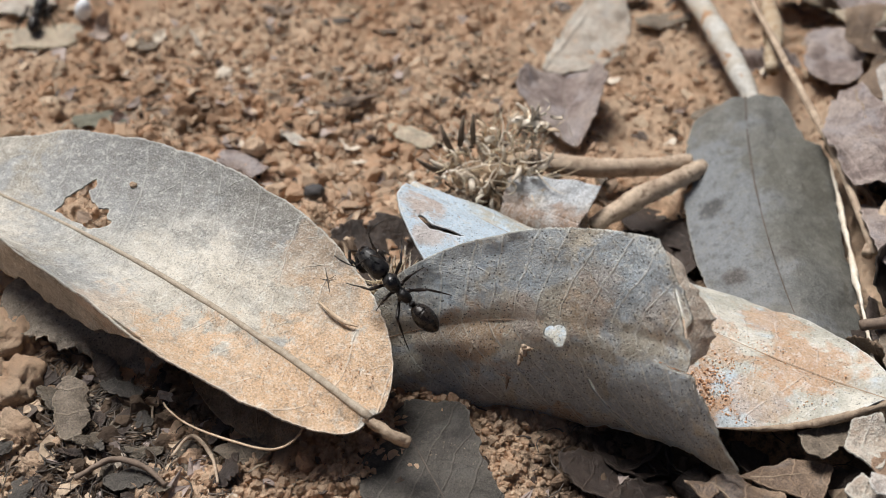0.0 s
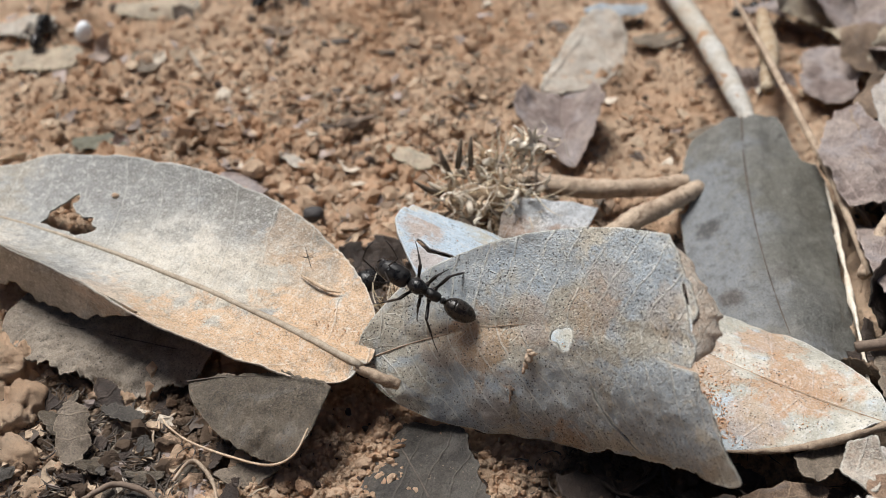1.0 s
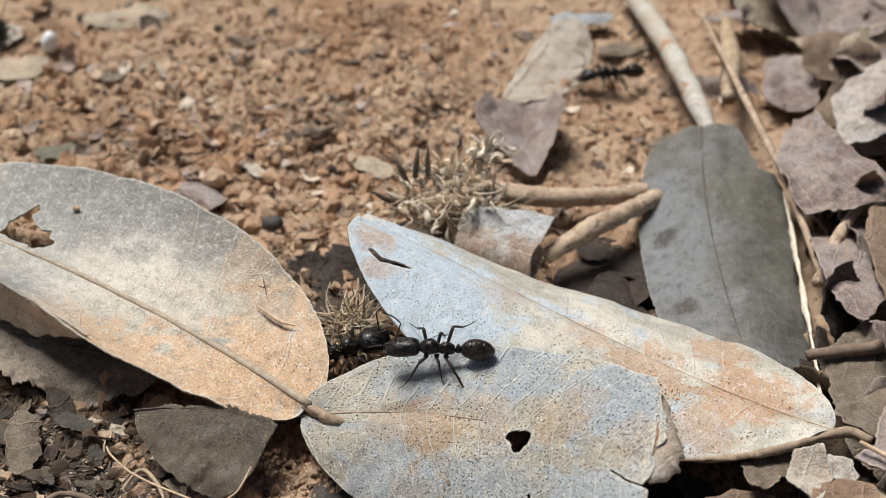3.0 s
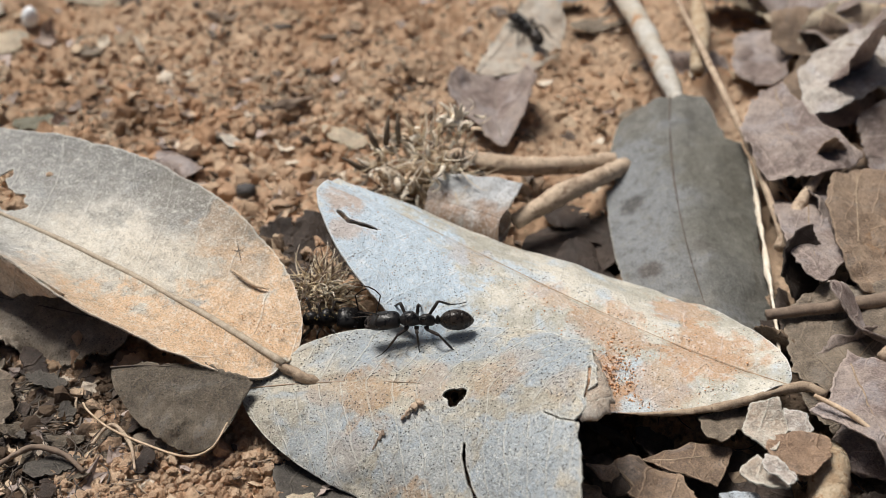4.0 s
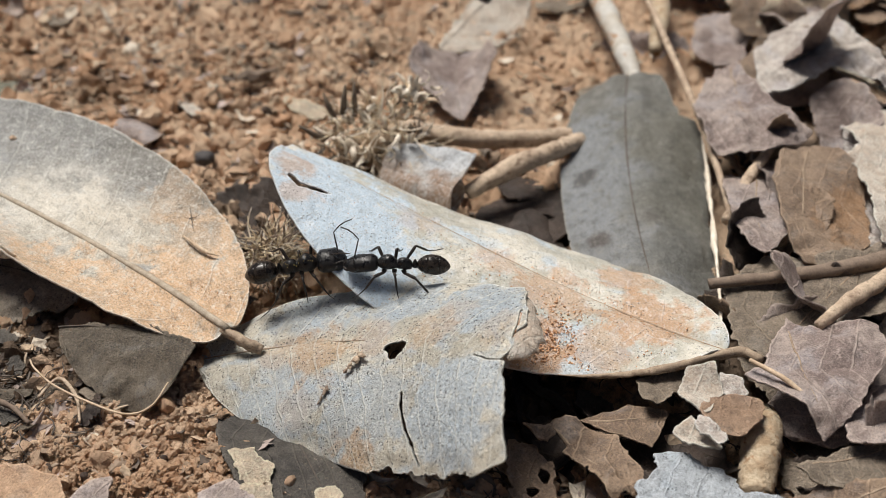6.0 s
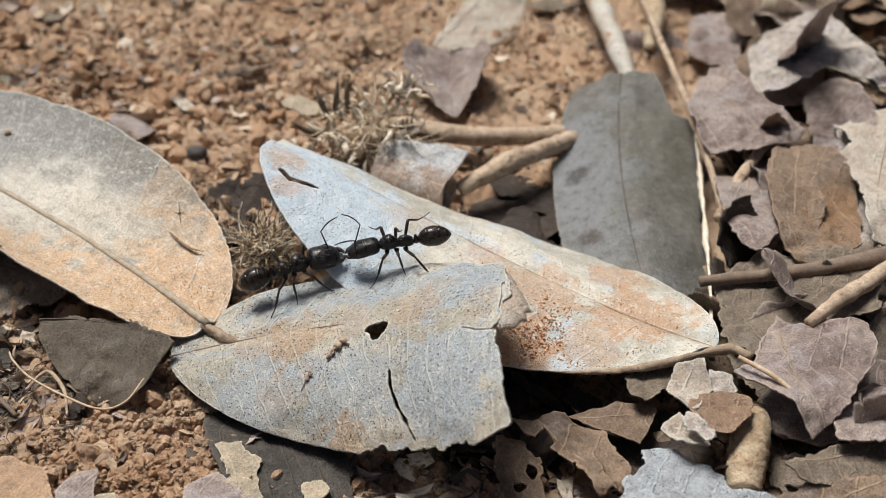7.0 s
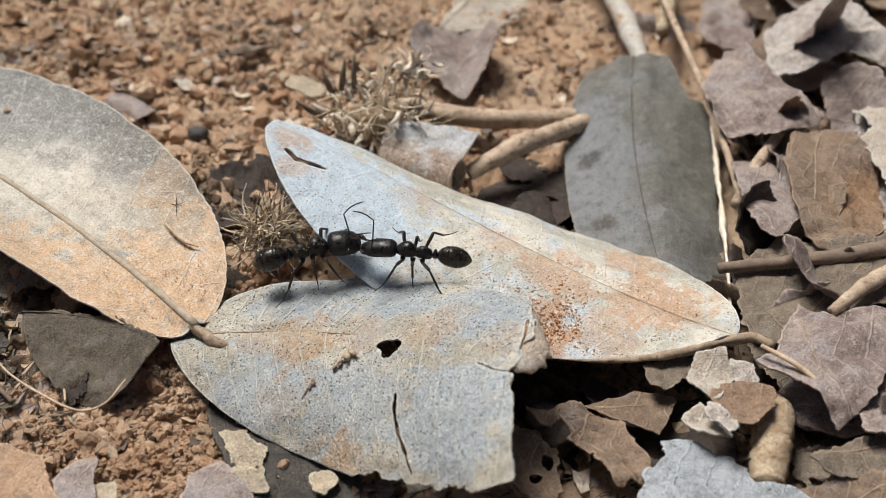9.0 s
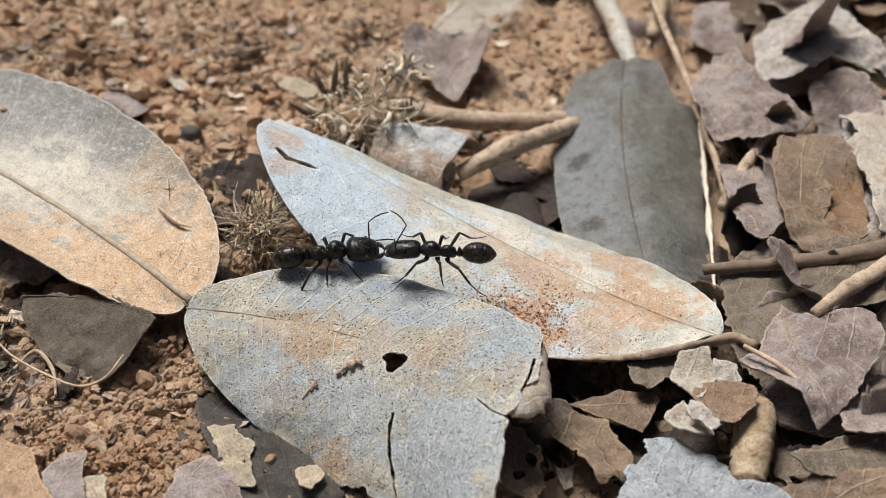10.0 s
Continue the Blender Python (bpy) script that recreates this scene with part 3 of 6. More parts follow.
def crumb_height(x, y):
    """Loose crumbs of several sizes, irregular and patchy."""
    wx, wy = fbm(x / 1.3, y / 1.3, 41, 3) - 0.5, fbm(x / 1.3, y / 1.3, 47, 3) - 0.5
    fx, fy = fbm(x / 0.5, y / 0.5, 43, 2) - 0.5, fbm(x / 0.5, y / 0.5, 49, 2) - 0.5
    ax, ay = x + 1.8 * wx + 0.4 * fx, y + 1.8 * wy + 0.4 * fy
    bx, by = x + 0.9 * wx + 0.5 * fx, y + 0.9 * wy + 0.5 * fy
    cover = np.clip(fbm(x / 7, y / 7, 51, 2) * 3.0 - 1.0, 0.0, 1)
    near = np.clip((150 - y) / 40, 0.45, 1) * (1 - 0.35 * np.clip((96 - y) / 15, 0, 1))
    far = np.clip((y - 104) / 22, 0, 1)
    ridged = 1 - np.abs(2 * fbm(x / 2.6, y / 2.6, 87, 4) - 1)
    clot = np.clip(fbm(x / 4.5, y / 4.5, 93, 4) - 0.50, 0, 1)
    out = 0.75 * crumbs(ax, ay, 2.7, 61) * cover * near * (1 - 0.7 * far) + 0.6 * crumbs(bx, by, 1.25, 67) * (0.35 + 0.65 * vnoise(x / 3, y / 3, 53)) * near * (1 - 0.5 * far)
    out = out + (0.6 - 0.25 * far) * crumbs(bx, by, 0.62, 71) + 0.7 * (fbm(x * 0.9, y * 0.9, 77, 4) - 0.5) + 0.3 * fbm(x * 2.6, y * 2.6, 83, 2)
    return out + far * (0.9 * (ridged - 0.7) + 4.0 * clot + 0.45 * (fbm(x * 1.9, y * 1.9, 95, 3) - 0.5))


def build_ground():
    gx, gy = np.linspace(-75, 85, 740), np.linspace(45, 215, 740)
    X, Y = np.meshgrid(gx, gy, indexing="ij")
    Z = height(X, Y) + crumb_height(X, Y)
    verts = np.stack([X.ravel(), Y.ravel(), Z.ravel()], 1)
    nx, ny = X.shape
    idx = np.arange(nx * ny).reshape(nx, ny)
    faces = np.stack([idx[:-1, :-1], idx[1:, :-1], idx[1:, 1:], idx[:-1, 1:]], -1).reshape(-1, 4).tolist()
    ring = list(idx[:, 0]) + list(idx[-1, 1:]) + list(idx[-2::-1, -1]) + list(idx[0, -2:0:-1])
    vs = [verts]
    prev, base = ring, len(verts)
    c = np.array([5.0, 130.0, 0.0])
    for k in (1.3, 2.2, 6, 40, 600):
        nxt = (verts[ring] - c) * np.array([k, k, 0]) + c - [0, 0, 0.5]
        cur = list(range(base, base + len(ring)))
        vs.append(nxt)
        for i in range(len(ring)):
            j = (i + 1) % len(ring)
            faces.append((prev[i], cur[i], cur[j], prev[j]))
        prev, base = cur, base + len(ring)
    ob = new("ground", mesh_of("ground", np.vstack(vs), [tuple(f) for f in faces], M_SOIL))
    tagged(ob, "bare crumbly red earth", "soil", kind="structure")


build_ground()


def ico(sub=1):
    bm = bmesh.new()
    bmesh.ops.create_icosphere(bm, subdivisions=sub, radius=1.0)
    v = np.array([p.co[:] for p in bm.verts])
    f = np.array([[p.index for p in q.verts] for q in bm.faces])
    bm.free()
    return v, f


def lump(v, seed, amount=0.3):
    """A rough lump out of a unit ball."""
    n = fbm(v[:, 0] * 1.4 + 7 * seed, v[:, 1] * 1.4 + v[:, 2] * 1.9, seed, 3)
    n = n + 0.45 * (fbm(v[:, 0] * 4.5 + 3 * seed, v[:, 1] * 4.1 - v[:, 2] * 4.7, seed + 5, 2) - 0.5)
    return v * (1 - amount / 2 + amount * 1.6 * (n - 0.4))[:, None]


def chip(v, seed):
    """An angular crumb: a rough ball cut by planes."""
    rng = np.random.default_rng(seed)
    out = lump(v, seed % 97, 0.5)
    for _ in range(9):
        n = rng.normal(0, 1, 3)
        n /= np.linalg.norm(n)
        over = np.clip(out @ n - rng.uniform(0.42, 0.78), 0, None)
        out = out - over[:, None] * n
    return out * (1 + 0.06 * rng.normal(0, 1, len(v)))[:, None]


def build_grains():
    rng = np.random.default_rng(4)
    V, Fc, base = [], [], 0
    shapes = []
    for sub in (1, 2):
        v, f = ico(sub)
        shapes.append(([chip(v, k + 20 * sub) * rng.uniform(0.9, 1.5, 3) for k in range(16)], f))
    zones = ((-6, 68, 0.16, 0.52, 11, 9500), (-26, 74, 0.18, 0.6, 9, 3600), (-28, 76, 0.3, 1.4, 11, 260), (-22, 115, 0.3, 1.7, 15, 420), (-40, 135, 0.3, 1.1, 22, 400), (0, 128, 0.25, 0.8, 18, 400), (-12, 98, 0.3, 1.4, 9, 250), (12, 70, 0.3, 0.9, 9, 300), (-12, 113, 0.3, 1.3, 11, 1100), (-25, 140, 0.25, 0.7, 26, 1600), (10, 150, 0.2, 0.5, 24, 900), (-10, 130, 0.14, 0.42, 28, 8000), (-25, 112, 0.12, 0.4, 14, 3500), (-12, 70, 0.1, 0.3, 13, 5000), (10, 150, 0.16, 0.5, 28, 5000), (-30, 155, 0.16, 0.5, 28, 4000))
    for x, y, lo, hi, spread, num in zones:
        xs, ys = rng.normal(x, spread, num), rng.normal(y, spread * 0.8, num)
        zs = height(xs, ys) + crumb_height(xs, ys)
        sizes = lo + (hi - lo) * rng.random(num) ** 3.0
        for px, py, pz, size in zip(xs, ys, zs, sizes):
            if not 46 < py < 212:
                continue
            kinds, f = shapes[1 if size > (0.42 if py > 92 else 0.24) else 0]
            k = kinds[rng.integers(16)]
            q = np.array(Euler(rng.uniform(0, 6.28, 3)).to_matrix())
            V.append(k @ q.T * size + [px, py, pz + (0.12 if py > 92 else 0.35) * size])
            Fc.append(f + base)
            base += len(k)
    ob = new("soil_grains", mesh_of("soil_grains", np.vstack(V), np.vstack(Fc).tolist(), M_GRAIN, False))
    tagged(ob, "loose grains and crumbs of red earth", "soil", kind="stuff")


build_grains()


def build_clods():
    rng = np.random.default_rng(9)
    v, f = ico(4)
    spots = [(-41.5, 89.5, 3.0), (-37.5, 90.5, 1.9), (-33, 86, 1.5), (-30.5, 84.5, 1.3), (-40, 82.5, 2.8), (-36.5, 81.5, 1.6), (-38.5, 77, 2.2), (-34.5, 76, 1.4), (-36.5, 73.5, 1.5), (-20.5, 80.5, 1.6), (-22.5, 84.5, 1.8), (-24.5, 77.5, 1.2), (-14.2, 74.5, 1.3), (-18.5, 76.5, 1.4), (-32.0, 72.0, 1.3),
             (-15, 105, 2.0), (-14.2, 110, 1.5), (-17, 108, 1.3), (-9.5, 112, 1.5), (-6, 115, 1.3), (-11, 118, 1.2), (-55, 118, 1.8), (-52, 124, 1.5), (-47, 128, 1.4), (-57, 130, 1.6), (-43, 121, 1.2), (-21, 112, 1.4), (-24, 103, 1.3), (-3, 110, 1.3), (-38, 142, 1.2), (-10, 101, 1.8), (-13, 99.5, 1.5)]
    for i, (x, y, r) in enumerate(spots):
        d = chip(v, 50 + i) * 0.6 + lump(v, 50 + i, 0.6) * 0.5
        d = d * (1 + 0.10 * (fbm(v[:, 0] * 6 + i, v[:, 1] * 6 + v[:, 2] * 5, i, 3)[:, None] - 0.5) * 2)
        d = d * r * rng.uniform(0.85, 1.15, 3)
        ob = new("soil_clod", mesh_of("soil_clod", d, f.tolist(), M_SOIL))
        ob.matrix_basis = mmpose((x, y, float(height(x, y)) + 0.45 * r, *rng.uniform(-30, 30, 2), rng.uniform(0, 360)))
        tagged(ob, "rough crumbly clod of red earth", "soil clod", "soil clods")


build_clods()


# ---- the three large leaves and the slate leaf ----
def unit_noise(s, r, k, seed):
    return fbm(s / k, r / k, seed, 3) - 0.5


def field_a(s, r):
    hole = inside(s, r, [(41.6, -0.7), (41.0, -3.4), (39.9, -6.2), (39.3, -4.2), (37.6, -3.3), (36.8, -3.9), (35.2, -2.2), (36.6, -0.9)])
    return hole + 0.9 * unit_noise(s, r, 0.9, 4)


def field_b(s, r):
    end = np.interp(r, [-13.3, -2.0, -1.75, 3.0, 8.5], [42.2, 34.6, 33.8, 33.0, 29.6]) - s + 1.1 * unit_noise(s, r, 1.6, 7)
    heart = np.minimum(np.minimum(np.hypot(s - 20.7, r + 1.0) - 0.62, np.hypot(s - 21.7, r + 0.9) - 0.66), np.hypot(s - 21.4, r + 1.75) - 0.55) + 0.5 * unit_noise(s, r, 0.5, 8)
    split = seg_dist(s, r, [(23.8, -5.6), (24.2, -7.0), (25.0, -8.3), (26.4, -10.0), (28.1, -12.0)]) - 0.22 * np.clip((r + 13) / 3, 0.3, 1) + 0.25 * unit_noise(s, r, 0.6, 9)
    slit = seg_dist(s, r, [(30.6, -1.6), (32.5, -1.9), (35, -1.8)]) - 0.1
    rift = seg_dist(s, r, [(31.6, 4.6), (32.6, 2.6), (33.2, 1.0)]) - 0.13 + 0.1 * unit_noise(s, r, 0.6, 5)
    torn = (13.3 + 0.6 * np.clip((14 - s) / 10, 0, 1)) - np.abs(np.minimum(r, 0)) - np.clip((s - 17) / 8, 0, 1) * (0.5 + 2.2 * np.clip(unit_noise(s, 0 * r, 1.5, 12) + 0.1, 0, 1) + 1.0 * np.clip(unit_noise(s, 0 * r, 0.5, 13), 0, 1))
    return np.minimum.reduce([end, heart, split, slit, rift, torn])


def field_c(s, r):
    split = seg_dist(s, r, [(46.0, 6.9), (44.6, 7.5), (43.8, 7.0), (43.1, 6.6), (41.6, 6.2)]) - 0.34 * np.clip((r - 6.0) * 1.2, 0.3, 1) + 0.3 * unit_noise(s, r, 0.6, 3)
    return np.minimum(split, 50.3 - s - 0.022 * r ** 2)


def field_g(s, r):
    notch = np.minimum(inside(s, r, [(-1.0, 3.6), (0.6, 4.3), (3.0, 5.2), (6.0, 6.3), (7.4, 6.6), (7.6, 8.4), (10.2, 9.3), (10.5, 14.0), (-1.0, 14.0)]), np.hypot(s - 13.5, r + 8.0) - 1.2) + 0.5 * unit_noise(s, r, 1, 3)
    return notch


LEAF_A = (60.93, 8.452, 13.08, 0.518, 0.662, 0.29, -0.071, -0.022, 0.253, -0.028, -0.038, 0.924, 0.828, 0.626, 0.22)
LEAF_B = (45.22, 8.541, 13.33, 0.533, 0.369, -0.737, 0.503, -0.014, -0.111, -0.241, 0.327, -0.22, -0.165, -0.938, -0.236)
LEAF_C = (50.9, 14.47, 12.66, 0.666, 0.466, 0.233, 0.267, -0.41, 0.487, 0.158, 0.101, -1.075, 0.287, -0.759, -1.069)
LEAF_G = (47.91, 9.673, 8.096, 0.227, 0.383, 0.328, 0.011, 0.021, -0.099, -0.05, -0.271, -0.618, -0.686, -0.018, 0.398)
ROWS_A = [
    (0, -6.19, 73.24, 5.80, -7, -4.73, 146.2),
    (1, -7.34, 81.92, 6.44, 0.34, -0.49, 151.4),
    (2, -7.94, 79.95, 5.36, -2.23, -2.15, 149.2),
    (3.5, -7.08, 79.84, 4.56, 1.39, -4.98, 150.3),
    (4.5, -6.75, 79.96, 4.05, 1.65, -6.05, 151.4),
    (6.5, -7.58, 79.94, 3.35, 0.73, -5.34, 148.8),
    (8, -8.73, 78.36, 3.81, 1.36, -4.85, 145.4),
    (9, -8.95, 77.22, 3.66, -0.11, -5.32, 144.3),
    (10, -8.87, 79.63, 3.99, -1.33, -2.22, 145.5),
]
ROWS_B = [
    (0, -8.51, 85.16, 2.46, 81.06, -13.44, -11.6),
    (0.5, -8.42, 85.13, 2.91, 75.07, -15.05, -11.29),
    (1, -7.60, 84.34, 4.83, 66.75, -14.56, -14.25),
    (1.5, -6.63, 84.80, 5.36, 60.14, -9.49, -15.13),
    (2, -6.67, 83.46, 6.26, 55.21, -7.28, -12.64),
    (2.2, -6.76, 80.84, 7.27, 50.46, 0.67, -11.22),
    (3.5, -9.82, 79.05, 2.54, 24.57, -1.88, -23.02),
    (4, -10.78, 78.46, 2.88, 20.65, -1.95, -19.95),
    (4.5, -10.30, 78.51, 1.57, 20.12, -6.9, -22.85),
    (5, -9.93, 80.01, 0.13, 21.63, -8.64, -22.87),
    (6.5, -10.45, 78.26, 0.89, 19.76, -10.04, -17.86),
    (7, -11.42, 77.35, 1.80, 18.34, -8.18, -13.61),
    (7.5, -12.03, 77.53, 2.01, 19.03, -7.26, -15.23),
    (8, -11.62, 78.13, 0.99, 20.07, -7.53, -16.1),
    (8.5, -11.53, 78.25, 0.70, 18.84, -6.18, -18.59),
    (9, -11.31, 77.19, 2.62, 19.02, -1.77, -19.86),
    (9.5, -11.65, 76.02, 4.87, 20.95, 4.64, -17.17),
    (10, -9.07, 78.41, 4.59, 25.5, 5.37, -26.44),
]
ROWS_C = [
    (0, 39.4, 76.08, 5.71, 16.02, 6.37, 152.4),
    (10, 39.4, 76.08, 5.71, 16.02, 6.37, 152.4),
]
leaf_a = leaf(LEAF_A, ROWS_A[0][1:], M_LEAF_A, "large tan dry leaf with a torn hole and raised midrib", rib=(M_VEIN, 0.97), rib_r=0.38, stalk=[(-1.2, 0.15, 0.1), (-2.5, 0.25, 0.1), (-3.9, -0.25, -0.35)], stalk_r=(0.42, 0.46, 0.5, 0.56, 0.5), field=field_a, nu=300, nv=150, crinkle=0.7, wave=5.0, jag=0.26, seed=1, ridge=0.4)
leaf_b = leaf(LEAF_B, ROWS_B[0][1:], M_LEAF_B, "broken grey dry leaf with a heart-shaped hole and cracks", rib=(M_STALK, 0.42), rib_r=0.085, field=field_b, nu=300, nv=150, crinkle=0.8, wave=4.0, jag=0.12, seed=2, u_max=0.96, ridge=-0.1)
leaf_c = leaf(LEAF_C, ROWS_C[0][1:], M_LEAF_C, "bleached dry leaf with bluish sky sheen, dusted with red earth", rib=(M_STALK, 0.9), rib_r=0.12, field=field_c, nu=260, nv=120, crinkle=0.7, wave=5.0, jag=0.12, seed=3, ridge=-0.35)
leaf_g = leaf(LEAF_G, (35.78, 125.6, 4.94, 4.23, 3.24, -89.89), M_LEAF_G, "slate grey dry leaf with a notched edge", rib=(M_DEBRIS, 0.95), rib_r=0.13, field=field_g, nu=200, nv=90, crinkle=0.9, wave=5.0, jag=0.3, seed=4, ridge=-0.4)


def folded_edge(thing, P, u0, u1, drop):
    """A strip of blade that bends down beyond the leaf's fold."""
    nu, nk = 90, 12
    u = np.linspace(u0, u1, nu)
    edge = leaf_surface(P, u, np.full(nu, 0.985))
    inner = leaf_surface(P, u, np.full(nu, 0.9))
    out = edge - inner
    out /= np.linalg.norm(out, axis=1)[:, None] + 1e-9
    depth = drop * np.clip(np.sin(np.pi * np.clip((u - u0) / (u1 - u0), 0, 1)) * 1.7, 0, 1) * (0.85 + 0.5 * (fbm(u * 30, 0 * u, 6, 3) - 0.5))
    top, low, att = [], [], []
    for k in range(nk):
        t = k / (nk - 1)
        a = 1.5 * min(1.0, t * 2.2)
        p = edge + depth[:, None] * t * (0.3 * math.cos(a) * out - np.array([0, 0, 1.0]) * (0.35 + 0.65 * math.sin(a)))
        p = p + 0.12 * (fbm(u * 40, np.full(nu, 5 * t), 8, 2) - 0.5)[:, None] * out
        top.append(p)
        low.append(p - out * 0.2 - [0, 0, 0.05])
        att.append(np.stack([u * P[0], P[1] * leaf_width(P, u) + depth * t, 0 * u], 1))
    V = np.vstack(top + low)
    n = nu * nk
    f = []
    for k in range(nk - 1):
        for i in range(nu - 1):
            a = k * nu + i
            f += [(a, a + 1, a + nu + 1, a + nu), (n + a, n + a + nu, n + a + nu + 1, n + a + 1)]
    for i in range(nu - 1):
        a = (nk - 1) * nu + i
        f.append((a, a + 1, n + a + 1, n + a))
    part_mesh("folded_edge", mesh_of("folded_edge", V, f, M_LEAF_A, True, np.vstack(att + att)), thing, "edge of the blade bent downwards")


def torn_strip(thing, P, pts, width, material):
    """A strip along a torn end that curls back from the blade."""
    n, nk = 60, 10
    sr = smooth_path([(*p, 0.0) for p in pts], n)
    u = sr[:, 0] / P[0]
    w = np.where(sr[:, 1] >= 0, P[1], P[2]) * leaf_width(P, u)
    v = sr[:, 1] / w
    p = leaf_surface(P, u, v)
    out = p - leaf_surface(P, u - 0.02, v)
    out /= np.linalg.norm(out, axis=1)[:, None]
    along = np.gradient(p, axis=0)
    nrm = np.cross(along, out)
    nrm /= np.linalg.norm(nrm, axis=1)[:, None]
    nrm *= np.sign(nrm[:, 2:3])
    wd = width * (0.55 + 0.9 * fbm(np.linspace(0, 6, n), np.zeros(n), 5, 3)) * np.clip(np.sin(np.linspace(0.15, 2.9, n)) * 2, 0.15, 1)
    top, low, att = [], [], []
    for k in range(nk):
        t = k / (nk - 1)
        a = 1.35 * t
        q = p + out * (wd * math.sin(a) / 1.35)[:, None] - nrm * (wd * (1 - math.cos(a)) / 1.35)[:, None] + nrm * 0.03
        top.append(q)
        low.append(q - nrm * 0.14 - out * 0.05)
        att.append(np.stack([sr[:, 0] + wd * t, sr[:, 1], 0 * u], 1))
    V, m, f = np.vstack(top + low), n * nk, []
    for k in range(nk - 1):
        for i in range(n - 1):
            a = k * n + i
            f += [(a, a + n, a + n + 1, a + 1), (m + a, m + a + 1, m + a + n + 1, m + a + n)]
    for i in range(n - 1):
        a = (nk - 1) * n + i
        f.append((a, m + a, m + a + 1, a + 1))
    part_mesh("torn_strip", mesh_of("torn_strip", V, f, material, True, np.vstack(att + att)), thing, "paler torn strip curling off the end of the leaf")


def rolled_margin():
    """The thick margin of the bleached leaf that runs out into its stalk."""
    u = np.linspace(0.24, 0.012, 16)
    edge = leaf_surface(LEAF_C, u, np.full(16, 0.985)) - [0, 0, 0.1]
    back = mmpose(ROWS_C[0][1:]).inverted()
    end = [np.array((back @ Vector(np.array(p) * MM))[:]) / MM for p in ((40.6, 75.3, 6.0), (42.0, 74.2, 6.0))]
    v, f = tube(smooth_path([*edge, *end], 60), (0.06, 0.14, 0.24, 0.34, 0.40, 0.42, 0.5), 12, 0.3, 7)
    part_mesh("leaf_stalk", mesh_of("leaf_stalk", v, f, M_STALK), leaf_c, "woody stalk running along the leaf margin")


def scars(thing, P, lines, seed):
    """Fine dark cracks in the skin of a blade."""
    for line in lines:
        sr = smooth_path([(*p, 0.0) for p in line], 10)
        u = sr[:, 0] / P[0]
        v = sr[:, 1] / (np.where(sr[:, 1] >= 0, P[1], P[2]) * leaf_width(P, u))
        p = leaf_surface(P, u, v)
        p[:, 2] += swell_at(P, u, v, seed) + 0.02
        part_mesh("crack", mesh_of("crack", *tube(p, (0.015, 0.05, 0.035, 0.015), 6, 0.5, 3), M_DEBRIS), thing, "fine dark crack in the blade")


rolled_margin()
torn_strip(leaf_b, LEAF_B, [(29.6, 7.6), (31.0, 5.6), (32.3, 3.6), (33.1, 1.4), (33.4, -1.2)], 2.4, M_PAPER)
scars(leaf_a, LEAF_A, ([(11.6, -7.4), (12.6, -8.3), (13.8, -9.4)], [(13.5, -8.0), (12.7, -8.3), (12.2, -9.2)]), 1)
folded_edge(leaf_a, LEAF_A, 0.34, 0.985, 7.0)
u = np.linspace(0.22, 0.93, 60)
rim = leaf_surface(LEAF_G, u, np.full(60, 0.98)) + np.stack([0 * u, 0 * u, 0.25 + 0.9 * np.sin(np.pi * (u - 0.2))], 1)
rv, rf = tube(rim, (0.08, 0.22, 0.3, 0.2, 0.32, 0.16, 0.24, 0.1), 8, 0.6, 2, 1.5)
part_mesh("curled_rim", mesh_of("curled_rim", rv, rf, M_BRACT_PALE), leaf_g, "pale curled rim of the leaf")


# ---- litter leaves lying about ----
def flake(at, L, wl, wr, yaw, material, label, tilt=(0, 0), curl=-0.4, seed=0, jag=0.7, kz=0.0, crinkle=1.0, ends=(0.4, 0.4), category="leaf flake", group="leaf flakes on the earth"):
    """A small loose piece of dead leaf, one solid sheet."""
    P = (L, wl, wr, *ends, 0.1, kz, 0.0, 0.1, 0.0, 0.0, curl, 0.2, curl * 0.8, -0.2)
    ob = new("leaf_flake", blade_mesh("leaf_flake", P, material, None, 56, 36, 0.18, crinkle, 2.6, jag, seed))
    ob.matrix_basis = mmpose((*at, *tilt, yaw))
    return tagged(ob, label, category, group)


leaf((22.72, 1.72, 7.14, 0.55, 0.5, 0.03, 0.01, -0, 0, 0.01, -0.06, -0.18, 0.01, -0.25, -0), (12.8, 136.4, 1.5, 4.5, -1.1, 64.6), M_PAPER, "pale straw-coloured dead leaf lying on the earth", rib=(M_VEIN_DARK, 0.9), rib_r=0.13, nu=90, nv=60, crinkle=1.3, wave=3.0, jag=0.66, seed=20)
leaf((14.69, 6.69, 6.6, 0.75, 0.38, -0.33, 0.01, 0, 0.01, 0.5, 0.55, 0.25, 0, 0.25, -0.01), (15.6, 120.4, 1.1, -3.8, -0.7, 90.9), M_PINK, "folded mauve-brown dead leaf on the earth", rib=(M_VEIN_DARK, 0.9), rib_r=0.13, nu=90, nv=60, crinkle=1.3, wave=3.0, jag=0.55, seed=21)
leaf((36, 6, 10, 0.4, 0.4, 0.1, -0.1, 0, 0.4, 0.1, 0, -0.5, 0, -0.4, 0), (60.5, 85, 6, 0, 0, 84), M_BLUSH, "ragged pale brown dead leaf in the litter", rib=(M_VEIN_DARK, 0.9), rib_r=0.13, nu=90, nv=60, crinkle=2.2, wave=3.0, jag=1.32, seed=26)
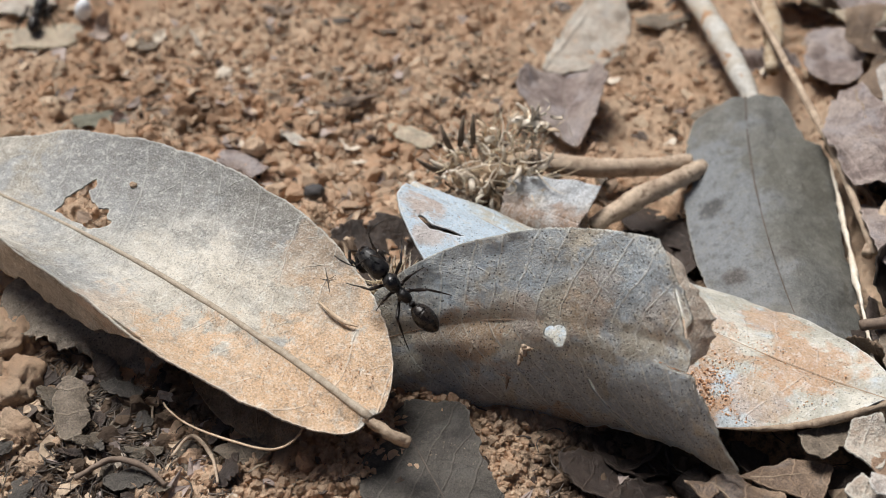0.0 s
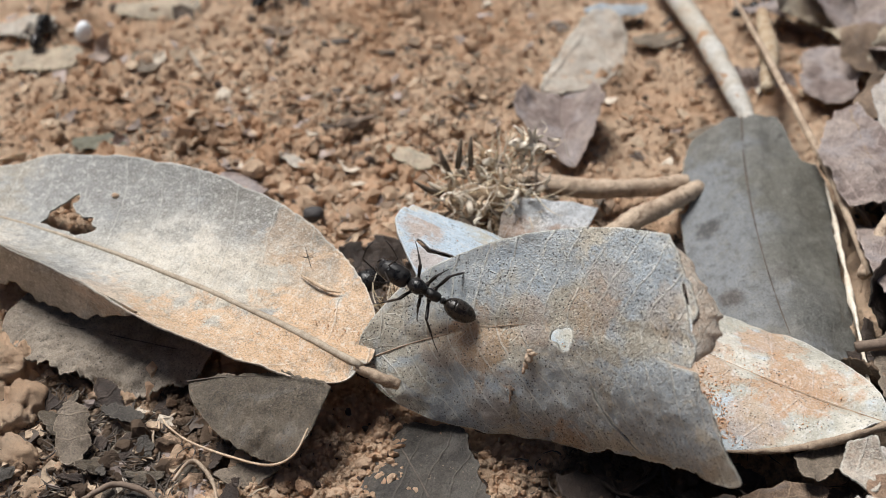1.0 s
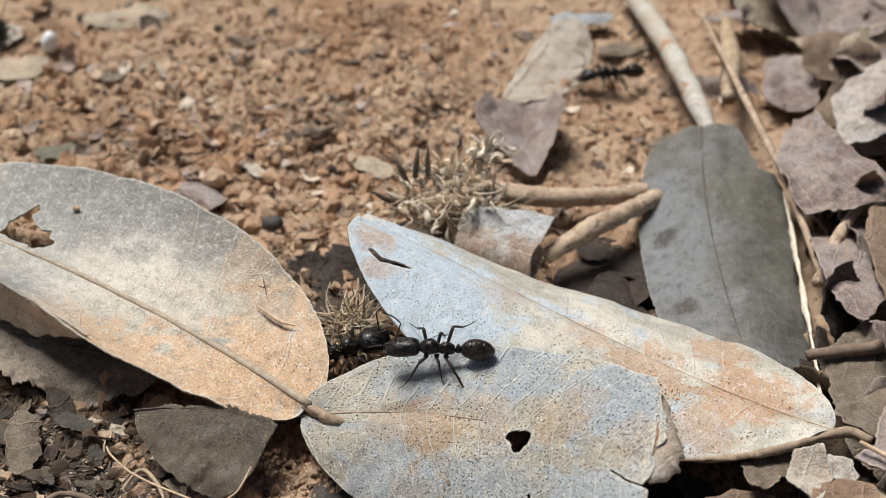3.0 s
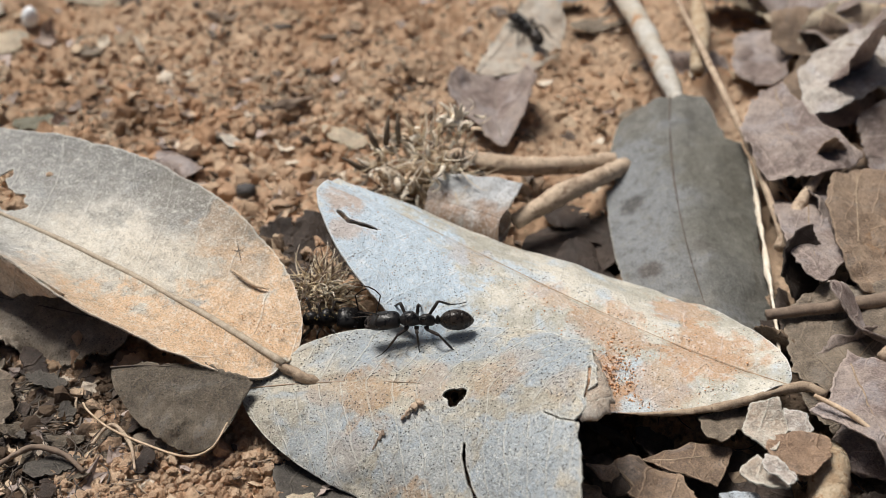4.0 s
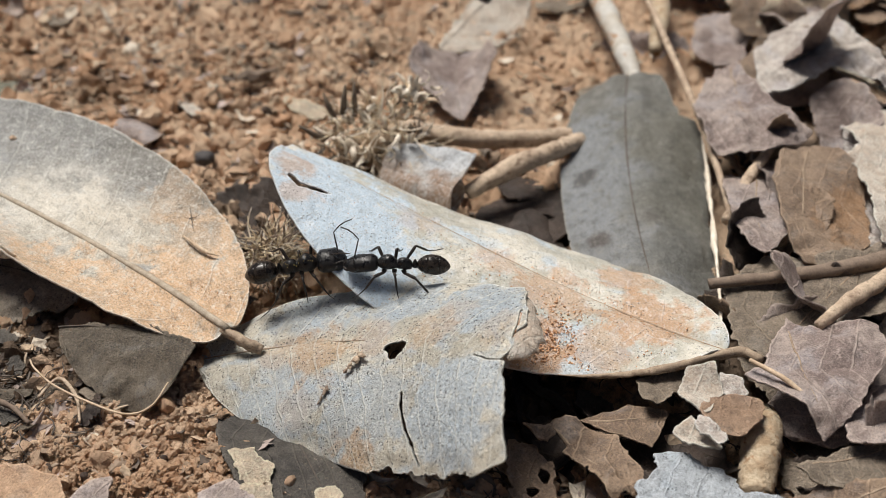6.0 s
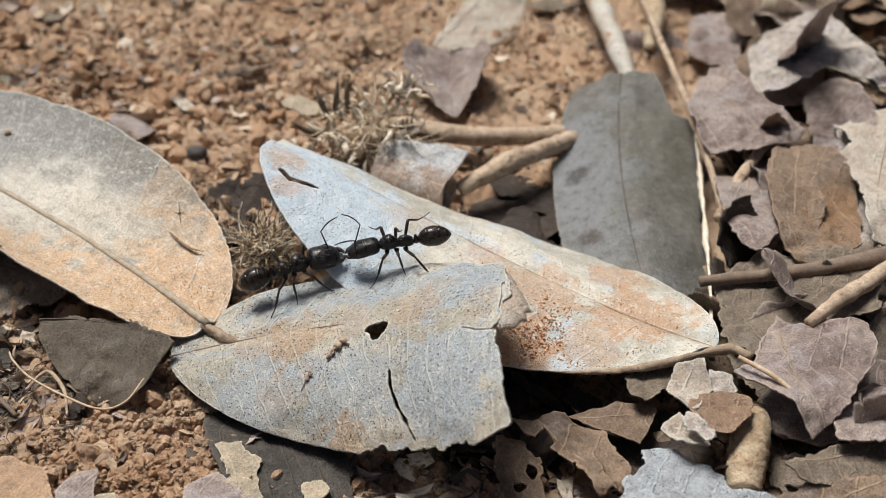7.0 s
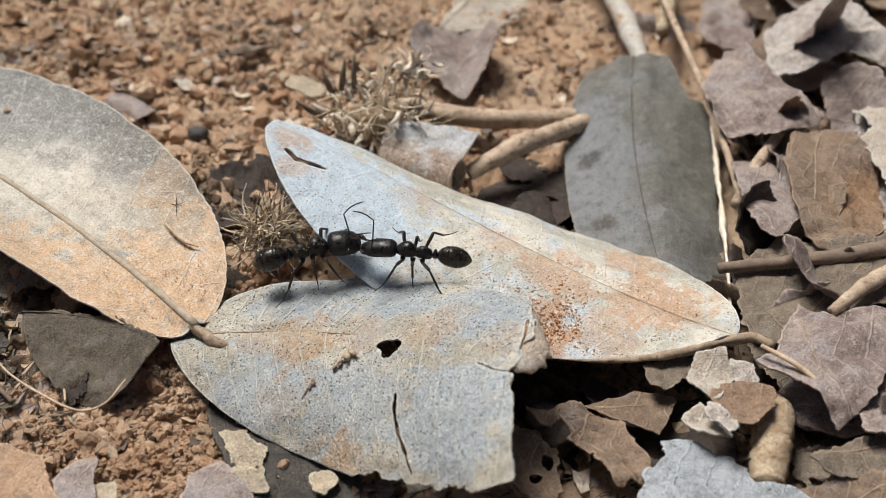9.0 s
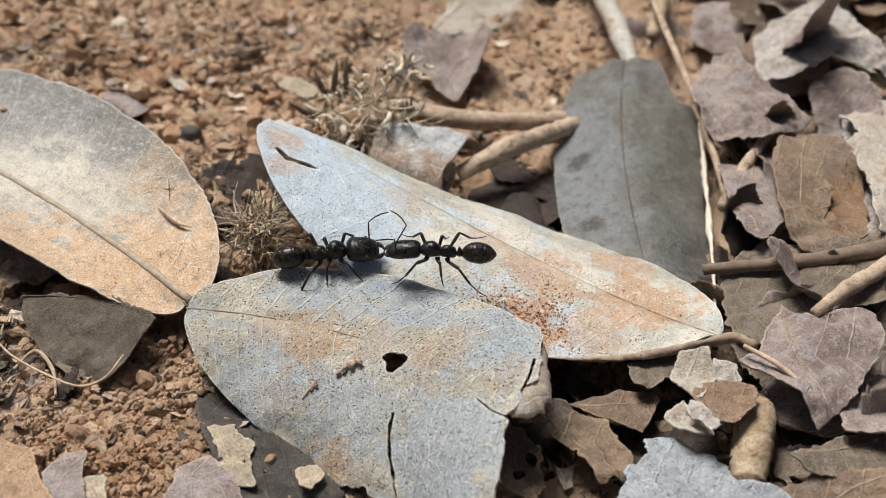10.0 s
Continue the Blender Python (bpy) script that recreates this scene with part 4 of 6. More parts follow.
tri_leaf = leaf((13.75, 0.7, 7.85, 0.5, 0.22, -0.54, 0.01, 0, -0.01, 0, 0, -0.2, 0, -0.33, 0), (-23.6, 80.2, 3.4999999999999996, 17.7, 0.5, -11.7), M_UMBER, "small ragged umber dead leaf on the earth", rib=(M_DEBRIS, 0.9), rib_r=0.08, nu=90, nv=60, crinkle=1.3, wave=3.0, jag=0.55, seed=32)
leaf((22, 6.5, 9, 0.3, 0.35, 0.1, 0.1, 0, 0.1, 0, 0, -0.3, 0, -0.2, 0), (-22.5, 88.5, 1.6, 0, 0, 166), M_DECAY, "large decayed grey-tan leaf with ragged edge", rib=(M_DEBRIS, 0.9), rib_r=0.08, nu=110, nv=80, crinkle=2.4, wave=3.0, jag=1.32, seed=33)

def torn_leaf(outline, z, material, label, seed=0, curl=-0.4, rough=0.6, crinkle=1.3, hole=(), tilt=(0, 0), swell=2.4, ribbed=True):
    """A torn dead leaf lying flat, cut out of one curled sheet; lengths in plan."""
    p = np.array(outline)
    x0, x1, y0, y1 = p[:, 0].min() - 1, p[:, 0].max() + 1, p[:, 1].min() - 1, p[:, 1].max() + 1
    ym, W = (y0 + y1) / 2, (y1 - y0) / 2
    shape = [(a - x0, b - ym) for a, b in outline]

    def field(s, r):
        f = rough * (0.2 + unit_noise(s, r, 1.3, seed) + 0.6 * unit_noise(s, r, 0.4, seed + 1)) - inside(s, r, shape)
        for a, b, c in hole:
            f = np.minimum(f, np.hypot(s - a + x0, r - b + ym) - c + 2.0 * c * unit_noise(s, r, 0.8, seed + 2))
        return f

    P = (x1 - x0, W, W, 0.02, 0.02, 0.0, 0.0, 0.3 * curl, 0.15, 0.25 * abs(curl), 0.25 * abs(curl), curl, 0.3, 0.8 * curl, -0.3)
    n = int(min(110, max(40, 5 * (x1 - x0))))
    thing = new("dead_leaf")
    thing.empty_display_size = 0.002
    mid = Vector(((x1 - x0) / 2 * MM, 0, 0))
    thing.matrix_basis = mmpose((x0, ym, z, 0, 0, 0)) @ Matrix.Translation(mid) @ pose(0, 0, 0, *tilt) @ Matrix.Translation(-mid)
    tagged(thing, label, "leaf")
    part_mesh("blade", blade_mesh("blade", P, material, field, n, n, 0.18, crinkle, 2.6, 0.0, seed, swell=swell), thing)
    q = np.array(shape)
    if ribbed and x1 - x0 > 6.5:
        far = np.hypot(q[:, None, 0] - q[None, :, 0], q[:, None, 1] - q[None, :, 1])
        a, b = (q[k] for k in np.unravel_index(np.argmax(far), far.shape))
        k = np.linspace(0.12, 0.8, 48)[:, None]
        sr = a + (b - a) * k + 0.5 * np.sin(3 * k) * np.array([[b[1] - a[1], a[0] - b[0]]]) / np.linalg.norm(b - a)
        u, v = sr[:, 0] / P[0], sr[:, 1] / (W * leaf_width(P, sr[:, 0] / P[0]))
        rib = leaf_surface(P, u, v)
        r = v * W * leaf_width(P, u)
        rib[:, 2] += swell_at(P, u, v, seed, swell) + crinkle * (fbm(u * P[0] / 2.6, r / 2.6, seed + 5, 3) - 0.5) * (0.25 + 1.3 * np.abs(v)) - 0.03
        part_mesh("midrib", mesh_of("midrib", *tube(rib, (0.1, 0.09, 0.04), 8, 0.2, seed), M_DEBRIS if material is M_BLACK else M_STALK), thing, "raised midrib of the leaf")
    return thing


torn_leaf([(20.4, 68.3), (21.7, 69.9), (24.9, 69.8), (26.6, 69.6), (28.2, 68.0), (29.2, 65.7), (30.3, 63.6), (29.8, 61.9), (27.4, 61.2), (26.8, 62.6), (25.3, 64.6), (23.7, 66.5), (22.1, 67.2)], 2.5, M_BROWN, "torn grey-brown leaf decaying under other leaves", seed=301, curl=-0.5, rough=0.9, crinkle=2.2, hole=((23.2, 66.9, 0.7), (25.6, 64.0, 0.35)))
torn_leaf([(19.3, 68.8), (21.5, 67.6), (22.6, 65.3), (23.1, 61.7), (21.9, 60.1), (19.1, 60.9)], 1.2, M_BROWN, "dark rotting umber leaf pierced with holes", seed=302, curl=-0.3, rough=1.0, hole=((22.0, 64.5, 0.7), (21.0, 62.5, 0.45)))
torn_leaf([(25.5, 70.5), (28.1, 72.1), (28.8, 71.5), (30.2, 72.4), (33.5, 70.9), (32.5, 68.6), (31.6, 67.1), (29.0, 68.5)], 2.0, M_BROWN, "smooth brown dead leaf in a hollow", seed=303, curl=-0.9, rough=0.4, crinkle=0.9)
torn_leaf([(31.7, 66.5), (32.9, 66.4), (34.9, 64.4), (36.5, 63.8), (37.9, 62.4), (38.3, 60.7), (41.7, 60.2), (42.9, 58.4), (41.8, 55.0), (27.6, 54.5), (28.7, 59.0), (29.6, 60.8), (29.5, 62.0), (30.8, 63.0), (31.8, 63.9)], 3.2, M_FROST, "bluish bleached dead leaf with a ragged edge", seed=304, curl=-0.7, rough=0.8, crinkle=1.6)
torn_leaf([(40.3, 72.6), (42.6, 73.9), (43.0, 76.0), (45.7, 80.7), (48.2, 78.9), (50.9, 79.4), (53.5, 78.4), (53.3, 74.3), (49.3, 68.5), (46.0, 65.3), (43.8, 69.0), (41.8, 70.9)], 6.0, M_PINK, "grey-mauve dead leaf with a pale folded edge", seed=305, tilt=(0, 0), curl=-0.5, rough=0.5, crinkle=2.0)
torn_leaf([(43.3, 63.4), (47.5, 65.0), (53.6, 66.4), (52.3, 62.0), (46.7, 61.5), (44.9, 61.8)], 4.0, M_SHADE, "flat slab of grey-brown dead leaf", seed=306, tilt=(8, 2), curl=-0.4, rough=0.7)
torn_leaf([(48.2, 69.1), (53.4, 73.9), (57.5, 74.1), (54.5, 63.9), (48.1, 64.8)], 5.0, M_PINK, "broad grey-mauve dead leaf in the litter", seed=307, tilt=(-11, -2), curl=-0.5, rough=0.7)
torn_leaf([(41.7, 61.5), (45.6, 62.2), (52.6, 61.9), (51.3, 57.2), (41.3, 56.8)], 3.0, M_BROWN, "brown dead leaf low in the litter", seed=308, tilt=(-1, -10), curl=-0.4, rough=0.8)
torn_leaf([(51.3, 127.7), (57.1, 134.2), (61.6, 133.7), (63.0, 127.9), (64.7, 123.7), (66.4, 116.5), (62.5, 118.9), (59.0, 121.0), (53.3, 119.0), (50.4, 119.3)], 8.0, M_BLUSH, "large pale curled dead leaf in the litter", seed=309, tilt=(7, -11), curl=-1.0, rough=0.6, crinkle=2.4)
torn_leaf([(42.0, 115.2), (44.8, 121.6), (47.8, 126.1), (49.8, 118.2), (51.8, 113.5), (54.2, 109.5), (52.4, 107.2), (47.7, 105.4), (43.6, 105.9), (42.3, 109.2)], 7.0, M_PINK, "crumpled mauve dead leaf in the litter", seed=310, tilt=(-3, 0), curl=-0.8, rough=0.6, crinkle=2.4, hole=())
torn_leaf([(56.2, 104.9), (59.4, 107.9), (59.1, 112.0), (62.4, 116.9), (66.6, 116.0), (59.3, 89.7), (56.5, 89.1), (57.6, 98.0), (57.9, 103.9)], 6.8, M_PAPER, "torn cream-coloured dead leaf in the litter", seed=311, tilt=(-2, 2), curl=-0.6, rough=0.8)
torn_leaf([(48.1, 100.8), (49.7, 105.4), (53.4, 108.4), (56.2, 107.1), (58.3, 102.9), (57.7, 97.9), (56.7, 92.1), (53.7, 89.1), (49.4, 88.1), (48.1, 92.4)], 6.2, M_RUST, "rust-stained brown dead leaf in the litter", seed=312, tilt=(7, 13), curl=-0.5, rough=0.4, crinkle=1.6)
torn_leaf([(43.9, 105.9), (48.7, 108.4), (51.6, 107.2), (49.0, 102.0), (48.4, 93.2), (45.1, 89.4), (43.3, 94.8)], 5.0, M_PINK, "dull mauve dead leaf beneath others", seed=313, tilt=(-6, 4), curl=-0.6, rough=0.8)
torn_leaf([(41.5, 87.2), (45.5, 90.9), (49.8, 89.8), (57.7, 89.8), (55.7, 82.1), (49.3, 80.2), (42.9, 76.8), (40.8, 79.8)], 4.5, M_SHADE, "grey-brown dead leaf low in the litter", seed=314, tilt=(5, -6), curl=-0.6, rough=0.9, crinkle=2.0)
torn_leaf([(-25.7, 65.4), (-22.9, 65.4), (-19.8, 63.5), (-18.2, 60.5), (-16.5, 58.2), (-15.9, 56.0), (-22.8, 55.7)], 1.3, M_AMBER, "orange-tan flake of dead leaf on the earth", seed=315, swell=1.0, ribbed=False, curl=-0.3, rough=0.4)
torn_leaf([(-18.3, 61.4), (-17.1, 63.1), (-15.3, 64.0), (-15.2, 62.0), (-14.1, 58.5), (-15.2, 57.0), (-17.2, 57.8)], 1.1, M_PINK, "mauve flake of dead leaf on the earth", seed=316, swell=1.0, ribbed=False, curl=-0.3, rough=0.4)
torn_leaf([(-15.0, 61.0), (-13.4, 61.6), (-12.6, 59.2), (-14.2, 58.6)], 1.0, M_PALE, "small straw flake of dead leaf on the earth", seed=317, swell=1.0, ribbed=False, curl=-0.4, rough=0.3)
torn_leaf([(-7.4, 62.3), (-6.1, 63.4), (-5.0, 64.4), (-2.5, 61.4), (-1.5, 59.1), (-3.7, 57.8), (-7.9, 58.8)], 1.0, M_PINK, "dull mauve flake of dead leaf on the earth", seed=318, swell=1.0, ribbed=False, curl=-0.3, rough=0.5)
torn_leaf([(-5.0, 81), (2, 79.5), (3.8, 72), (6.2, 66), (6.5, 57), (-3.6, 57), (-4.6, 64), (-6.5, 68.5), (-7.4, 72), (-6, 76)], 0.5, M_BLACK, "blackened rotted leaf pressed on the earth", seed=319, curl=-0.05, rough=0.9, crinkle=0.9, swell=0.6)
torn_leaf([(-6.2, 68.3), (-4.1, 67.9), (-3.2, 66.3), (-1.7, 65.5), (-2.1, 64.0), (-3.3, 63.6), (-4.3, 64.3), (-4.9, 66.2)], 0.85, M_PALE, "pale ragged flake stuck on a black leaf", seed=320, curl=-0.2, rough=1.0, crinkle=1.6, swell=1.0, ribbed=False)
torn_leaf([(-4.8, 63.3), (-3.2, 63.1), (-1.7, 63.4), (-1.0, 61.0), (-2.5, 61.2), (-3.5, 59.7), (-4.7, 61.8)], 0.85, M_PALE, "straw-coloured ragged flake stuck on a black leaf", seed=322, curl=-0.2, rough=1.0, crinkle=1.6, swell=1.0, ribbed=False)
torn_leaf([(2.5, 62.8), (4.0, 63.6), (4.6, 62.3), (3.7, 60.7), (2.8, 61.1)], 0.85, M_PALE, "small pale flake stuck on a black leaf", seed=321, swell=1.0, ribbed=False, curl=-0.3, rough=0.6)

# flakes and torn pieces lying singly
flake((-20.5, 115.3, 1.2), 7.0, 2.4, 2.6, 140, M_PINK, "arched mauve flake of dead leaf", curl=-1.5, seed=61)
flake((-16.2, 120.6, 0.9), 5.0, 0.9, 0.9, 130, M_PAPER, "narrow pale flake of dead leaf", (10, 0), -0.6, 62, 0.4)
flake((-45.0, 127.3, 0.8), 7.0, 2.2, 2.0, -5, M_OLIVE, "greyish green flake of dead leaf", curl=-0.3, seed=63)
flake((-6.5, 125.6, 0.9), 7.0, 1.8, 1.6, -38, M_PALE, "pale straw flake of dead leaf", curl=-0.6, seed=64)
flake((-60.0, 146.0, 0.9), 12.0, 3.6, 3.4, 8, M_PALE, "pale straw dead leaf beside the egg", curl=-0.3, seed=65)
flake((-62.0, 153.5, 1.2), 9.0, 3.0, 3.0, 15, M_PAPER, "pale papery flake of dead leaf", curl=-0.3, seed=66)
flake((-46.0, 158.5, 1.3), 12.0, 4.0, 2.6, 6, M_PALE, "ragged pale flake of dead leaf", (12, 0), -0.5, 67, 1.3)
flake((-40.5, 147.5, 0.8), 5.0, 2.0, 2.0, -60, M_SHADE, "umber flake of dead leaf", curl=-0.4, seed=68)
flake((-33.7, 75.0, 1.2), 6.8, 1.9, 2.3, 98, M_SHADE, "torn umber flake of dead leaf", (0, -14), -0.9, 69, 1.0)
flake((-29.5, 70.5, 0.8), 5.0, 1.4, 1.4, 20, M_BLACK, "black rotted flake of leaf", curl=-0.3, seed=73)
flake((-28.0, 81.0, 0.9), 4.5, 1.3, 1.3, 160, M_BLACK, "black rotted flake of leaf", curl=-0.3, seed=74)
flake((-20.5, 74.0, 0.9), 6.0, 1.6, 1.6, 10, M_SHADE, "umber flake of dead leaf", curl=-0.3, seed=75)
flake((26.0, 150.0, 1.0), 8.0, 2.0, 2.2, 10, M_SHADE, "dull flake of dead leaf on the earth", curl=-0.3, seed=76)
flake((20.0, 157.0, 2.0), 9.0, 2.0, 2.2, 5, M_FROST, "bluish pale flake of dead leaf", curl=-0.3, seed=77)
flake((30.0, 127.0, 1.0), 7.0, 1.5, 1.6, 20, M_SHADE, "dull flake of dead leaf on the earth", curl=-0.3, seed=78)

# rotted bits among the clods, near-black for the shadows between them too
rot = random.Random(5)
for i in range(64):
    px, py = rot.gauss(-30.5, 4.8), rot.gauss(75.5, 4.4)
    flake((px, py, float(height(px, py) + crumb_height(np.array(px), np.array(py))) + rot.uniform(0.0, 0.6)), rot.uniform(2.4, 5.6), rot.uniform(0.7, 1.7), rot.uniform(0.7, 1.7), rot.uniform(0, 360), (M_HUMUS_SHADE, M_BLACK, M_HUMUS_SHADE, M_UMBER)[i % 4], "small rotted scrap of leaf among clods", (rot.gauss(0, 18), rot.gauss(0, 18)), -0.8, 200 + i)

# rotted leaves, coloured near-black to give the hollow its deep shade
flake((17.0, 105.5, -1.6), 11.0, 4.0, 4.2, -8, M_HUMUS_SHADE, "dark rotted leaf, coloured for the shade of a hollow", (8, 0), -0.2, 171)
flake((22.5, 104.8, -0.6), 9.0, 3.2, 3.4, -70, M_HUMUS_SHADE, "dark rotted leaf, coloured for the shade of a hollow", (0, 15), -0.5, 172)
flake((19.5, 109.5, -0.8), 9.0, 3.0, 3.0, 12, M_HUMUS_SHADE, "dark rotted leaf, coloured for the shade of a hollow", (0, 5), -0.4, 173)
flake((25.0, 108.8, -1.2), 8.0, 3.4, 3.0, -35, M_HUMUS_SHADE, "dark rotted leaf, coloured for the shade of a hollow", (0, 0), -0.4, 174)

# rolled piece of leaf behind the bleached leaf
def rolled_leaf():
    """A leaf rolled into a tube, its free half lying back flat."""
    thing = new("rolled_leaf")
    a, c = np.array([6.4, 106.8, 2.1]), np.array([14.8, 103.6, 2.2])
    L = float(np.linalg.norm(c - a))
    thing.matrix_basis = mmpose((*a, 0, 0, math.degrees(math.atan2(c[1] - a[1], c[0] - a[0]))))
    tagged(thing, "brown dead leaf rolled into a hollow tube", "leaf")
    nx, nk = 60, 90
    X, K = np.meshgrid(np.linspace(0, 1, nx), np.linspace(0, 1, nk), indexing="ij")
    K = K * (1 - 0.10 * X)
    turn = np.clip(K / 0.55, 0, 1) * 6.0
    rad = 1.45 + 0.25 * K + 0.45 * X + 0.5 * (fbm(X * 4, K * 7, 5, 3) - 0.5)
    ang = 1.75 + 6.0 - turn
    y, z = rad * np.cos(ang), rad * np.sin(ang)
    free = np.clip((K - 0.55) / 0.45, 0, 1)
    y = y + free * (3.0 + 3.0 * X)
    z = z + free * (1.5 + 1.2 * (fbm(X * 3, K * 3, 6, 2) - 0.5))
    x = X * L + 0.7 * (fbm(K * 6, X * 0, 9, 3) - 0.5) * (2 * X - 1) + 0.8 * free * X
    P = np.stack([x, y, z], -1)
    n = np.cross(np.gradient(P, axis=0), np.gradient(P, axis=1))
    n /= np.linalg.norm(n, axis=-1, keepdims=True) + 1e-9
    cut = int(0.57 * nk)
    for name, a0, b0, label in (("roll", 0, cut + 1, "brown rolled-up half of the leaf"), ("flap", cut, nk, "pale flat half of the leaf")):
        top, low = P[:, a0:b0].reshape(-1, 3), (P - 0.16 * n)[:, a0:b0].reshape(-1, 3)
        w = b0 - a0
        idx, m = np.arange(nx * w).reshape(nx, w), nx * w
        f = []
        for i in range(nx - 1):
            for k in range(w - 1):
                q = (int(idx[i, k]), int(idx[i + 1, k]), int(idx[i + 1, k + 1]), int(idx[i, k + 1]))
                f += [q, tuple(m + t for t in reversed(q))]
        ring = [int(t) for t in list(idx[:, 0]) + list(idx[-1, 1:]) + list(idx[-2::-1, -1]) + list(idx[0, -2:0:-1])]
        f += [(p, m + p, m + q, q) for p, q in zip(ring, ring[1:] + ring[:1])]
        att = np.stack([X * L, K * 12 - 4, 0 * X], -1)[:, a0:b0].reshape(-1, 3)
        part_mesh(name, mesh_of(name, np.vstack([top, low]), f, M_ROLL, True, np.vstack([att, att])), thing, label)


rolled_leaf()


def crumpled():
    """Crumpled papery leaf: several folded sheets stuck together."""
    thing = new("crumpled_leaf")
    thing.matrix_basis = mmpose((38.0, 69.8, 4.6, 0, 0, 0))
    tagged(thing, "crumpled papery brown leaf resting on a wood stub", "leaf")
    for k, (outline, z, m, curl) in enumerate((
        ([(30.8, 73.3), (35.3, 75.5), (38.1, 75.7), (35.4, 72.5), (32.5, 70.6), (31.3, 70.9)], 4.0, M_SHADE, -0.5),
        ([(34.2, 71.1), (35.2, 73.5), (37.6, 74.1), (38.2, 71.2), (36.3, 68.2), (34.6, 69.5)], 4.9, M_PAPER, 0.5),
        ([(35.7, 68.7), (38.0, 71.8), (39.2, 70.1), (41.4, 69.2), (40.7, 67.1), (38.7, 65.4), (37.3, 65.6), (36.0, 67.4)], 5.3, M_CORK, -0.6),
        ([(33.1, 66.6), (34.7, 68.1), (36.3, 66.9), (37.2, 65.3), (36.0, 64.5), (34.7, 64.2), (33.8, 65.4)], 4.7, M_PAPER, 0.5),
        ([(34.7, 66.5), (35.4, 67.4), (37.0, 65.1), (37.0, 64.0), (36.1, 63.4)], 5.9, M_BLUSH, -0.8),
        ([(38.4, 73.6), (40.2, 73.0), (40.5, 71.4), (39.2, 70.3), (38.0, 71.5)], 4.6, M_BLUSH, 0.5),
    )):
        sheet = torn_leaf(outline, z, m, "", 90 + k, curl, 0.5, 2.0)
        for ob in list(sheet.children):
            if ob.name.startswith("blade"):
                part_mesh("sheet", ob.data, thing, "", thing.matrix_basis.inverted() @ sheet.matrix_basis)
            bpy.data.objects.remove(ob)
        bpy.data.objects.remove(sheet)


crumpled()

# ---- twigs and stems ----
def twig(name, pts, radii, material, label, rough=0.1, sides=14, category="twig", nodes=(), jitter=0.14):
    path = smooth_path(pts, 40)
    rad = np.interp(np.linspace(0, 1, 40), np.linspace(0, 1, len(radii)), radii)
    for where, swell in nodes:
        rad = rad * (1 + swell * np.exp(-((np.linspace(0, 1, 40) - where) / 0.03) ** 2))
    path = path + jitter * rad[:, None] * (np.random.default_rng(int(sum(map(abs, pts[0])) * 7)).random((40, 3)) - 0.5)
    c = path[0]
    v, f = tube(path - c, rad, sides, rough, int(abs(pts[0][0]) * 3))
    ob = new(name, mesh_of(name, v, f, material))
    ob.matrix_basis = mmpose(tuple(c) + (0, 0, 0))
    return tagged(ob, label, category)


twig("dry_straw", [(31.5, 165, 3), (34.2, 144.0, 5), (35.9, 132, 4.6), (37.0, 125.0, 3.6)], (1.5, 1.4, 1.35, 1.3, 0.9), M_STRAW, "thick pale dry straw with rusty spots", 0.08, 14, "straw", ((0.45, 0.15), (0.98, 0.25)), 0.05)
twig("thin_twig", [(38.6, 148, 8), (39.9, 134.7, 8), (41.5, 122.0, 7), (42.9, 110.8, 6), (44.1, 98.2, 3.5)], (0.3, 0.42, 0.4, 0.36), M_TWIG, "thin tan twig leaning over the litter")
twig("dry_twig", [(7.5, 116.5, 3.0), (14, 114.6, 2.6), (21, 115.0, 2.0), (28.5, 117.0, 1.2)], (0.8, 1.2, 1.05, 1.1), M_TWIG, "tan dry twig behind the dead flower head")
twig("dry_twig", [(16.0, 105.0, 1.5), (21, 108, 3.0), (25, 111.0, 2.8), (29.5, 115.4, 1.8)], (0.9, 1.2, 1.05, 0.95), M_TWIG, "tan dry twig on bare earth")
twig("dark_twig", [(39.5, 86.5, 4.5), (47, 87, 5.2), (55.5, 87.8, 6.5), (66, 92, 7)], (0.55, 0.6, 0.85, 0.6), M_TWIG_DARK, "dark brown twig lying on the litter")
twig("dry_twig", [(43.5, 98.5, 3), (46.5, 103.5, 5), (50, 108, 7)], (0.6, 0.7, 0.5), M_TWIG, "short tan twig in the litter")
twig("dry_twig", [(48.3, 79.0, 6), (52, 82, 6.5), (57, 86, 6.5), (63, 92, 6.5)], (0.5, 0.8, 0.8, 0.6), M_TWIG, "tan twig lying on the litter")
twig("dry_twig", [(43, 150, 5), (41.5, 139, 6), (40, 131, 5)], (0.8, 1.3, 0.9), M_STUB, "ochre dry twig in the litter")
twig("leaf_stalk", [(40.6, 73.2, 7.0), (43.6, 70.4, 7.0), (47.0, 67.2, 5.4)], (0.2, 0.24, 0.16), M_BRACT, "pale stiff stalk of a dead leaf", 0.1, 10, "stalk")
stub = twig("wood_stub", [(42.3, 71.0, 2.0), (41.6, 68.5, 2.8), (40.7, 65.5, 2.8), (39.7, 61.8, 2.0)], (1.3, 1.75, 1.7, 1.55), M_STUB, "stubby ochre piece of broken wood", 0.09, 24, "wood piece", jitter=0.03)
wv, wf = ico(3)
part_mesh("broken_end", mesh_of("broken_end", chip(wv, 77) * [1.5, 1.1, 1.5] + [-2.5, -9.0, 0.1], wf.tolist(), plain_material("wood_broken", (0.66, 0.43, 0.25), (0.40, 0.23, 0.12), 0.7, 0.9, 1.0, 0.0004, c=(0.16, 0.09, 0.05))), stub, "crumbling orange broken end")


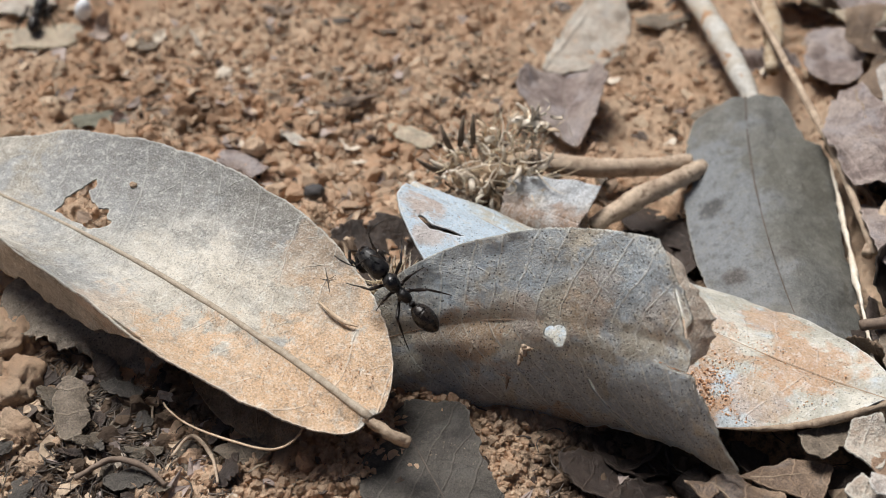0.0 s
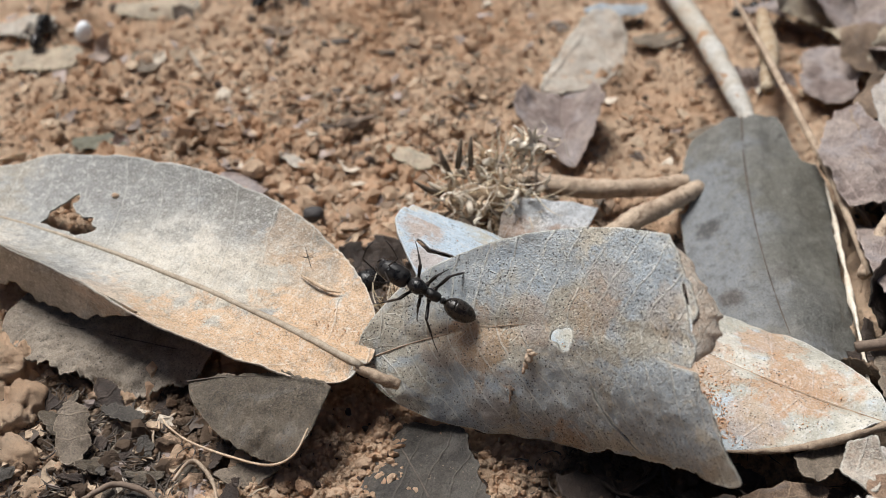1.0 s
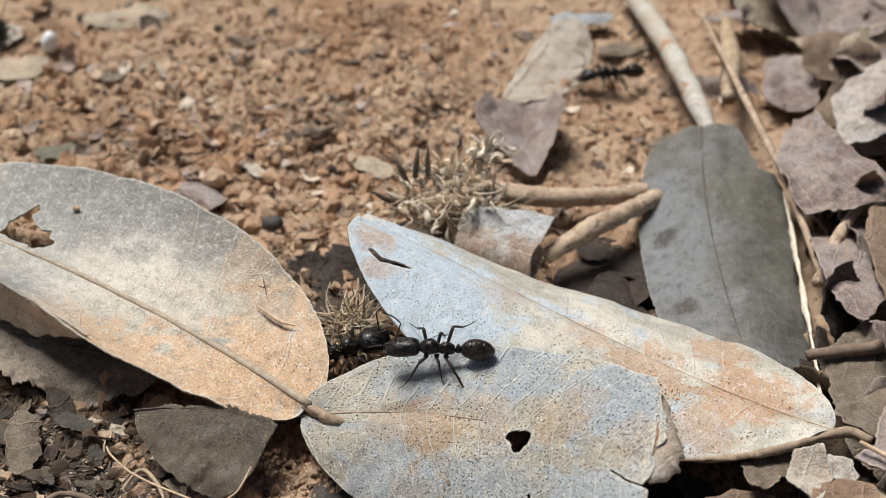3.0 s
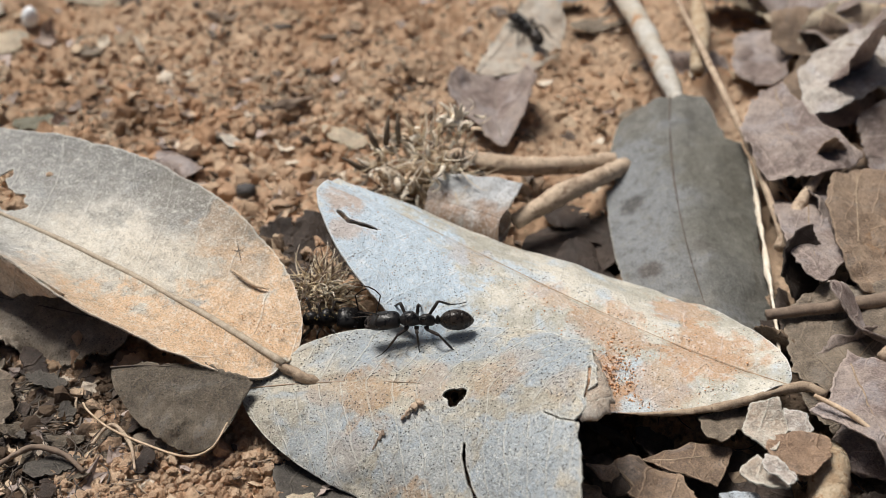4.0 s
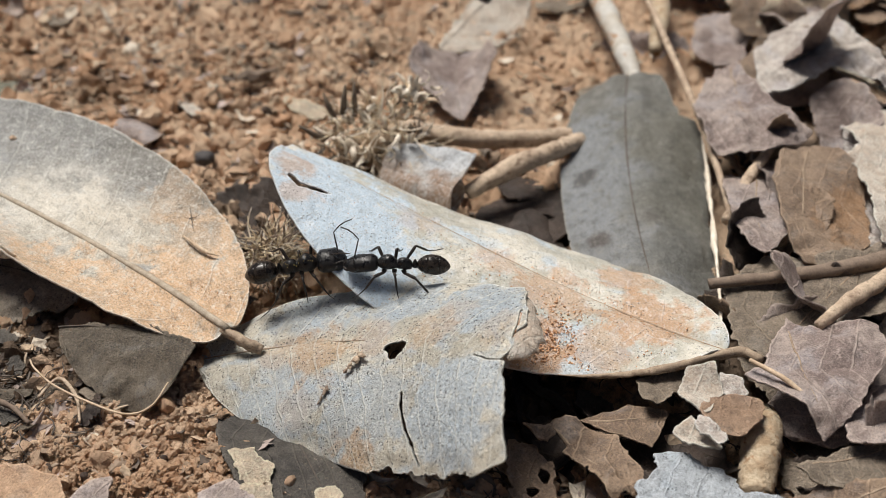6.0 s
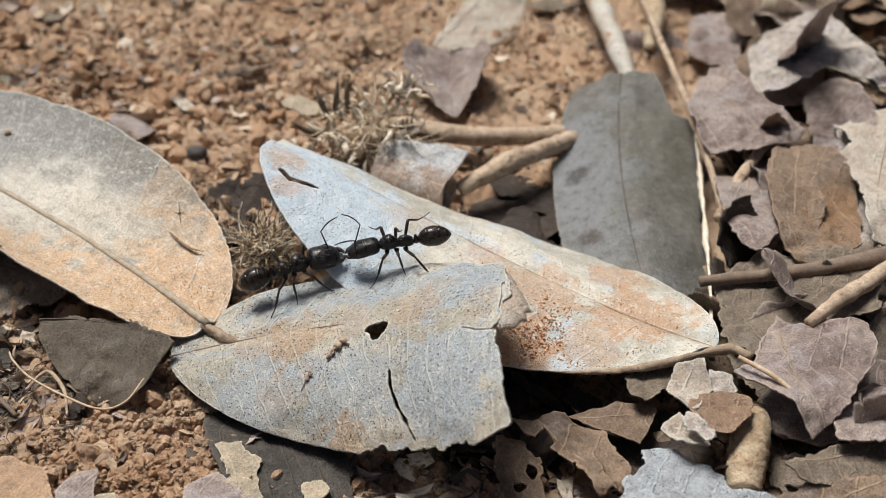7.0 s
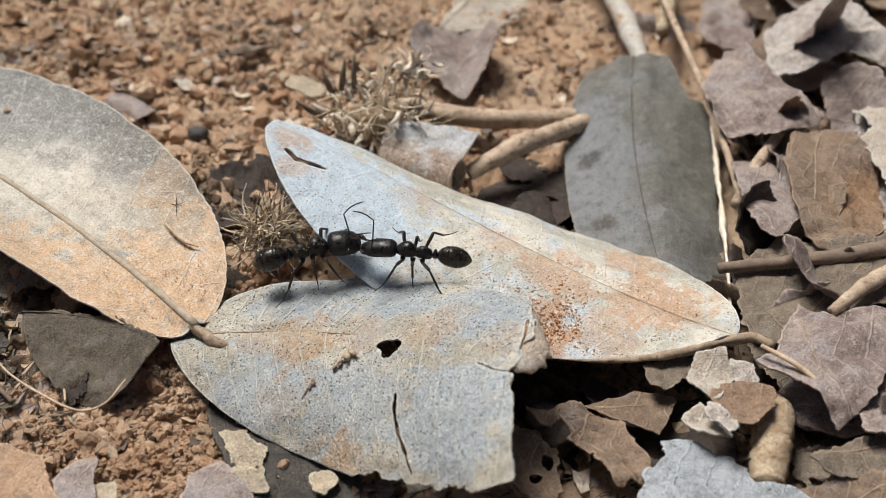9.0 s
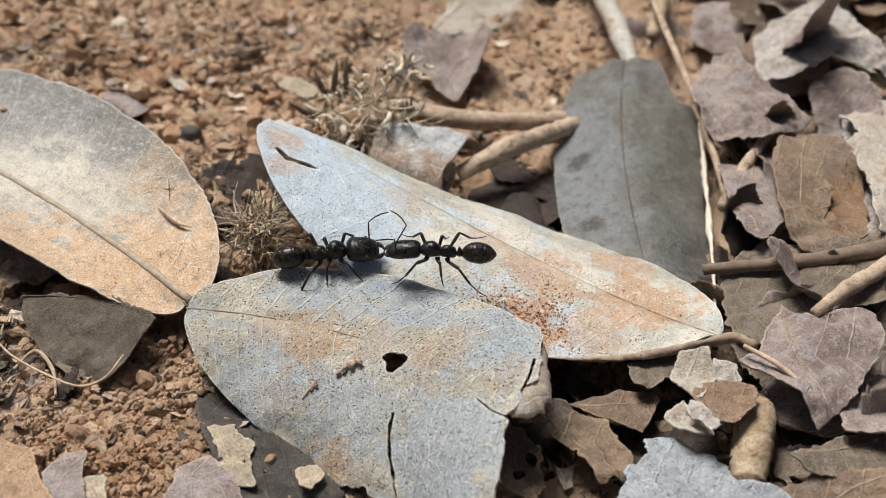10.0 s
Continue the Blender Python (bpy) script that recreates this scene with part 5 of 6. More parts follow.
# ---- dead flower heads ----
def strip(length, width, bend, hollow, seed):
    """A pointed dry bract standing on its base."""
    n = 9
    v, f = [], []
    for i in range(n):
        k = i / (n - 1)
        w = width * (0.55 + 1.2 * k) * (1 - k) ** 0.8 + 0.02
        a = bend * k
        x = length * (math.sin(a) / bend if abs(bend) > 1e-3 else k)
        z = length * ((1 - math.cos(a)) / bend if abs(bend) > 1e-3 else 0)
        for side, y in ((-1, -w), (0, 0.0), (1, w)):
            off = -hollow * w if side == 0 else 0.0
            v.append((x, y + 0.08 * math.sin(seed + 5 * k), z + off + 0.04))
        for side, y in ((-1, -w), (0, 0.0), (1, w)):
            off = -hollow * w if side == 0 else 0.0
            v.append((x, y + 0.08 * math.sin(seed + 5 * k), z + off - 0.04))
    for i in range(n - 1):
        p, q = 6 * i, 6 * i + 6
        f += [(p, p + 1, q + 1, q), (p + 1, p + 2, q + 2, q + 1), (p + 4, p + 3, q + 3, q + 4), (p + 5, p + 4, q + 4, q + 5), (p + 3, p, q, q + 3), (p + 2, p + 5, q + 5, q + 2)]
    f += [(2, 1, 0, 3, 4, 5), tuple(6 * (n - 1) + k for k in (0, 1, 2, 5, 4, 3))]
    return v, f


def flower_head():
    rng = np.random.default_rng(21)
    thing = new("dead_flower_head")
    thing.matrix_basis = mmpose((5.2, 111.0, 0.4, 0, 0, 0)) @ Matrix.Scale(1.18, 4)
    tagged(thing, "dry brown flower head with curled pointed bracts", "flower head")
    v, f = ico(3)
    part_mesh("core", mesh_of("core", lump(v, 5, 0.9) * [3.8, 2.2, 2.8] + [0.4, 0.3, 2.0], f.tolist(), M_BRACT), thing)
    kinds = []
    for k in range(12):
        sv, sf = strip(rng.uniform(1.0, 2.3), rng.uniform(0.16, 0.42), rng.uniform(0.4, 3.0), rng.uniform(0.2, 1.3), k)
        kinds.append(mesh_of("bract", sv, sf, (M_BRACT, M_BRACT_PALE, M_BRACT_PALE, M_BRACT_PALE, M_BRACT_DARK, M_BRACT)[k % 6]))
    nests = [np.array(c) for c in ((-3.6, 0.2, 3.6), (-1.6, 0.8, 4.8), (0.6, 0.4, 4.2), (2.6, 1.0, 5.6), (3.8, 1.4, 7.0), (-2.4, -1.4, 2.2), (0.4, -1.8, 2.0), (2.8, -1.2, 2.6), (4.6, 0.2, 3.6), (-4.4, -0.4, 1.6), (1.6, -2.4, 0.8), (-1.0, -2.2, 0.8), (-0.4, 1.2, 5.8), (-0.6, -1.4, 3.4), (1.6, -1.0, 3.8), (-2.8, -1.0, 3.2), (3.6, -0.6, 4.6))]
    for i in range(290):
        c = nests[rng.integers(17)]
        p = c + rng.normal(0, 0.75, 3)
        p[2] = max(0.3, p[2])
        d2 = (c - [0.5, 0, 2.0]) * 0.25 + rng.normal(0, 1.0, 3) + [0, 0, 0.3]
        m = Matrix.Translation(Vector(p * MM)) @ Vector(d2).to_track_quat("X", "Z").to_matrix().to_4x4() @ pose(0, 0, 0, rng.uniform(0, 360))
        part_mesh("bract", kinds[rng.integers(12)], thing, at=m)
    tip = mesh_of("bract", *strip(2.4, 0.75, 0.9, 0.6, 4), M_BRACT_PALE)
    for i in range(10):
        m = mmpose((3.4 + rng.uniform(-0.7, 0.7), 2.0 + rng.uniform(-0.5, 0.5), 7.0 + rng.uniform(-0.4, 1.2), rng.uniform(0, 360), -rng.uniform(20, 90), rng.uniform(0, 360)))
        part_mesh("bract", tip, thing, at=m)
    curls = []
    for k in range(6):
        L, turn = rng.uniform(2.5, 4.5), rng.uniform(1.5, 4.5)
        cv, cf = tube([(L * t, 0.5 * math.sin(turn * t), 0.9 * (1 - math.cos(turn * t))) for t in np.linspace(0, 1, 10)], (0.08, 0.06, 0.02), 5)
        curls.append(mesh_of("filament", cv, cf, (M_BRACT_PALE, M_HAIR)[k % 2]))
    for i in range(70):
        d = rng.normal(0, 1, 3)
        d[2] = abs(d[2]) + 0.1
        d /= np.linalg.norm(d)
        m = Matrix.Translation(Vector((d * rng.uniform(0.6, 1.0) * [4.8, 2.8, 4.4] + [0.8, 0, 2.6]) * MM)) @ Vector(d + rng.normal(0, 0.5, 3)).to_track_quat("X", "Z").to_matrix().to_4x4() @ pose(0, 0, 0, rng.uniform(0, 360))
        part_mesh("filament", curls[rng.integers(6)], thing, at=m)
    spike = mesh_of("spike", *tube([(0, 0, 0), (1.5, 0.05, 0.1), (3.0, 0.0, 0.25)], (0.3, 0.28, 0.1), 7, 0.2), M_BRACT_DARK)
    for x, y, z, tilt, turn in ((-3.6, 0.5, 5.2, -62, 150), (-2.8, 0.8, 5.8, -75, 60), (-1.6, 0.6, 6.2, -80, 100), (-4.6, -0.5, 3.6, -35, 190)):
        part_mesh("spike", spike, thing, at=mmpose((x, y, z, 0, tilt, turn)))


flower_head()


def bristle_head():
    rng = np.random.default_rng(8)
    thing = new("bristly_seed_head")
    thing.matrix_basis = mmpose((-4.4, 92.6, 2.0, 0, 0, 0))
    tagged(thing, "fuzzy straw-coloured seed head with long hairs", "seed head")
    v, f = ico(3)
    part_mesh("core", mesh_of("core", lump(v, 9, 0.5) * [2.0, 1.5, 1.7], f.tolist(), M_BRACT_DARK), thing)
    kinds = []
    for k in range(8):
        L = rng.uniform(3.0, 4.6)
        b = rng.uniform(0.3, 1.4)
        path = [(L * t, 0.45 * math.sin(5 * t + k), b * t * t * 1.3 + 0.25 * math.sin(7 * t + 2 * k)) for t in np.linspace(0, 1, 8)]
        hv, hf = tube(path, (0.10, 0.09, 0.03), 5)
        kinds.append(mesh_of("hair", hv, hf, (M_HAIR, M_HAIR, M_BRACT_PALE, M_TWIG_DARK)[k % 4]))
    axis = np.array([0.35, -0.45, 0.75])
    for i in range(290):
        d = rng.normal(0, 0.55, 3) + axis
        d /= np.linalg.norm(d)
        p = rng.normal(0, 0.6, 3) + d * 0.8 - axis * 0.8
        m = Matrix.Translation(Vector(p * MM)) @ Vector(d).to_track_quat("X", "Z").to_matrix().to_4x4() @ pose(0, 0, 0, rng.uniform(0, 360))
        part_mesh("hair", kinds[rng.integers(8)], thing, at=m)


bristle_head()


# ---- small loose things ----
fibre = twig("plant_fibre", [(-25.9, 77.4, 1.8), (-25.1, 76.1, 1.9), (-22.9, 74.0, 1.9), (-19.3, 71.8, 2.0), (-15.7, 70.3, 2.0), (-13.5, 71.0, 2.3), (-12.3, 73.5, 2.8)], (0.09, 0.11, 0.11, 0.08), M_BRACT, "thin curved dry plant fibre", 0.05, 8, "fibre")
twig("rootlet", [(-32, 71, 0.9), (-29, 72.5, 1.6), (-26, 71.8, 1.4), (-24, 70.2, 0.9)], (0.25, 0.3, 0.2), M_TWIG_DARK, "short dark rootlet on the earth", 0.2, 8, "rootlet")
twig("rootlet", [(-24, 73.5, 0.9), (-22.5, 75.5, 1.3), (-20.5, 73.5, 1.0), (-19.5, 70.5, 0.8)], (0.15, 0.2, 0.12), M_TWIG, "thin tan rootlet on the earth", 0.2, 8, "rootlet")

def lump_thing(name, at, size, material, label, category, seed, amount=0.2, tilt=(0, 0, 0), group=""):
    v, f = ico(3)
    ob = new(name, mesh_of(name, lump(v, seed, amount) * np.array(size), f.tolist(), material))
    ob.matrix_basis = mmpose((*at, *tilt))
    return tagged(ob, label, category, group)


lump_thing("white_egg", (-48.6, 150.9, 1.9), (1.15, 1.15, 1.75), M_EGG, "small smooth white egg on the earth", "egg", 3, 0.04, (0, 12, 0))
lump_thing("dark_pebble", (-14.4, 112.0, 0.9), (1.25, 1.1, 0.95), M_STONE, "round blackish pebble on the earth", "pebble", 6, 0.2)
lump_thing("bark_piece", (-21.5, 153, 0.7), (4.6, 1.3, 0.8), M_TWIG_DARK, "flat dark piece of bark", "bark", 12, 0.5, (0, 0, -12))
lump_thing("bark_piece", (-14.5, 150, 0.6), (2.6, 1.0, 0.8), M_DEBRIS, "flat dark piece of bark", "bark", 13, 0.5, (0, 0, 10))
lump_thing("bark_piece", (-11, 130, 0.8), (3.2, 1.3, 1.1), M_TWIG_DARK, "crumbled dark piece of bark", "bark", 14, 0.6, (0, 0, 20))


def debris():
    """Dark plant fibres and crumbs mixed into the earth."""
    rng = np.random.default_rng(33)
    V, Fc, base = [], [], 0
    for x, y, spread, num, length in ((-29, 74, 4.5, 420, 4.0), (-32, 79, 4, 220, 3.0), (-37, 84, 3, 120, 2.5), (-12, 103, 7, 110, 3.0), (-2, 112, 6, 60, 2.6), (-30, 123, 10, 60, 3.0), (16, 72, 10, 120, 4.0), (38, 66, 12, 90, 4.5), (-38, 132, 9, 40, 3)):
        for _ in range(num):
            px, py = rng.normal(x, spread), rng.normal(y, spread * 0.7)
            L = length * rng.uniform(0.3, 1.0)
            a = rng.uniform(0, 6.28)
            up = rng.uniform(-0.1, 0.45)
            z = float(height(px, py) + crumb_height(np.array(px), np.array(py))) + rng.uniform(0.0, 0.5)
            pts = [(px + L * t * math.cos(a + 0.8 * t), py + L * t * math.sin(a + 0.8 * t), z + up * L * t - 0.25 * L * t * t) for t in (0, 0.3, 0.6, 1.0)]
            v, f = tube(pts, (rng.uniform(0.04, 0.13), 0.07, 0.03), 5, 0.3, int(rng.integers(99)))
            V.append(v)
            Fc += [tuple(k + base for k in q) for q in f]
            base += len(v)
    ob = new("plant_debris", mesh_of("plant_debris", np.vstack(V), Fc, M_DEBRIS))
    tagged(ob, "dark rotted plant fibres strewn on the earth", "debris", kind="stuff")


debris()


def chaff():
    """Pale bits of straw and fibre scattered over the earth."""
    rng = np.random.default_rng(35)
    V, Fc, base = [], [], 0
    for x, y, sx, sy, num in ((-30, 130, 18, 14, 260), (-8, 122, 14, 10, 200), (5, 140, 22, 14, 160), (-26, 76, 8, 5, 90), (-8, 68, 10, 5, 60), (10, 66, 9, 4, 40), (-14, 104, 8, 5, 90)):
        for _ in range(num):
            px, py = rng.normal(x, sx), rng.normal(y, sy)
            L, a = rng.uniform(0.6, 2.6), rng.uniform(0, 6.28)
            z = float(height(px, py) + crumb_height(np.array(px), np.array(py))) + 0.15
            bend = rng.uniform(-0.8, 0.8)
            pts = [(px + L * t * math.cos(a + bend * t), py + L * t * math.sin(a + bend * t), z + rng.uniform(0, 0.3)) for t in (0, 0.5, 1.0)]
            w = rng.uniform(0.06, 0.25)
            v, f = tube(pts, (w, w, 0.5 * w), 5, 0.3, int(rng.integers(99)), 0.5)
            V.append(v)
            Fc += [tuple(k + base for k in q) for q in f]
            base += len(v)
    ob = new("chaff", mesh_of("chaff", np.vstack(V), Fc, M_CHAFF))
    tagged(ob, "pale bits of straw and fibre strewn on the earth", "debris", kind="stuff")


chaff()


def scrap_material():
    m = Nodes("soil_scraps")
    rnd = m.add("NewGeometry", out=8)
    vec = m.mm()
    color = m.mix(m.step(rnd, 0.30, 0.34), (0.60, 0.47, 0.34), (0.30, 0.225, 0.165))
    color = m.mix(m.step(rnd, 0.52, 0.56), color, (0.50, 0.42, 0.385))
    color = m.mix(m.step(rnd, 0.72, 0.75), color, (0.13, 0.11, 0.095))
    color = m.mix(m.step(rnd, 0.87, 0.89), color, (0.72, 0.64, 0.53))
    n1 = m.noise(vec, 1.6, 5, 0.7)
    color = m.mix(m.math("MULTIPLY", m.step(n1, 0.42, 0.66), 0.5), color, (0.22, 0.155, 0.11))
    return m.done(color, 0.85, n1, 0.8, 0.0002, 0.2)


M_SCRAP = scrap_material()


def scraps():
    """Broken crumbs of leaf and bark mixed into the earth."""
    rng = np.random.default_rng(61)
    V, Fc, base = [], [], 0
    for x, y, sx, sy, num, size in ((-28, 128, 20, 13, 240, 2.2), (-8, 118, 12, 9, 200, 2.0), (8, 140, 22, 14, 160, 2.2), (-12, 103, 7, 4, 90, 2.2), (-31, 77, 6, 5, 130, 2.4), (-16, 66, 8, 4, 36, 1.8), (12, 66, 10, 4, 90, 2.6), (18, 112, 8, 5, 50, 2.2), (-45, 150, 14, 10, 60, 2.8)):
        for _ in range(num):
            px, py = rng.normal(x, sx), rng.normal(y, sy)
            if not 46 < py < 212:
                continue
            n = int(rng.integers(6, 10))
            r = size * rng.uniform(0.2, 0.75)
            a = np.sort(rng.uniform(0, 6.28, n))
            rad = r * rng.uniform(0.45, 1.0, n)
            ring = np.stack([rad * np.cos(a) * rng.uniform(0.8, 1.6), rad * np.sin(a), 0 * a], 1)
            inner = ring * 0.5
            c1, c2 = rng.normal(0, 0.35, 2)
            flat = np.vstack([ring, inner, [[0, 0, 0]]])
            flat[:, 2] = (c1 * flat[:, 0] ** 2 + c2 * flat[:, 1] ** 2) / r + rng.normal(0, 0.05 * r, len(flat))
            q = np.array(Euler((rng.normal(0, 0.38), rng.normal(0, 0.38), rng.uniform(0, 6.28))).to_matrix())
            z = float(height(px, py) + crumb_height(np.array(px), np.array(py))) + 0.18 * r + 0.1
            top = flat @ q.T + [px, py, z]
            V += [top, top - [0, 0, 0.12]]
            m = 2 * n + 1
            for i in range(n):
                j = (i + 1) % n
                for k in ((i, j, n + j, n + i), (n + i, n + j, 2 * n)):
                    Fc.append(tuple(base + p for p in k))
                    Fc.append(tuple(base + m + p for p in reversed(k)))
                Fc.append((base + j, base + i, base + m + i, base + m + j))
            base += 2 * m
    ob = new("leaf_crumbs", mesh_of("leaf_crumbs", np.vstack(V), Fc, M_SCRAP, False))
    tagged(ob, "broken crumbs of dead leaf and bark in the earth", "debris", kind="stuff")


scraps()


def shard(rng, size):
    """A small curled torn piece of leaf."""
    P = (size, size * rng.uniform(0.2, 0.5), size * rng.uniform(0.2, 0.5), rng.uniform(0.2, 0.7), rng.uniform(0.2, 0.7), rng.uniform(-0.4, 0.4), rng.uniform(-0.7, 0.7), rng.uniform(-0.5, 0.5), rng.uniform(-0.6, 0.6), rng.uniform(-0.4, 0.4), rng.uniform(-0.4, 0.4), rng.uniform(-1.2, 1.2), 0, rng.uniform(-1.2, 1.2), 0)
    return P


def litter_bed():
    rng = np.random.default_rng(12)
    mats = [M_PINK, M_SHADE, M_PINK, M_RUST, M_PALE, M_BROWN, M_PINK]
    pool = []
    for k in range(16):
        P = shard(rng, rng.uniform(7, 15))
        pool.append(blade_mesh("leaf_piece", P, mats[k % 7], None, 40, 24, 0.16, 1.6, 3.0, 0.9, k))
    # near-black pieces stand in for the shade of hollows and litter gaps
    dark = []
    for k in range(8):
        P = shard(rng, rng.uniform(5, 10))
        dark.append(blade_mesh("leaf_piece", P, M_HUMUS_SHADE, None, 40, 24, 0.16, 1.2, 2.4, 1.0, k + 40))
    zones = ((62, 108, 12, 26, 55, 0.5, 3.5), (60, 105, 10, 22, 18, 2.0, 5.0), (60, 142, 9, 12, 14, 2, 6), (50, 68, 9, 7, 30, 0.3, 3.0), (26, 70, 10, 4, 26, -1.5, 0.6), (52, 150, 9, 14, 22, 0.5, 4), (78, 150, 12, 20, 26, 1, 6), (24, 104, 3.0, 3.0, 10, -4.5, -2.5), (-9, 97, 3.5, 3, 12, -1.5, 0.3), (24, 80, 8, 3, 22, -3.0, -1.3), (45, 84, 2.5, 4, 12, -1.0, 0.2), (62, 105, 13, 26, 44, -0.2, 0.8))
    for x, y, sx, sy, num, z0, z1 in zones:
        for _ in range(num):
            px, py = rng.normal(x, sx), rng.normal(y, sy)
            if (px < 10 and x > 0) or (x == 24 and y == 104 and px > 27.5) or (x > 30 and (px < 45.5 and py > 90 or px < 40.5 and py > 73 or px < 38 or (px < 47 and py < 77) or (px < 54 and py < 82 and z1 > 3.5))):
                continue
            z = rng.uniform(z0, z1) + float(height(px, py)) * 0.5
            flat = 0.45 if x < 30 else 1.0
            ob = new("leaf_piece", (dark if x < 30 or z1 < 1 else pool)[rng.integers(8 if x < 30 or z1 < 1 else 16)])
            ob.matrix_basis = mmpose((px, py, z, flat * rng.normal(0, 26), flat * rng.normal(0, 24), rng.uniform(0, 360)))
            tagged(ob, "torn curled piece of brown dead leaf, shade-dark in gaps", "leaf piece", "torn leaf pieces in the litter")


litter_bed()


# ---- bits stuck on the large leaves ----
def rider(P, u, v, seed, lift=0.1):
    """A place on a blade, in the leaf's own space, with its normal up."""
    p = leaf_surface(P, np.array([u]), np.array([v]))[0]
    a = leaf_surface(P, np.array([u + 0.01]), np.array([v]))[0] - p
    b = leaf_surface(P, np.array([u]), np.array([v + 0.03]))[0] - p
    n = np.cross(a, b)
    n /= np.linalg.norm(n)
    a /= np.linalg.norm(a)
    b = np.cross(n, a)
    m = Matrix(((a[0], b[0], n[0], 0), (a[1], b[1], n[1], 0), (a[2], b[2], n[2], 0), (0, 0, 0, 1)))
    return Matrix.Translation(Vector((p + n * (lift + swell_at(P, np.array([u]), np.array([v]), seed)[0])) * MM)) @ m


def bit(name, mesh, label, category, place_on):
    ob = new(name, mesh)
    ob.matrix_basis = place_on
    return tagged(ob, label, category)


sv, sf = tube(smooth_path([(-2.6, -0.3, 0.0), (-1.2, 0.15, 0.25), (0.6, 0.1, 0.3), (2.4, -0.2, 0.05)], 20), (0.04, 0.16, 0.2, 0.15, 0.03), 9, 0.45, 4)
at_straw = rider(LEAF_A, 0.158, -0.58, 1, 0.3) @ pose(0, 0, 0, 0, 0, 12)
straw = bit("straw_bit", mesh_of("straw_bit", sv, sf, M_BRACT), "small frayed straw lying on a tan leaf", "straw", mmpose(ROWS_A[0][1:]) @ at_straw)
iv, jf = ico(3)
at_dot = rider(LEAF_A, 0.592, -0.58, 1)
dot = bit("earth_crumb", mesh_of("earth_crumb", lump(iv, 3, 0.4) * [0.42, 0.36, 0.25], jf.tolist(), M_SOIL), "rusty earth crumb stuck on a tan leaf", "crumb", mmpose(ROWS_A[0][1:]) @ at_dot)
cv = np.vstack([lump(iv, 30 + k, 0.6) * np.array(sz) + np.array(off) for k, (sz, off) in enumerate((((0.55, 0.75, 0.5), (0, 0, 0.25)), ((0.8, 0.35, 0.35), (0.7, 0.5, 0.3)), ((0.35, 0.7, 0.3), (-0.5, -0.9, 0.2)), ((0.3, 0.45, 0.25), (-0.9, -1.7, 0.12)), ((0.5, 0.25, 0.25), (0.3, 0.9, 0.4))))])
cf = [tuple(int(i) + 162 * k for i in q) for k in range(5) for q in jf]
at_crumb = rider(LEAF_B, 0.395, -0.23, 2)
crumb = bit("leaf_crumb", mesh_of("leaf_crumb", cv * 0.72, cf, M_TWIG), "brown shred of litter stuck on a grey leaf", "crumb", mmpose(ROWS_B[0][1:]) @ at_crumb)
at_crumb2 = rider(LEAF_B, 0.335, -0.50, 2)
crumb2 = bit("leaf_crumb", mesh_of("leaf_crumb", cv * [0.32, 0.6, 0.36], cf, M_TWIG_DARK), "brown shred of litter stuck on a grey leaf", "crumb", mmpose(ROWS_B[0][1:]) @ at_crumb2)


def dust(leaf_thing, P, spots, seed, label, waves):
    """Earth crumbs lying on a blade, as one part of the leaf."""
    rng = np.random.default_rng(seed)
    v, f = ico(1)
    V, Fc, base = [], [], 0
    for s0, r0, spread, num, size in spots:
        for _ in range(num):
            s, r = rng.normal(s0, spread), rng.normal(r0, spread * 0.5)
            u = s / P[0]
            if not 0.02 < u < 0.98:
                continue
            w = (P[1] if r > 0 else P[2]) * float(leaf_width(P, u))
            if abs(r) > 0.93 * w:
                continue
            p = leaf_surface(P, np.array([u]), np.array([r / w]))[0]
            a = leaf_surface(P, np.array([u + 0.01]), np.array([r / w]))[0] - p
            b = leaf_surface(P, np.array([u]), np.array([r / w + 0.02]))[0] - p
            n = np.cross(a, b)
            n /= np.linalg.norm(n)
            k = size * rng.uniform(0.3, 1.0) ** 1.5
            V.append(lump(v, int(rng.integers(40)), 1.0) * k * rng.uniform(0.6, 1.3, 3) + p + n * (k * 0.3 + swell_at(P, np.array([u]), np.array([r / w]), waves)[0]))
            Fc.append(f + base)
            base += len(v)
    part_mesh("earth_dust", mesh_of("earth_dust", np.vstack(V), np.vstack(Fc).tolist(), M_DUST, False), leaf_thing, label)


dust(leaf_c, LEAF_C, ((16.5, 8.5, 3.2, 800, 0.2), (13, 6, 4.5, 600, 0.15), (9, 1, 4.0, 320, 0.12), (20, 3, 5, 240, 0.11), (30, 6, 9, 160, 0.1)), 5, "red earth crumbs sticking to the leaf", 3)
dust(leaf_a, LEAF_A, ((4, -3, 2.4, 220, 0.11), (6, 2, 3, 150, 0.1), (14, 5, 6, 120, 0.09)), 6, "red earth crumbs sticking to the leaf", 1)

# ---- ants ----
def loft(rings, sides=20):
    """A closed body along x out of rings (x, half width, half height, z)."""
    p = np.array(rings, float)
    sm = smooth_path(p, 34)
    v, f = [], []
    for x, w, h, z in sm:
        w, h = max(w, 0.01), max(h, 0.01)
        for i in range(sides):
            a = 2 * math.pi * i / sides
            v.append((x, w * math.cos(a), z + h * math.sin(a)))
    n = len(sm)
    for i in range(n - 1):
        for j in range(sides):
            m = (j + 1) % sides
            f.append((i * sides + j, (i + 1) * sides + j, (i + 1) * sides + m, i * sides + m))
    f.append(tuple(range(sides)))
    f.append(tuple((n - 1) * sides + j for j in range(sides - 1, -1, -1)))
    return v, f


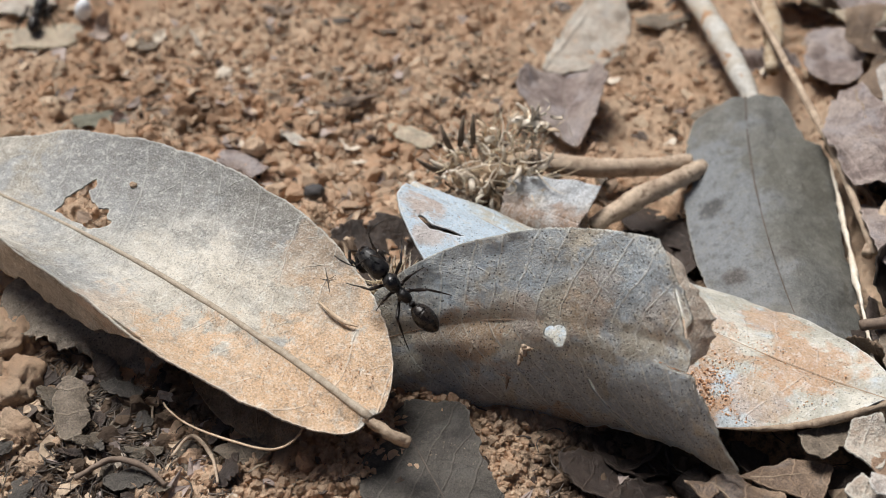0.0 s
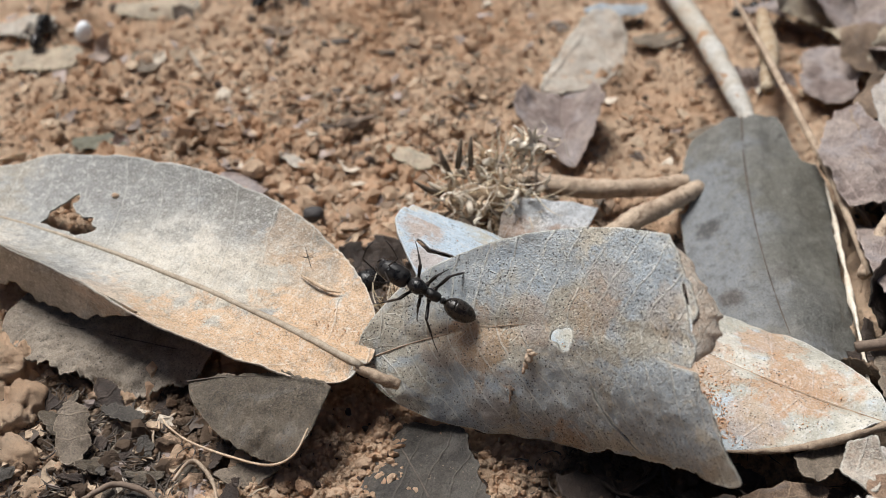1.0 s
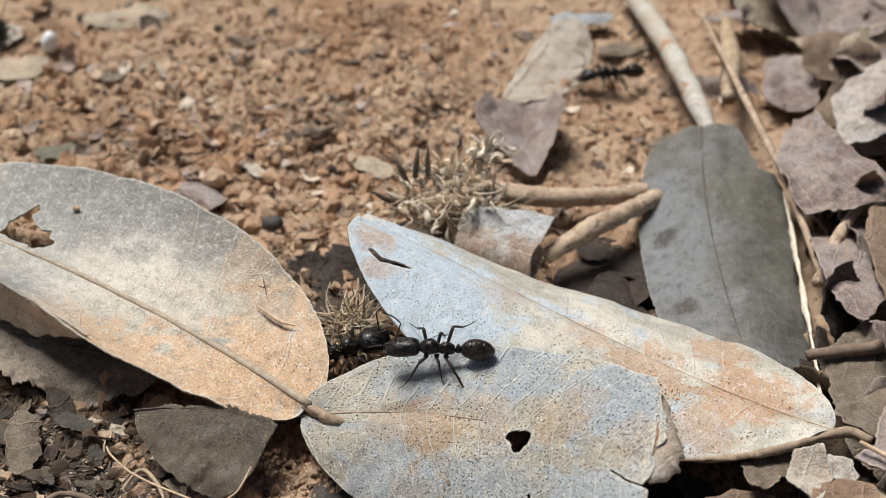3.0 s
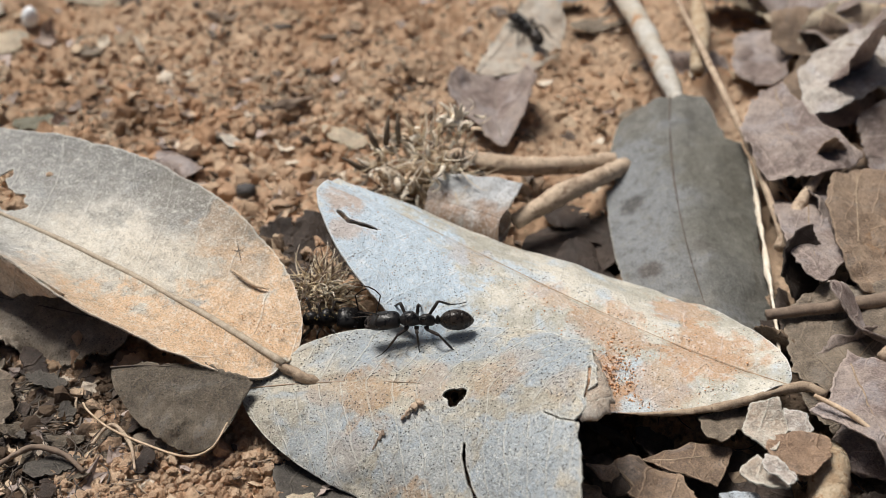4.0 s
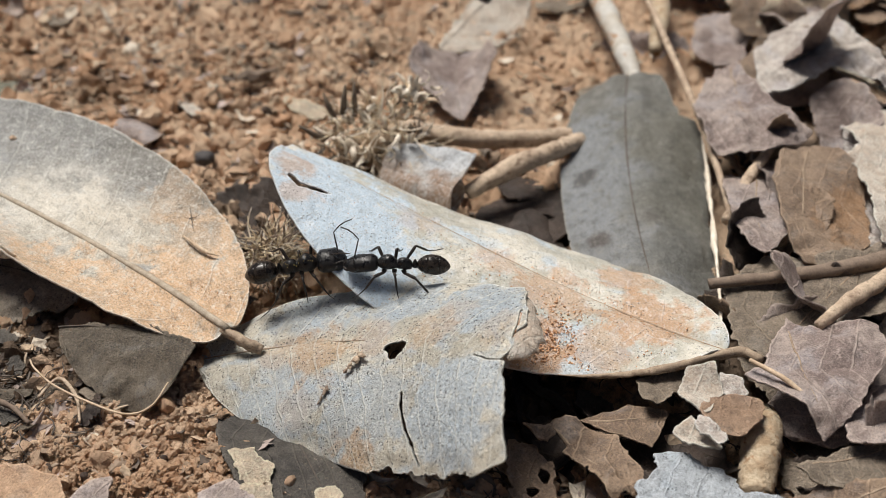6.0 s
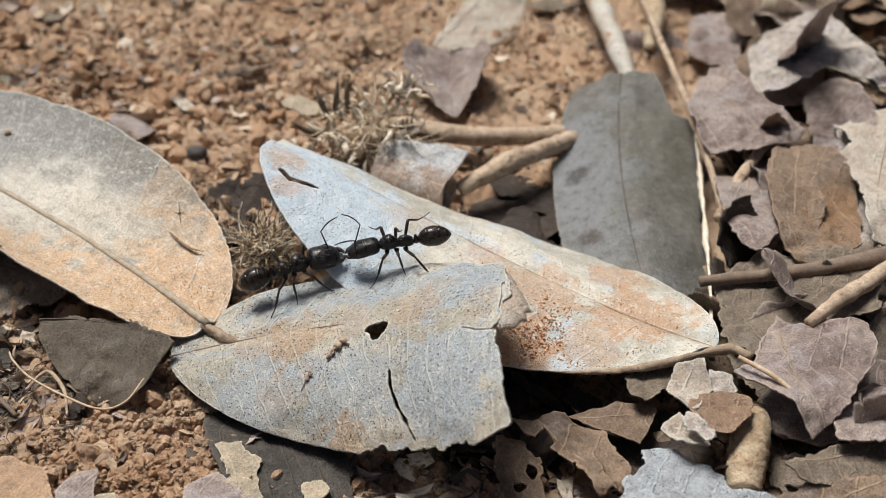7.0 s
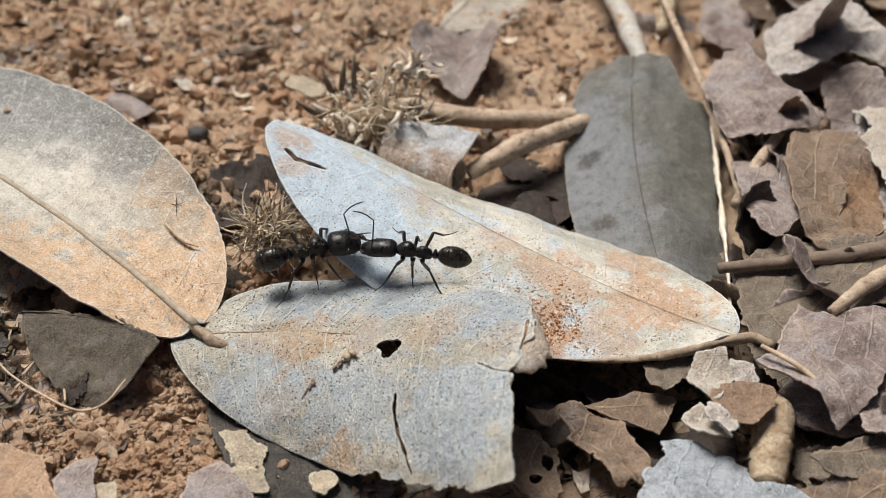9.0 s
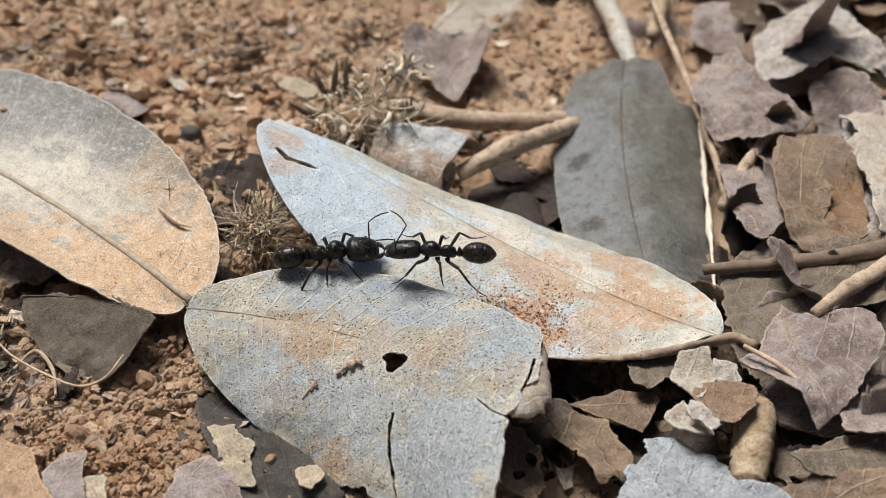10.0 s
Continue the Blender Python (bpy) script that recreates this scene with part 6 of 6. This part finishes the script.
def limb(points, radii, sides=8):
    """Jointed limb: straight segments with swollen joints."""
    pts, rad = [], []
    for (a, b), (ra, rb) in zip(zip(points[:-1], points[1:]), radii):
        for t in (0.0, 0.12, 0.5, 0.88, 1.0):
            pts.append([a[k] + t * (b[k] - a[k]) for k in range(3)])
            rad.append((ra + t * (rb - ra)) * (0.8 if t in (0.0, 1.0) else 1.0 if t != 0.5 else 1.08))
    keep = [0] + [i for i in range(1, len(pts)) if np.linalg.norm(np.subtract(pts[i], pts[i - 1])) > 1e-6]
    return tube([pts[i] for i in keep], [rad[i] for i in keep], sides)


def rugged(rings, seed, amount=0.05):
    """A lofted body with an uneven, sculptured skin."""
    v, f = loft(rings)
    v = np.array(v)
    n = fbm(v[:, 0] * 4 + 9 * seed, v[:, 1] * 5 + v[:, 2] * 6, seed, 3) - 0.5
    mid = np.stack([v[:, 0], 0 * v[:, 0], np.interp(v[:, 0], *np.array(sorted((r[0], r[3]) for r in rings)).T)], 1)
    return mid + (v - mid) * (1 + 3.0 * amount * n)[:, None], f


def ant(label, head=1.0, feelers=1.0, scale=1.0, girth=1.2, seed=1, long_head=1.0, pollen=0):
    """An ant along +x with its head forward. Returns the thing and its moving parts."""
    rng = np.random.default_rng(seed)
    thing = new("ant")
    tagged(thing, label, "ant", "black ants")
    k = scale
    S = lambda rings, g=girth: [(r[0] * k, r[1] * k * g, r[2] * k * g, r[3] * k) for r in rings]
    part_mesh("thorax", mesh_of("thorax", *rugged(S([(-1.62, 0.10, 0.12, -0.12), (-1.52, 0.30, 0.36, -0.06), (-1.25, 0.40, 0.50, 0.02), (-0.85, 0.42, 0.56, 0.12), (-0.48, 0.40, 0.50, 0.10), (-0.28, 0.33, 0.38, 0.02), (-0.15, 0.34, 0.42, 0.06), (0.1, 0.46, 0.56, 0.20), (0.5, 0.58, 0.64, 0.29), (0.95, 0.56, 0.56, 0.25), (1.3, 0.42, 0.40, 0.14), (1.5, 0.24, 0.24, 0.06), (1.78, 0.17, 0.17, 0.06)]), seed), M_ANT), thing)
    part_mesh("waist_node", mesh_of("waist_node", *rugged(S([(-2.18, 0.09, 0.10, -0.2), (-2.04, 0.20, 0.30, -0.04), (-1.86, 0.27, 0.52, 0.14), (-1.70, 0.22, 0.40, 0.04), (-1.58, 0.10, 0.14, -0.14), (-1.46, 0.08, 0.10, -0.14)]), seed + 3), M_ANT), thing)
    gaster = part_mesh("gaster", mesh_of("gaster", *rugged(S([(0.14, 0.09, 0.10, -0.06), (0.02, 0.26, 0.28, -0.02), (-0.30, 0.52, 0.56, 0.04), (-0.82, 0.72, 0.77, 0.06), (-0.90, 0.69, 0.74, 0.06), (-1.0, 0.74, 0.79, 0.06), (-1.5, 0.77, 0.81, 0.02), (-1.84, 0.72, 0.75, 0.0), (-1.90, 0.68, 0.71, 0.0), (-2.0, 0.70, 0.72, -0.01), (-2.42, 0.54, 0.54, -0.06), (-2.48, 0.50, 0.50, -0.06), (-2.75, 0.30, 0.28, -0.12), (-2.92, 0.07, 0.07, -0.16)], 0.5 * girth + 0.62), seed + 5, 0.015), M_ANT_GASTER), thing, "glossy dark gaster", mmpose((-2.1 * k, 0, 0, 0, 0, 0)))
    hs = head * k
    cranium = part_mesh("head", mesh_of("head", *rugged([(r[0] * hs * long_head, r[1] * hs * 1.08, r[2] * hs * 1.14, r[3] * hs) for r in [(-0.28, 0.16, 0.16, 0), (-0.22, 0.52, 0.40, 0.0), (0.0, 0.74, 0.56, 0.02), (0.35, 0.80, 0.62, 0.04), (0.9, 0.82, 0.62, 0.02), (1.45, 0.78, 0.54, -0.04), (1.85, 0.62, 0.36, -0.10), (2.1, 0.36, 0.16, -0.16)]], seed + 7, 0.03), M_ANT), thing, "", mmpose((1.8 * k, 0, 0.06 * k, 0, 8, 0)))
    v, f = ico(2)
    for sgn in (-1, 1):
        part_mesh("eye", mesh_of("eye", v * np.array([0.17, 0.10, 0.17]) * hs + np.array([1.15 * long_head, sgn * 0.79, 0.18]) * hs, f.tolist(), M_ANT_EYE), cranium)
        part_mesh("mandible", mesh_of("mandible", *limb([((1.7 * long_head + x) * hs, sgn * y * hs, z * hs) for x, y, z in ((0, 0.42, -0.12), (0.4, 0.5, -0.16), (0.62, 0.3, -0.18), (0.72, 0.06, -0.2))], ((0.19 * hs, 0.17 * hs), (0.16 * hs, 0.12 * hs), (0.12 * hs, 0.04 * hs))), M_ANT_LIMB), cranium)
    if pollen:
        specks = [v * rng.uniform(0.03, 0.055) + [rng.uniform(-1.2, 1.6) * k, rng.uniform(-0.6, 0.6) * k, 0] for _ in range(pollen)]
        for p in specks:
            p[:, 2] += 0.2 * k + 0.74 * k * girth * math.sqrt(max(0.05, 1 - (p[0, 1] / (0.62 * k * girth)) ** 2)) - 0.12
        part_mesh("pollen", mesh_of("pollen", np.vstack(specks), [tuple(int(i) + len(v) * n for i in q) for n in range(pollen) for q in f], M_POLLEN), thing, "golden dust grains on the back")
    moving = {"gaster": gaster, "legs": [], "feelers": []}
    for sgn in (-1, 1):
        base = (1.45 * hs * long_head + 1.8 * k, sgn * 0.3 * hs, 0.34 * hs)
        el = (-0.15 * k + rng.uniform(-0.3, 0.3), sgn * 0.7 * k, 1.85 * k * feelers)
        ob = part_mesh("antenna", mesh_of("antenna", *limb([(0, 0, 0), el], ((0.07, 0.062),), 7), M_ANT_LIMB), thing, "elbowed antenna", mmpose((*base, 0, 0, 0)))
        tip = [(0, 0, 0), (0.55 * k, sgn * 0.25 * k, 0.42 * k), (1.1 * k, sgn * 0.42 * k, 0.62 * k), (1.75 * k, sgn * 0.55 * k, 0.66 * k)]
        part_mesh("flagellum", mesh_of("flagellum", *limb(tip, ((0.05, 0.065), (0.065, 0.07), (0.07, 0.04)), 7), M_ANT_LIMB), ob, "", mmpose((*el, 0, 0, 0)))
        moving["feelers"].append((ob, base, sgn))
        for j, (hx, dx) in enumerate(((0.85, 1.35), (0.0, -0.35), (-0.8, -2.0))):
            hip = (hx * k, sgn * 0.38 * k, -0.26 * k)
            long = (1.05, 1.0, 1.35)[j] * rng.uniform(0.94, 1.08)
            dx = dx + rng.uniform(-0.25, 0.25)
            coxa, knee = (0.05 * dx, sgn * 0.30, -0.22), (0.42 * dx, sgn * 1.2 * long, 0.50 * long)
            shin, pad, claw = (0.92 * dx, sgn * 1.75 * long, -0.72), (1.28 * dx, sgn * 2.15 * long, -1.20), (1.62 * dx, sgn * 2.45 * long, -1.30)
            pts = [np.array(p) * k for p in ((0, 0, 0), coxa, knee, shin, pad, claw)]
            ob = part_mesh("leg", mesh_of("leg", *limb(pts[:3], ((0.24, 0.20), (0.135, 0.17)), 8), M_ANT_LIMB), thing, "", mmpose((*hip, 0, 0, 0)))
            tibia = [p - pts[2] for p in pts[2:4]]
            tarsus = [p - pts[3] for p in pts[3:]]
            part_mesh("tibia", mesh_of("tibia", *limb(tibia, ((0.10, 0.115),), 8), M_ANT_LIMB), ob, "", mmpose((*pts[2], 0, 0, 0)))
            part_mesh("tarsus", mesh_of("tarsus", *limb(tarsus, ((0.062, 0.05), (0.05, 0.035)), 7), M_ANT_LIMB), ob, "", mmpose((*pts[3], 0, 0, 0)))
            moving["legs"].append((ob, hip, sgn, j))
    return thing, moving


ant_a, limbs_a = ant("black soldier ant with a large head gripping another ant", head=1.3, scale=1.08, girth=1.36, seed=11, long_head=0.9, pollen=26)
ant_b, limbs_b = ant("slender black ant held by a larger ant", head=1.0, scale=1.05, girth=1.14, seed=12, long_head=1.25)
ant_c, limbs_c = ant("black ant beside a small white egg", scale=1.0)
ant_d, limbs_d = ant("black ant hurrying over bare red earth", scale=1.05)
ant_e, limbs_e = ant("black ant passing behind a pale leaf", scale=1.0)
ROWS_ANT_A = [
    (0.0, -10.18, 95.56, 3.35, 14, -17, 15),
    (0.5, -10.68, 96.65, 3.57, 14, -18, 16),
    (1.0, -10.02, 96.64, 3.11, 14, -15, 13),
    (1.5, -7.82, 94.71, 3.92, 14, -22, 19),
    (2.0, -5.93, 93.65, 5.44, 14, -22, 20),
    (2.2, -4.86, 90.00, 5.46, 14, -22, 19),
    (3.5, -4.62, 86.96, 4.28, 14, -5, 4),
    (4.0, -3.94, 87.11, 3.67, 14, 0, 0),
    (4.5, -2.13, 85.77, 4.70, 14, -3, 2),
    (5.0, -0.36, 85.22, 6.16, 14, -2, 1),
    (6.5, -0.43, 83.56, 8.34, 14, -13, 10),
    (7.0, -0.06, 83.11, 8.19, 14, -15, 12),
    (7.5, 1.70, 83.27, 9.52, 14, -18, 15),
    (8.0, 0.81, 84.00, 8.59, 14, -13, 11),
    (8.5, 1.61, 83.63, 8.58, 14, -5, 3),
    (9.0, 1.08, 82.34, 8.85, 14, -12, 8),
    (9.5, 1.20, 81.13, 9.10, 14, -2, 0),
    (10.0, 3.73, 82.24, 8.47, 14, -7, 5),
]
ROWS_ANT_B = [
    (0.0, -4.09, 83.35, 12.04, -41, -34, 146),
    (0.5, -4.09, 84.46, 12.84, -44, -22, 160),
    (1.0, -1.51, 83.77, 14.40, -44, -23, 160),
    (1.5, 1.08, 85.89, 15.29, -14, -1, 179),
    (2.0, 2.16, 86.69, 16.20, -14, 18, -164),
    (2.2, 3.49, 84.64, 15.09, -14, 15, -168),
    (3.5, 4.57, 81.66, 8.72, -14, -6, 175),
    (4.0, 5.60, 81.57, 8.50, -14, 0, 179),
    (4.5, 6.71, 81.76, 8.70, -14, -1, 179),
    (5.0, 8.47, 82.28, 8.24, -14, -1, 179),
    (6.5, 8.71, 83.62, 10.01, -14, 0, 179),
    (7.0, 9.66, 83.93, 10.67, -14, 8, -174),
    (7.5, 10.43, 83.31, 11.73, -14, -10, 171),
    (8.0, 10.73, 83.62, 10.20, -14, -1, 179),
    (8.5, 11.45, 82.36, 9.31, -14, -3, 177),
    (9.0, 10.40, 81.61, 9.53, -14, -4, 175),
    (9.5, 10.69, 81.23, 9.87, -14, 4, -178),
    (10.0, 13.65, 80.43, 10.55, -14, -1, 178),
]
ROWS_ANT_C = [(0.0, -54.6, 150.6, 2.0, 0, 0, 95), (0.5, -54.8, 151.6, 2.0, 0, 0, 95), (1.0, -54.7, 152.0, 2.0, 0, 0, 94), (1.5, -55.0, 151.6, 2.0, 0, 0, 97), (2.0, -55.6, 151.1, 2.0, 0, 0, 92), (2.2, -56.3, 152.5, 2.0, 0, 0, 93), (3.3, -56.5, 153.0, 2.0, 0, 0, 95), (10.0, -64.0, 162.0, 2.0, 0, 0, 100)]
ROWS_ANT_D = [(0.0, -20.0, 180.0, 2.2, 0, 0, 250), (0.7, -20.5, 168.0, 2.2, 0, 0, 245), (1.0, -23.4, 161.5, 2.2, 0, 0, 225), (1.5, -32.1, 152.8, 2.2, 0, 0, 212), (1.8, -47.4, 146.8, 2.2, 0, 0, 203), (2.0, -52.3, 137.0, 2.2, 0, 0, 230), (2.3, -66.0, 126.0, 2.2, 0, 0, 222), (10.0, -110.0, 90.0, 2.2, 0, 0, 220)]
ROWS_ANT_E = [(0.0, 52.0, 165.0, 2.2, 0, 0, 200), (2.3, 33.0, 146.0, 2.2, 0, 0, 200), (3.3, 23.9, 141.0, 2.2, 0, 0, 170), (3.6, 21.6, 142.8, 2.2, 0, 0, 140), (4.2, 19.0, 149.0, 2.2, 0, 0, 110), (10.0, 17.5, 156.0, 2.2, 0, 0, 100)]


def limb_motion(moving, rate, amount, gaster=()):
    for ob, hip, sgn, j in moving["legs"]:
        ph = 2.1 * j + (math.pi if sgn > 0 else 0.0)
        walk(ob, [(t, mmpose((*hip, 5 * amount * math.sin(rate * t + ph + 1.3), 0, 14 * amount * math.sin(rate * t + ph)))) for t in np.arange(0, 10.01, 0.25)])
    for ob, base, sgn in moving["feelers"]:
        walk(ob, [(t, mmpose((*base, sgn * -6 * math.sin(2.3 * t + sgn), 16 * math.sin(1.9 * t + 2 * sgn), sgn * 8 * math.sin(1.3 * t)))) for t in np.arange(0, 10.01, 0.5)])
    if gaster:
        walk(moving["gaster"], [(t, mmpose((-2.2, 0, 0, 0, a, 0))) for t, a in gaster])


tri_on_a = mmpose(ROWS_A[5][1:]).inverted() @ tri_leaf.matrix_basis
fibre_on_tri = tri_leaf.matrix_basis.inverted() @ fibre.matrix_basis


def motions():
    walk(leaf_a, [(r[0], mmpose(r[1:])) for r in ROWS_A])
    walk(leaf_b, [(r[0], mmpose(r[1:])) for r in ROWS_B])
    walk(leaf_c, [(r[0], mmpose(r[1:])) for r in ROWS_C])
    for ob, local in ((straw, at_straw), (dot, at_dot)):
        walk(ob, [(r[0], mmpose(r[1:]) @ local) for r in ROWS_A])
    under_a = [(0.0, pose(0, 0, -0.0012) @ mmpose(ROWS_A[1][1:]) @ tri_on_a), (0.4, pose(0, 0, -0.0008) @ mmpose(ROWS_A[1][1:]) @ tri_on_a)]
    under_a += [(r[0], mmpose(r[1:]) @ tri_on_a) for r in ROWS_A[1:]]
    walk(tri_leaf, under_a)
    walk(fibre, [(t, m @ fibre_on_tri) for t, m in under_a])
    for ob, local in ((crumb, at_crumb), (crumb2, at_crumb2)):
        walk(ob, [(r[0], mmpose(r[1:]) @ local) for r in ROWS_B])
    for ob, rows in ((ant_a, ROWS_ANT_A), (ant_b, ROWS_ANT_B), (ant_c, ROWS_ANT_C), (ant_d, ROWS_ANT_D), (ant_e, ROWS_ANT_E)):
        walk(ob, [(r[0], mmpose(r[1:])) for r in rows])
    limb_motion(limbs_a, 4.0, 0.6)
    limb_motion(limbs_b, 3.3, 0.7, ((0.0, 5), (2.0, 0), (4.5, 5), (6.5, 0), (7.0, 5), (7.5, -42), (8.0, -25), (8.5, -8), (9.0, 0), (10.0, 5)))
    limb_motion(limbs_c, 5.0, 0.8)
    limb_motion(limbs_d, 22.0, 1.6)
    limb_motion(limbs_e, 14.0, 1.4)


motions()
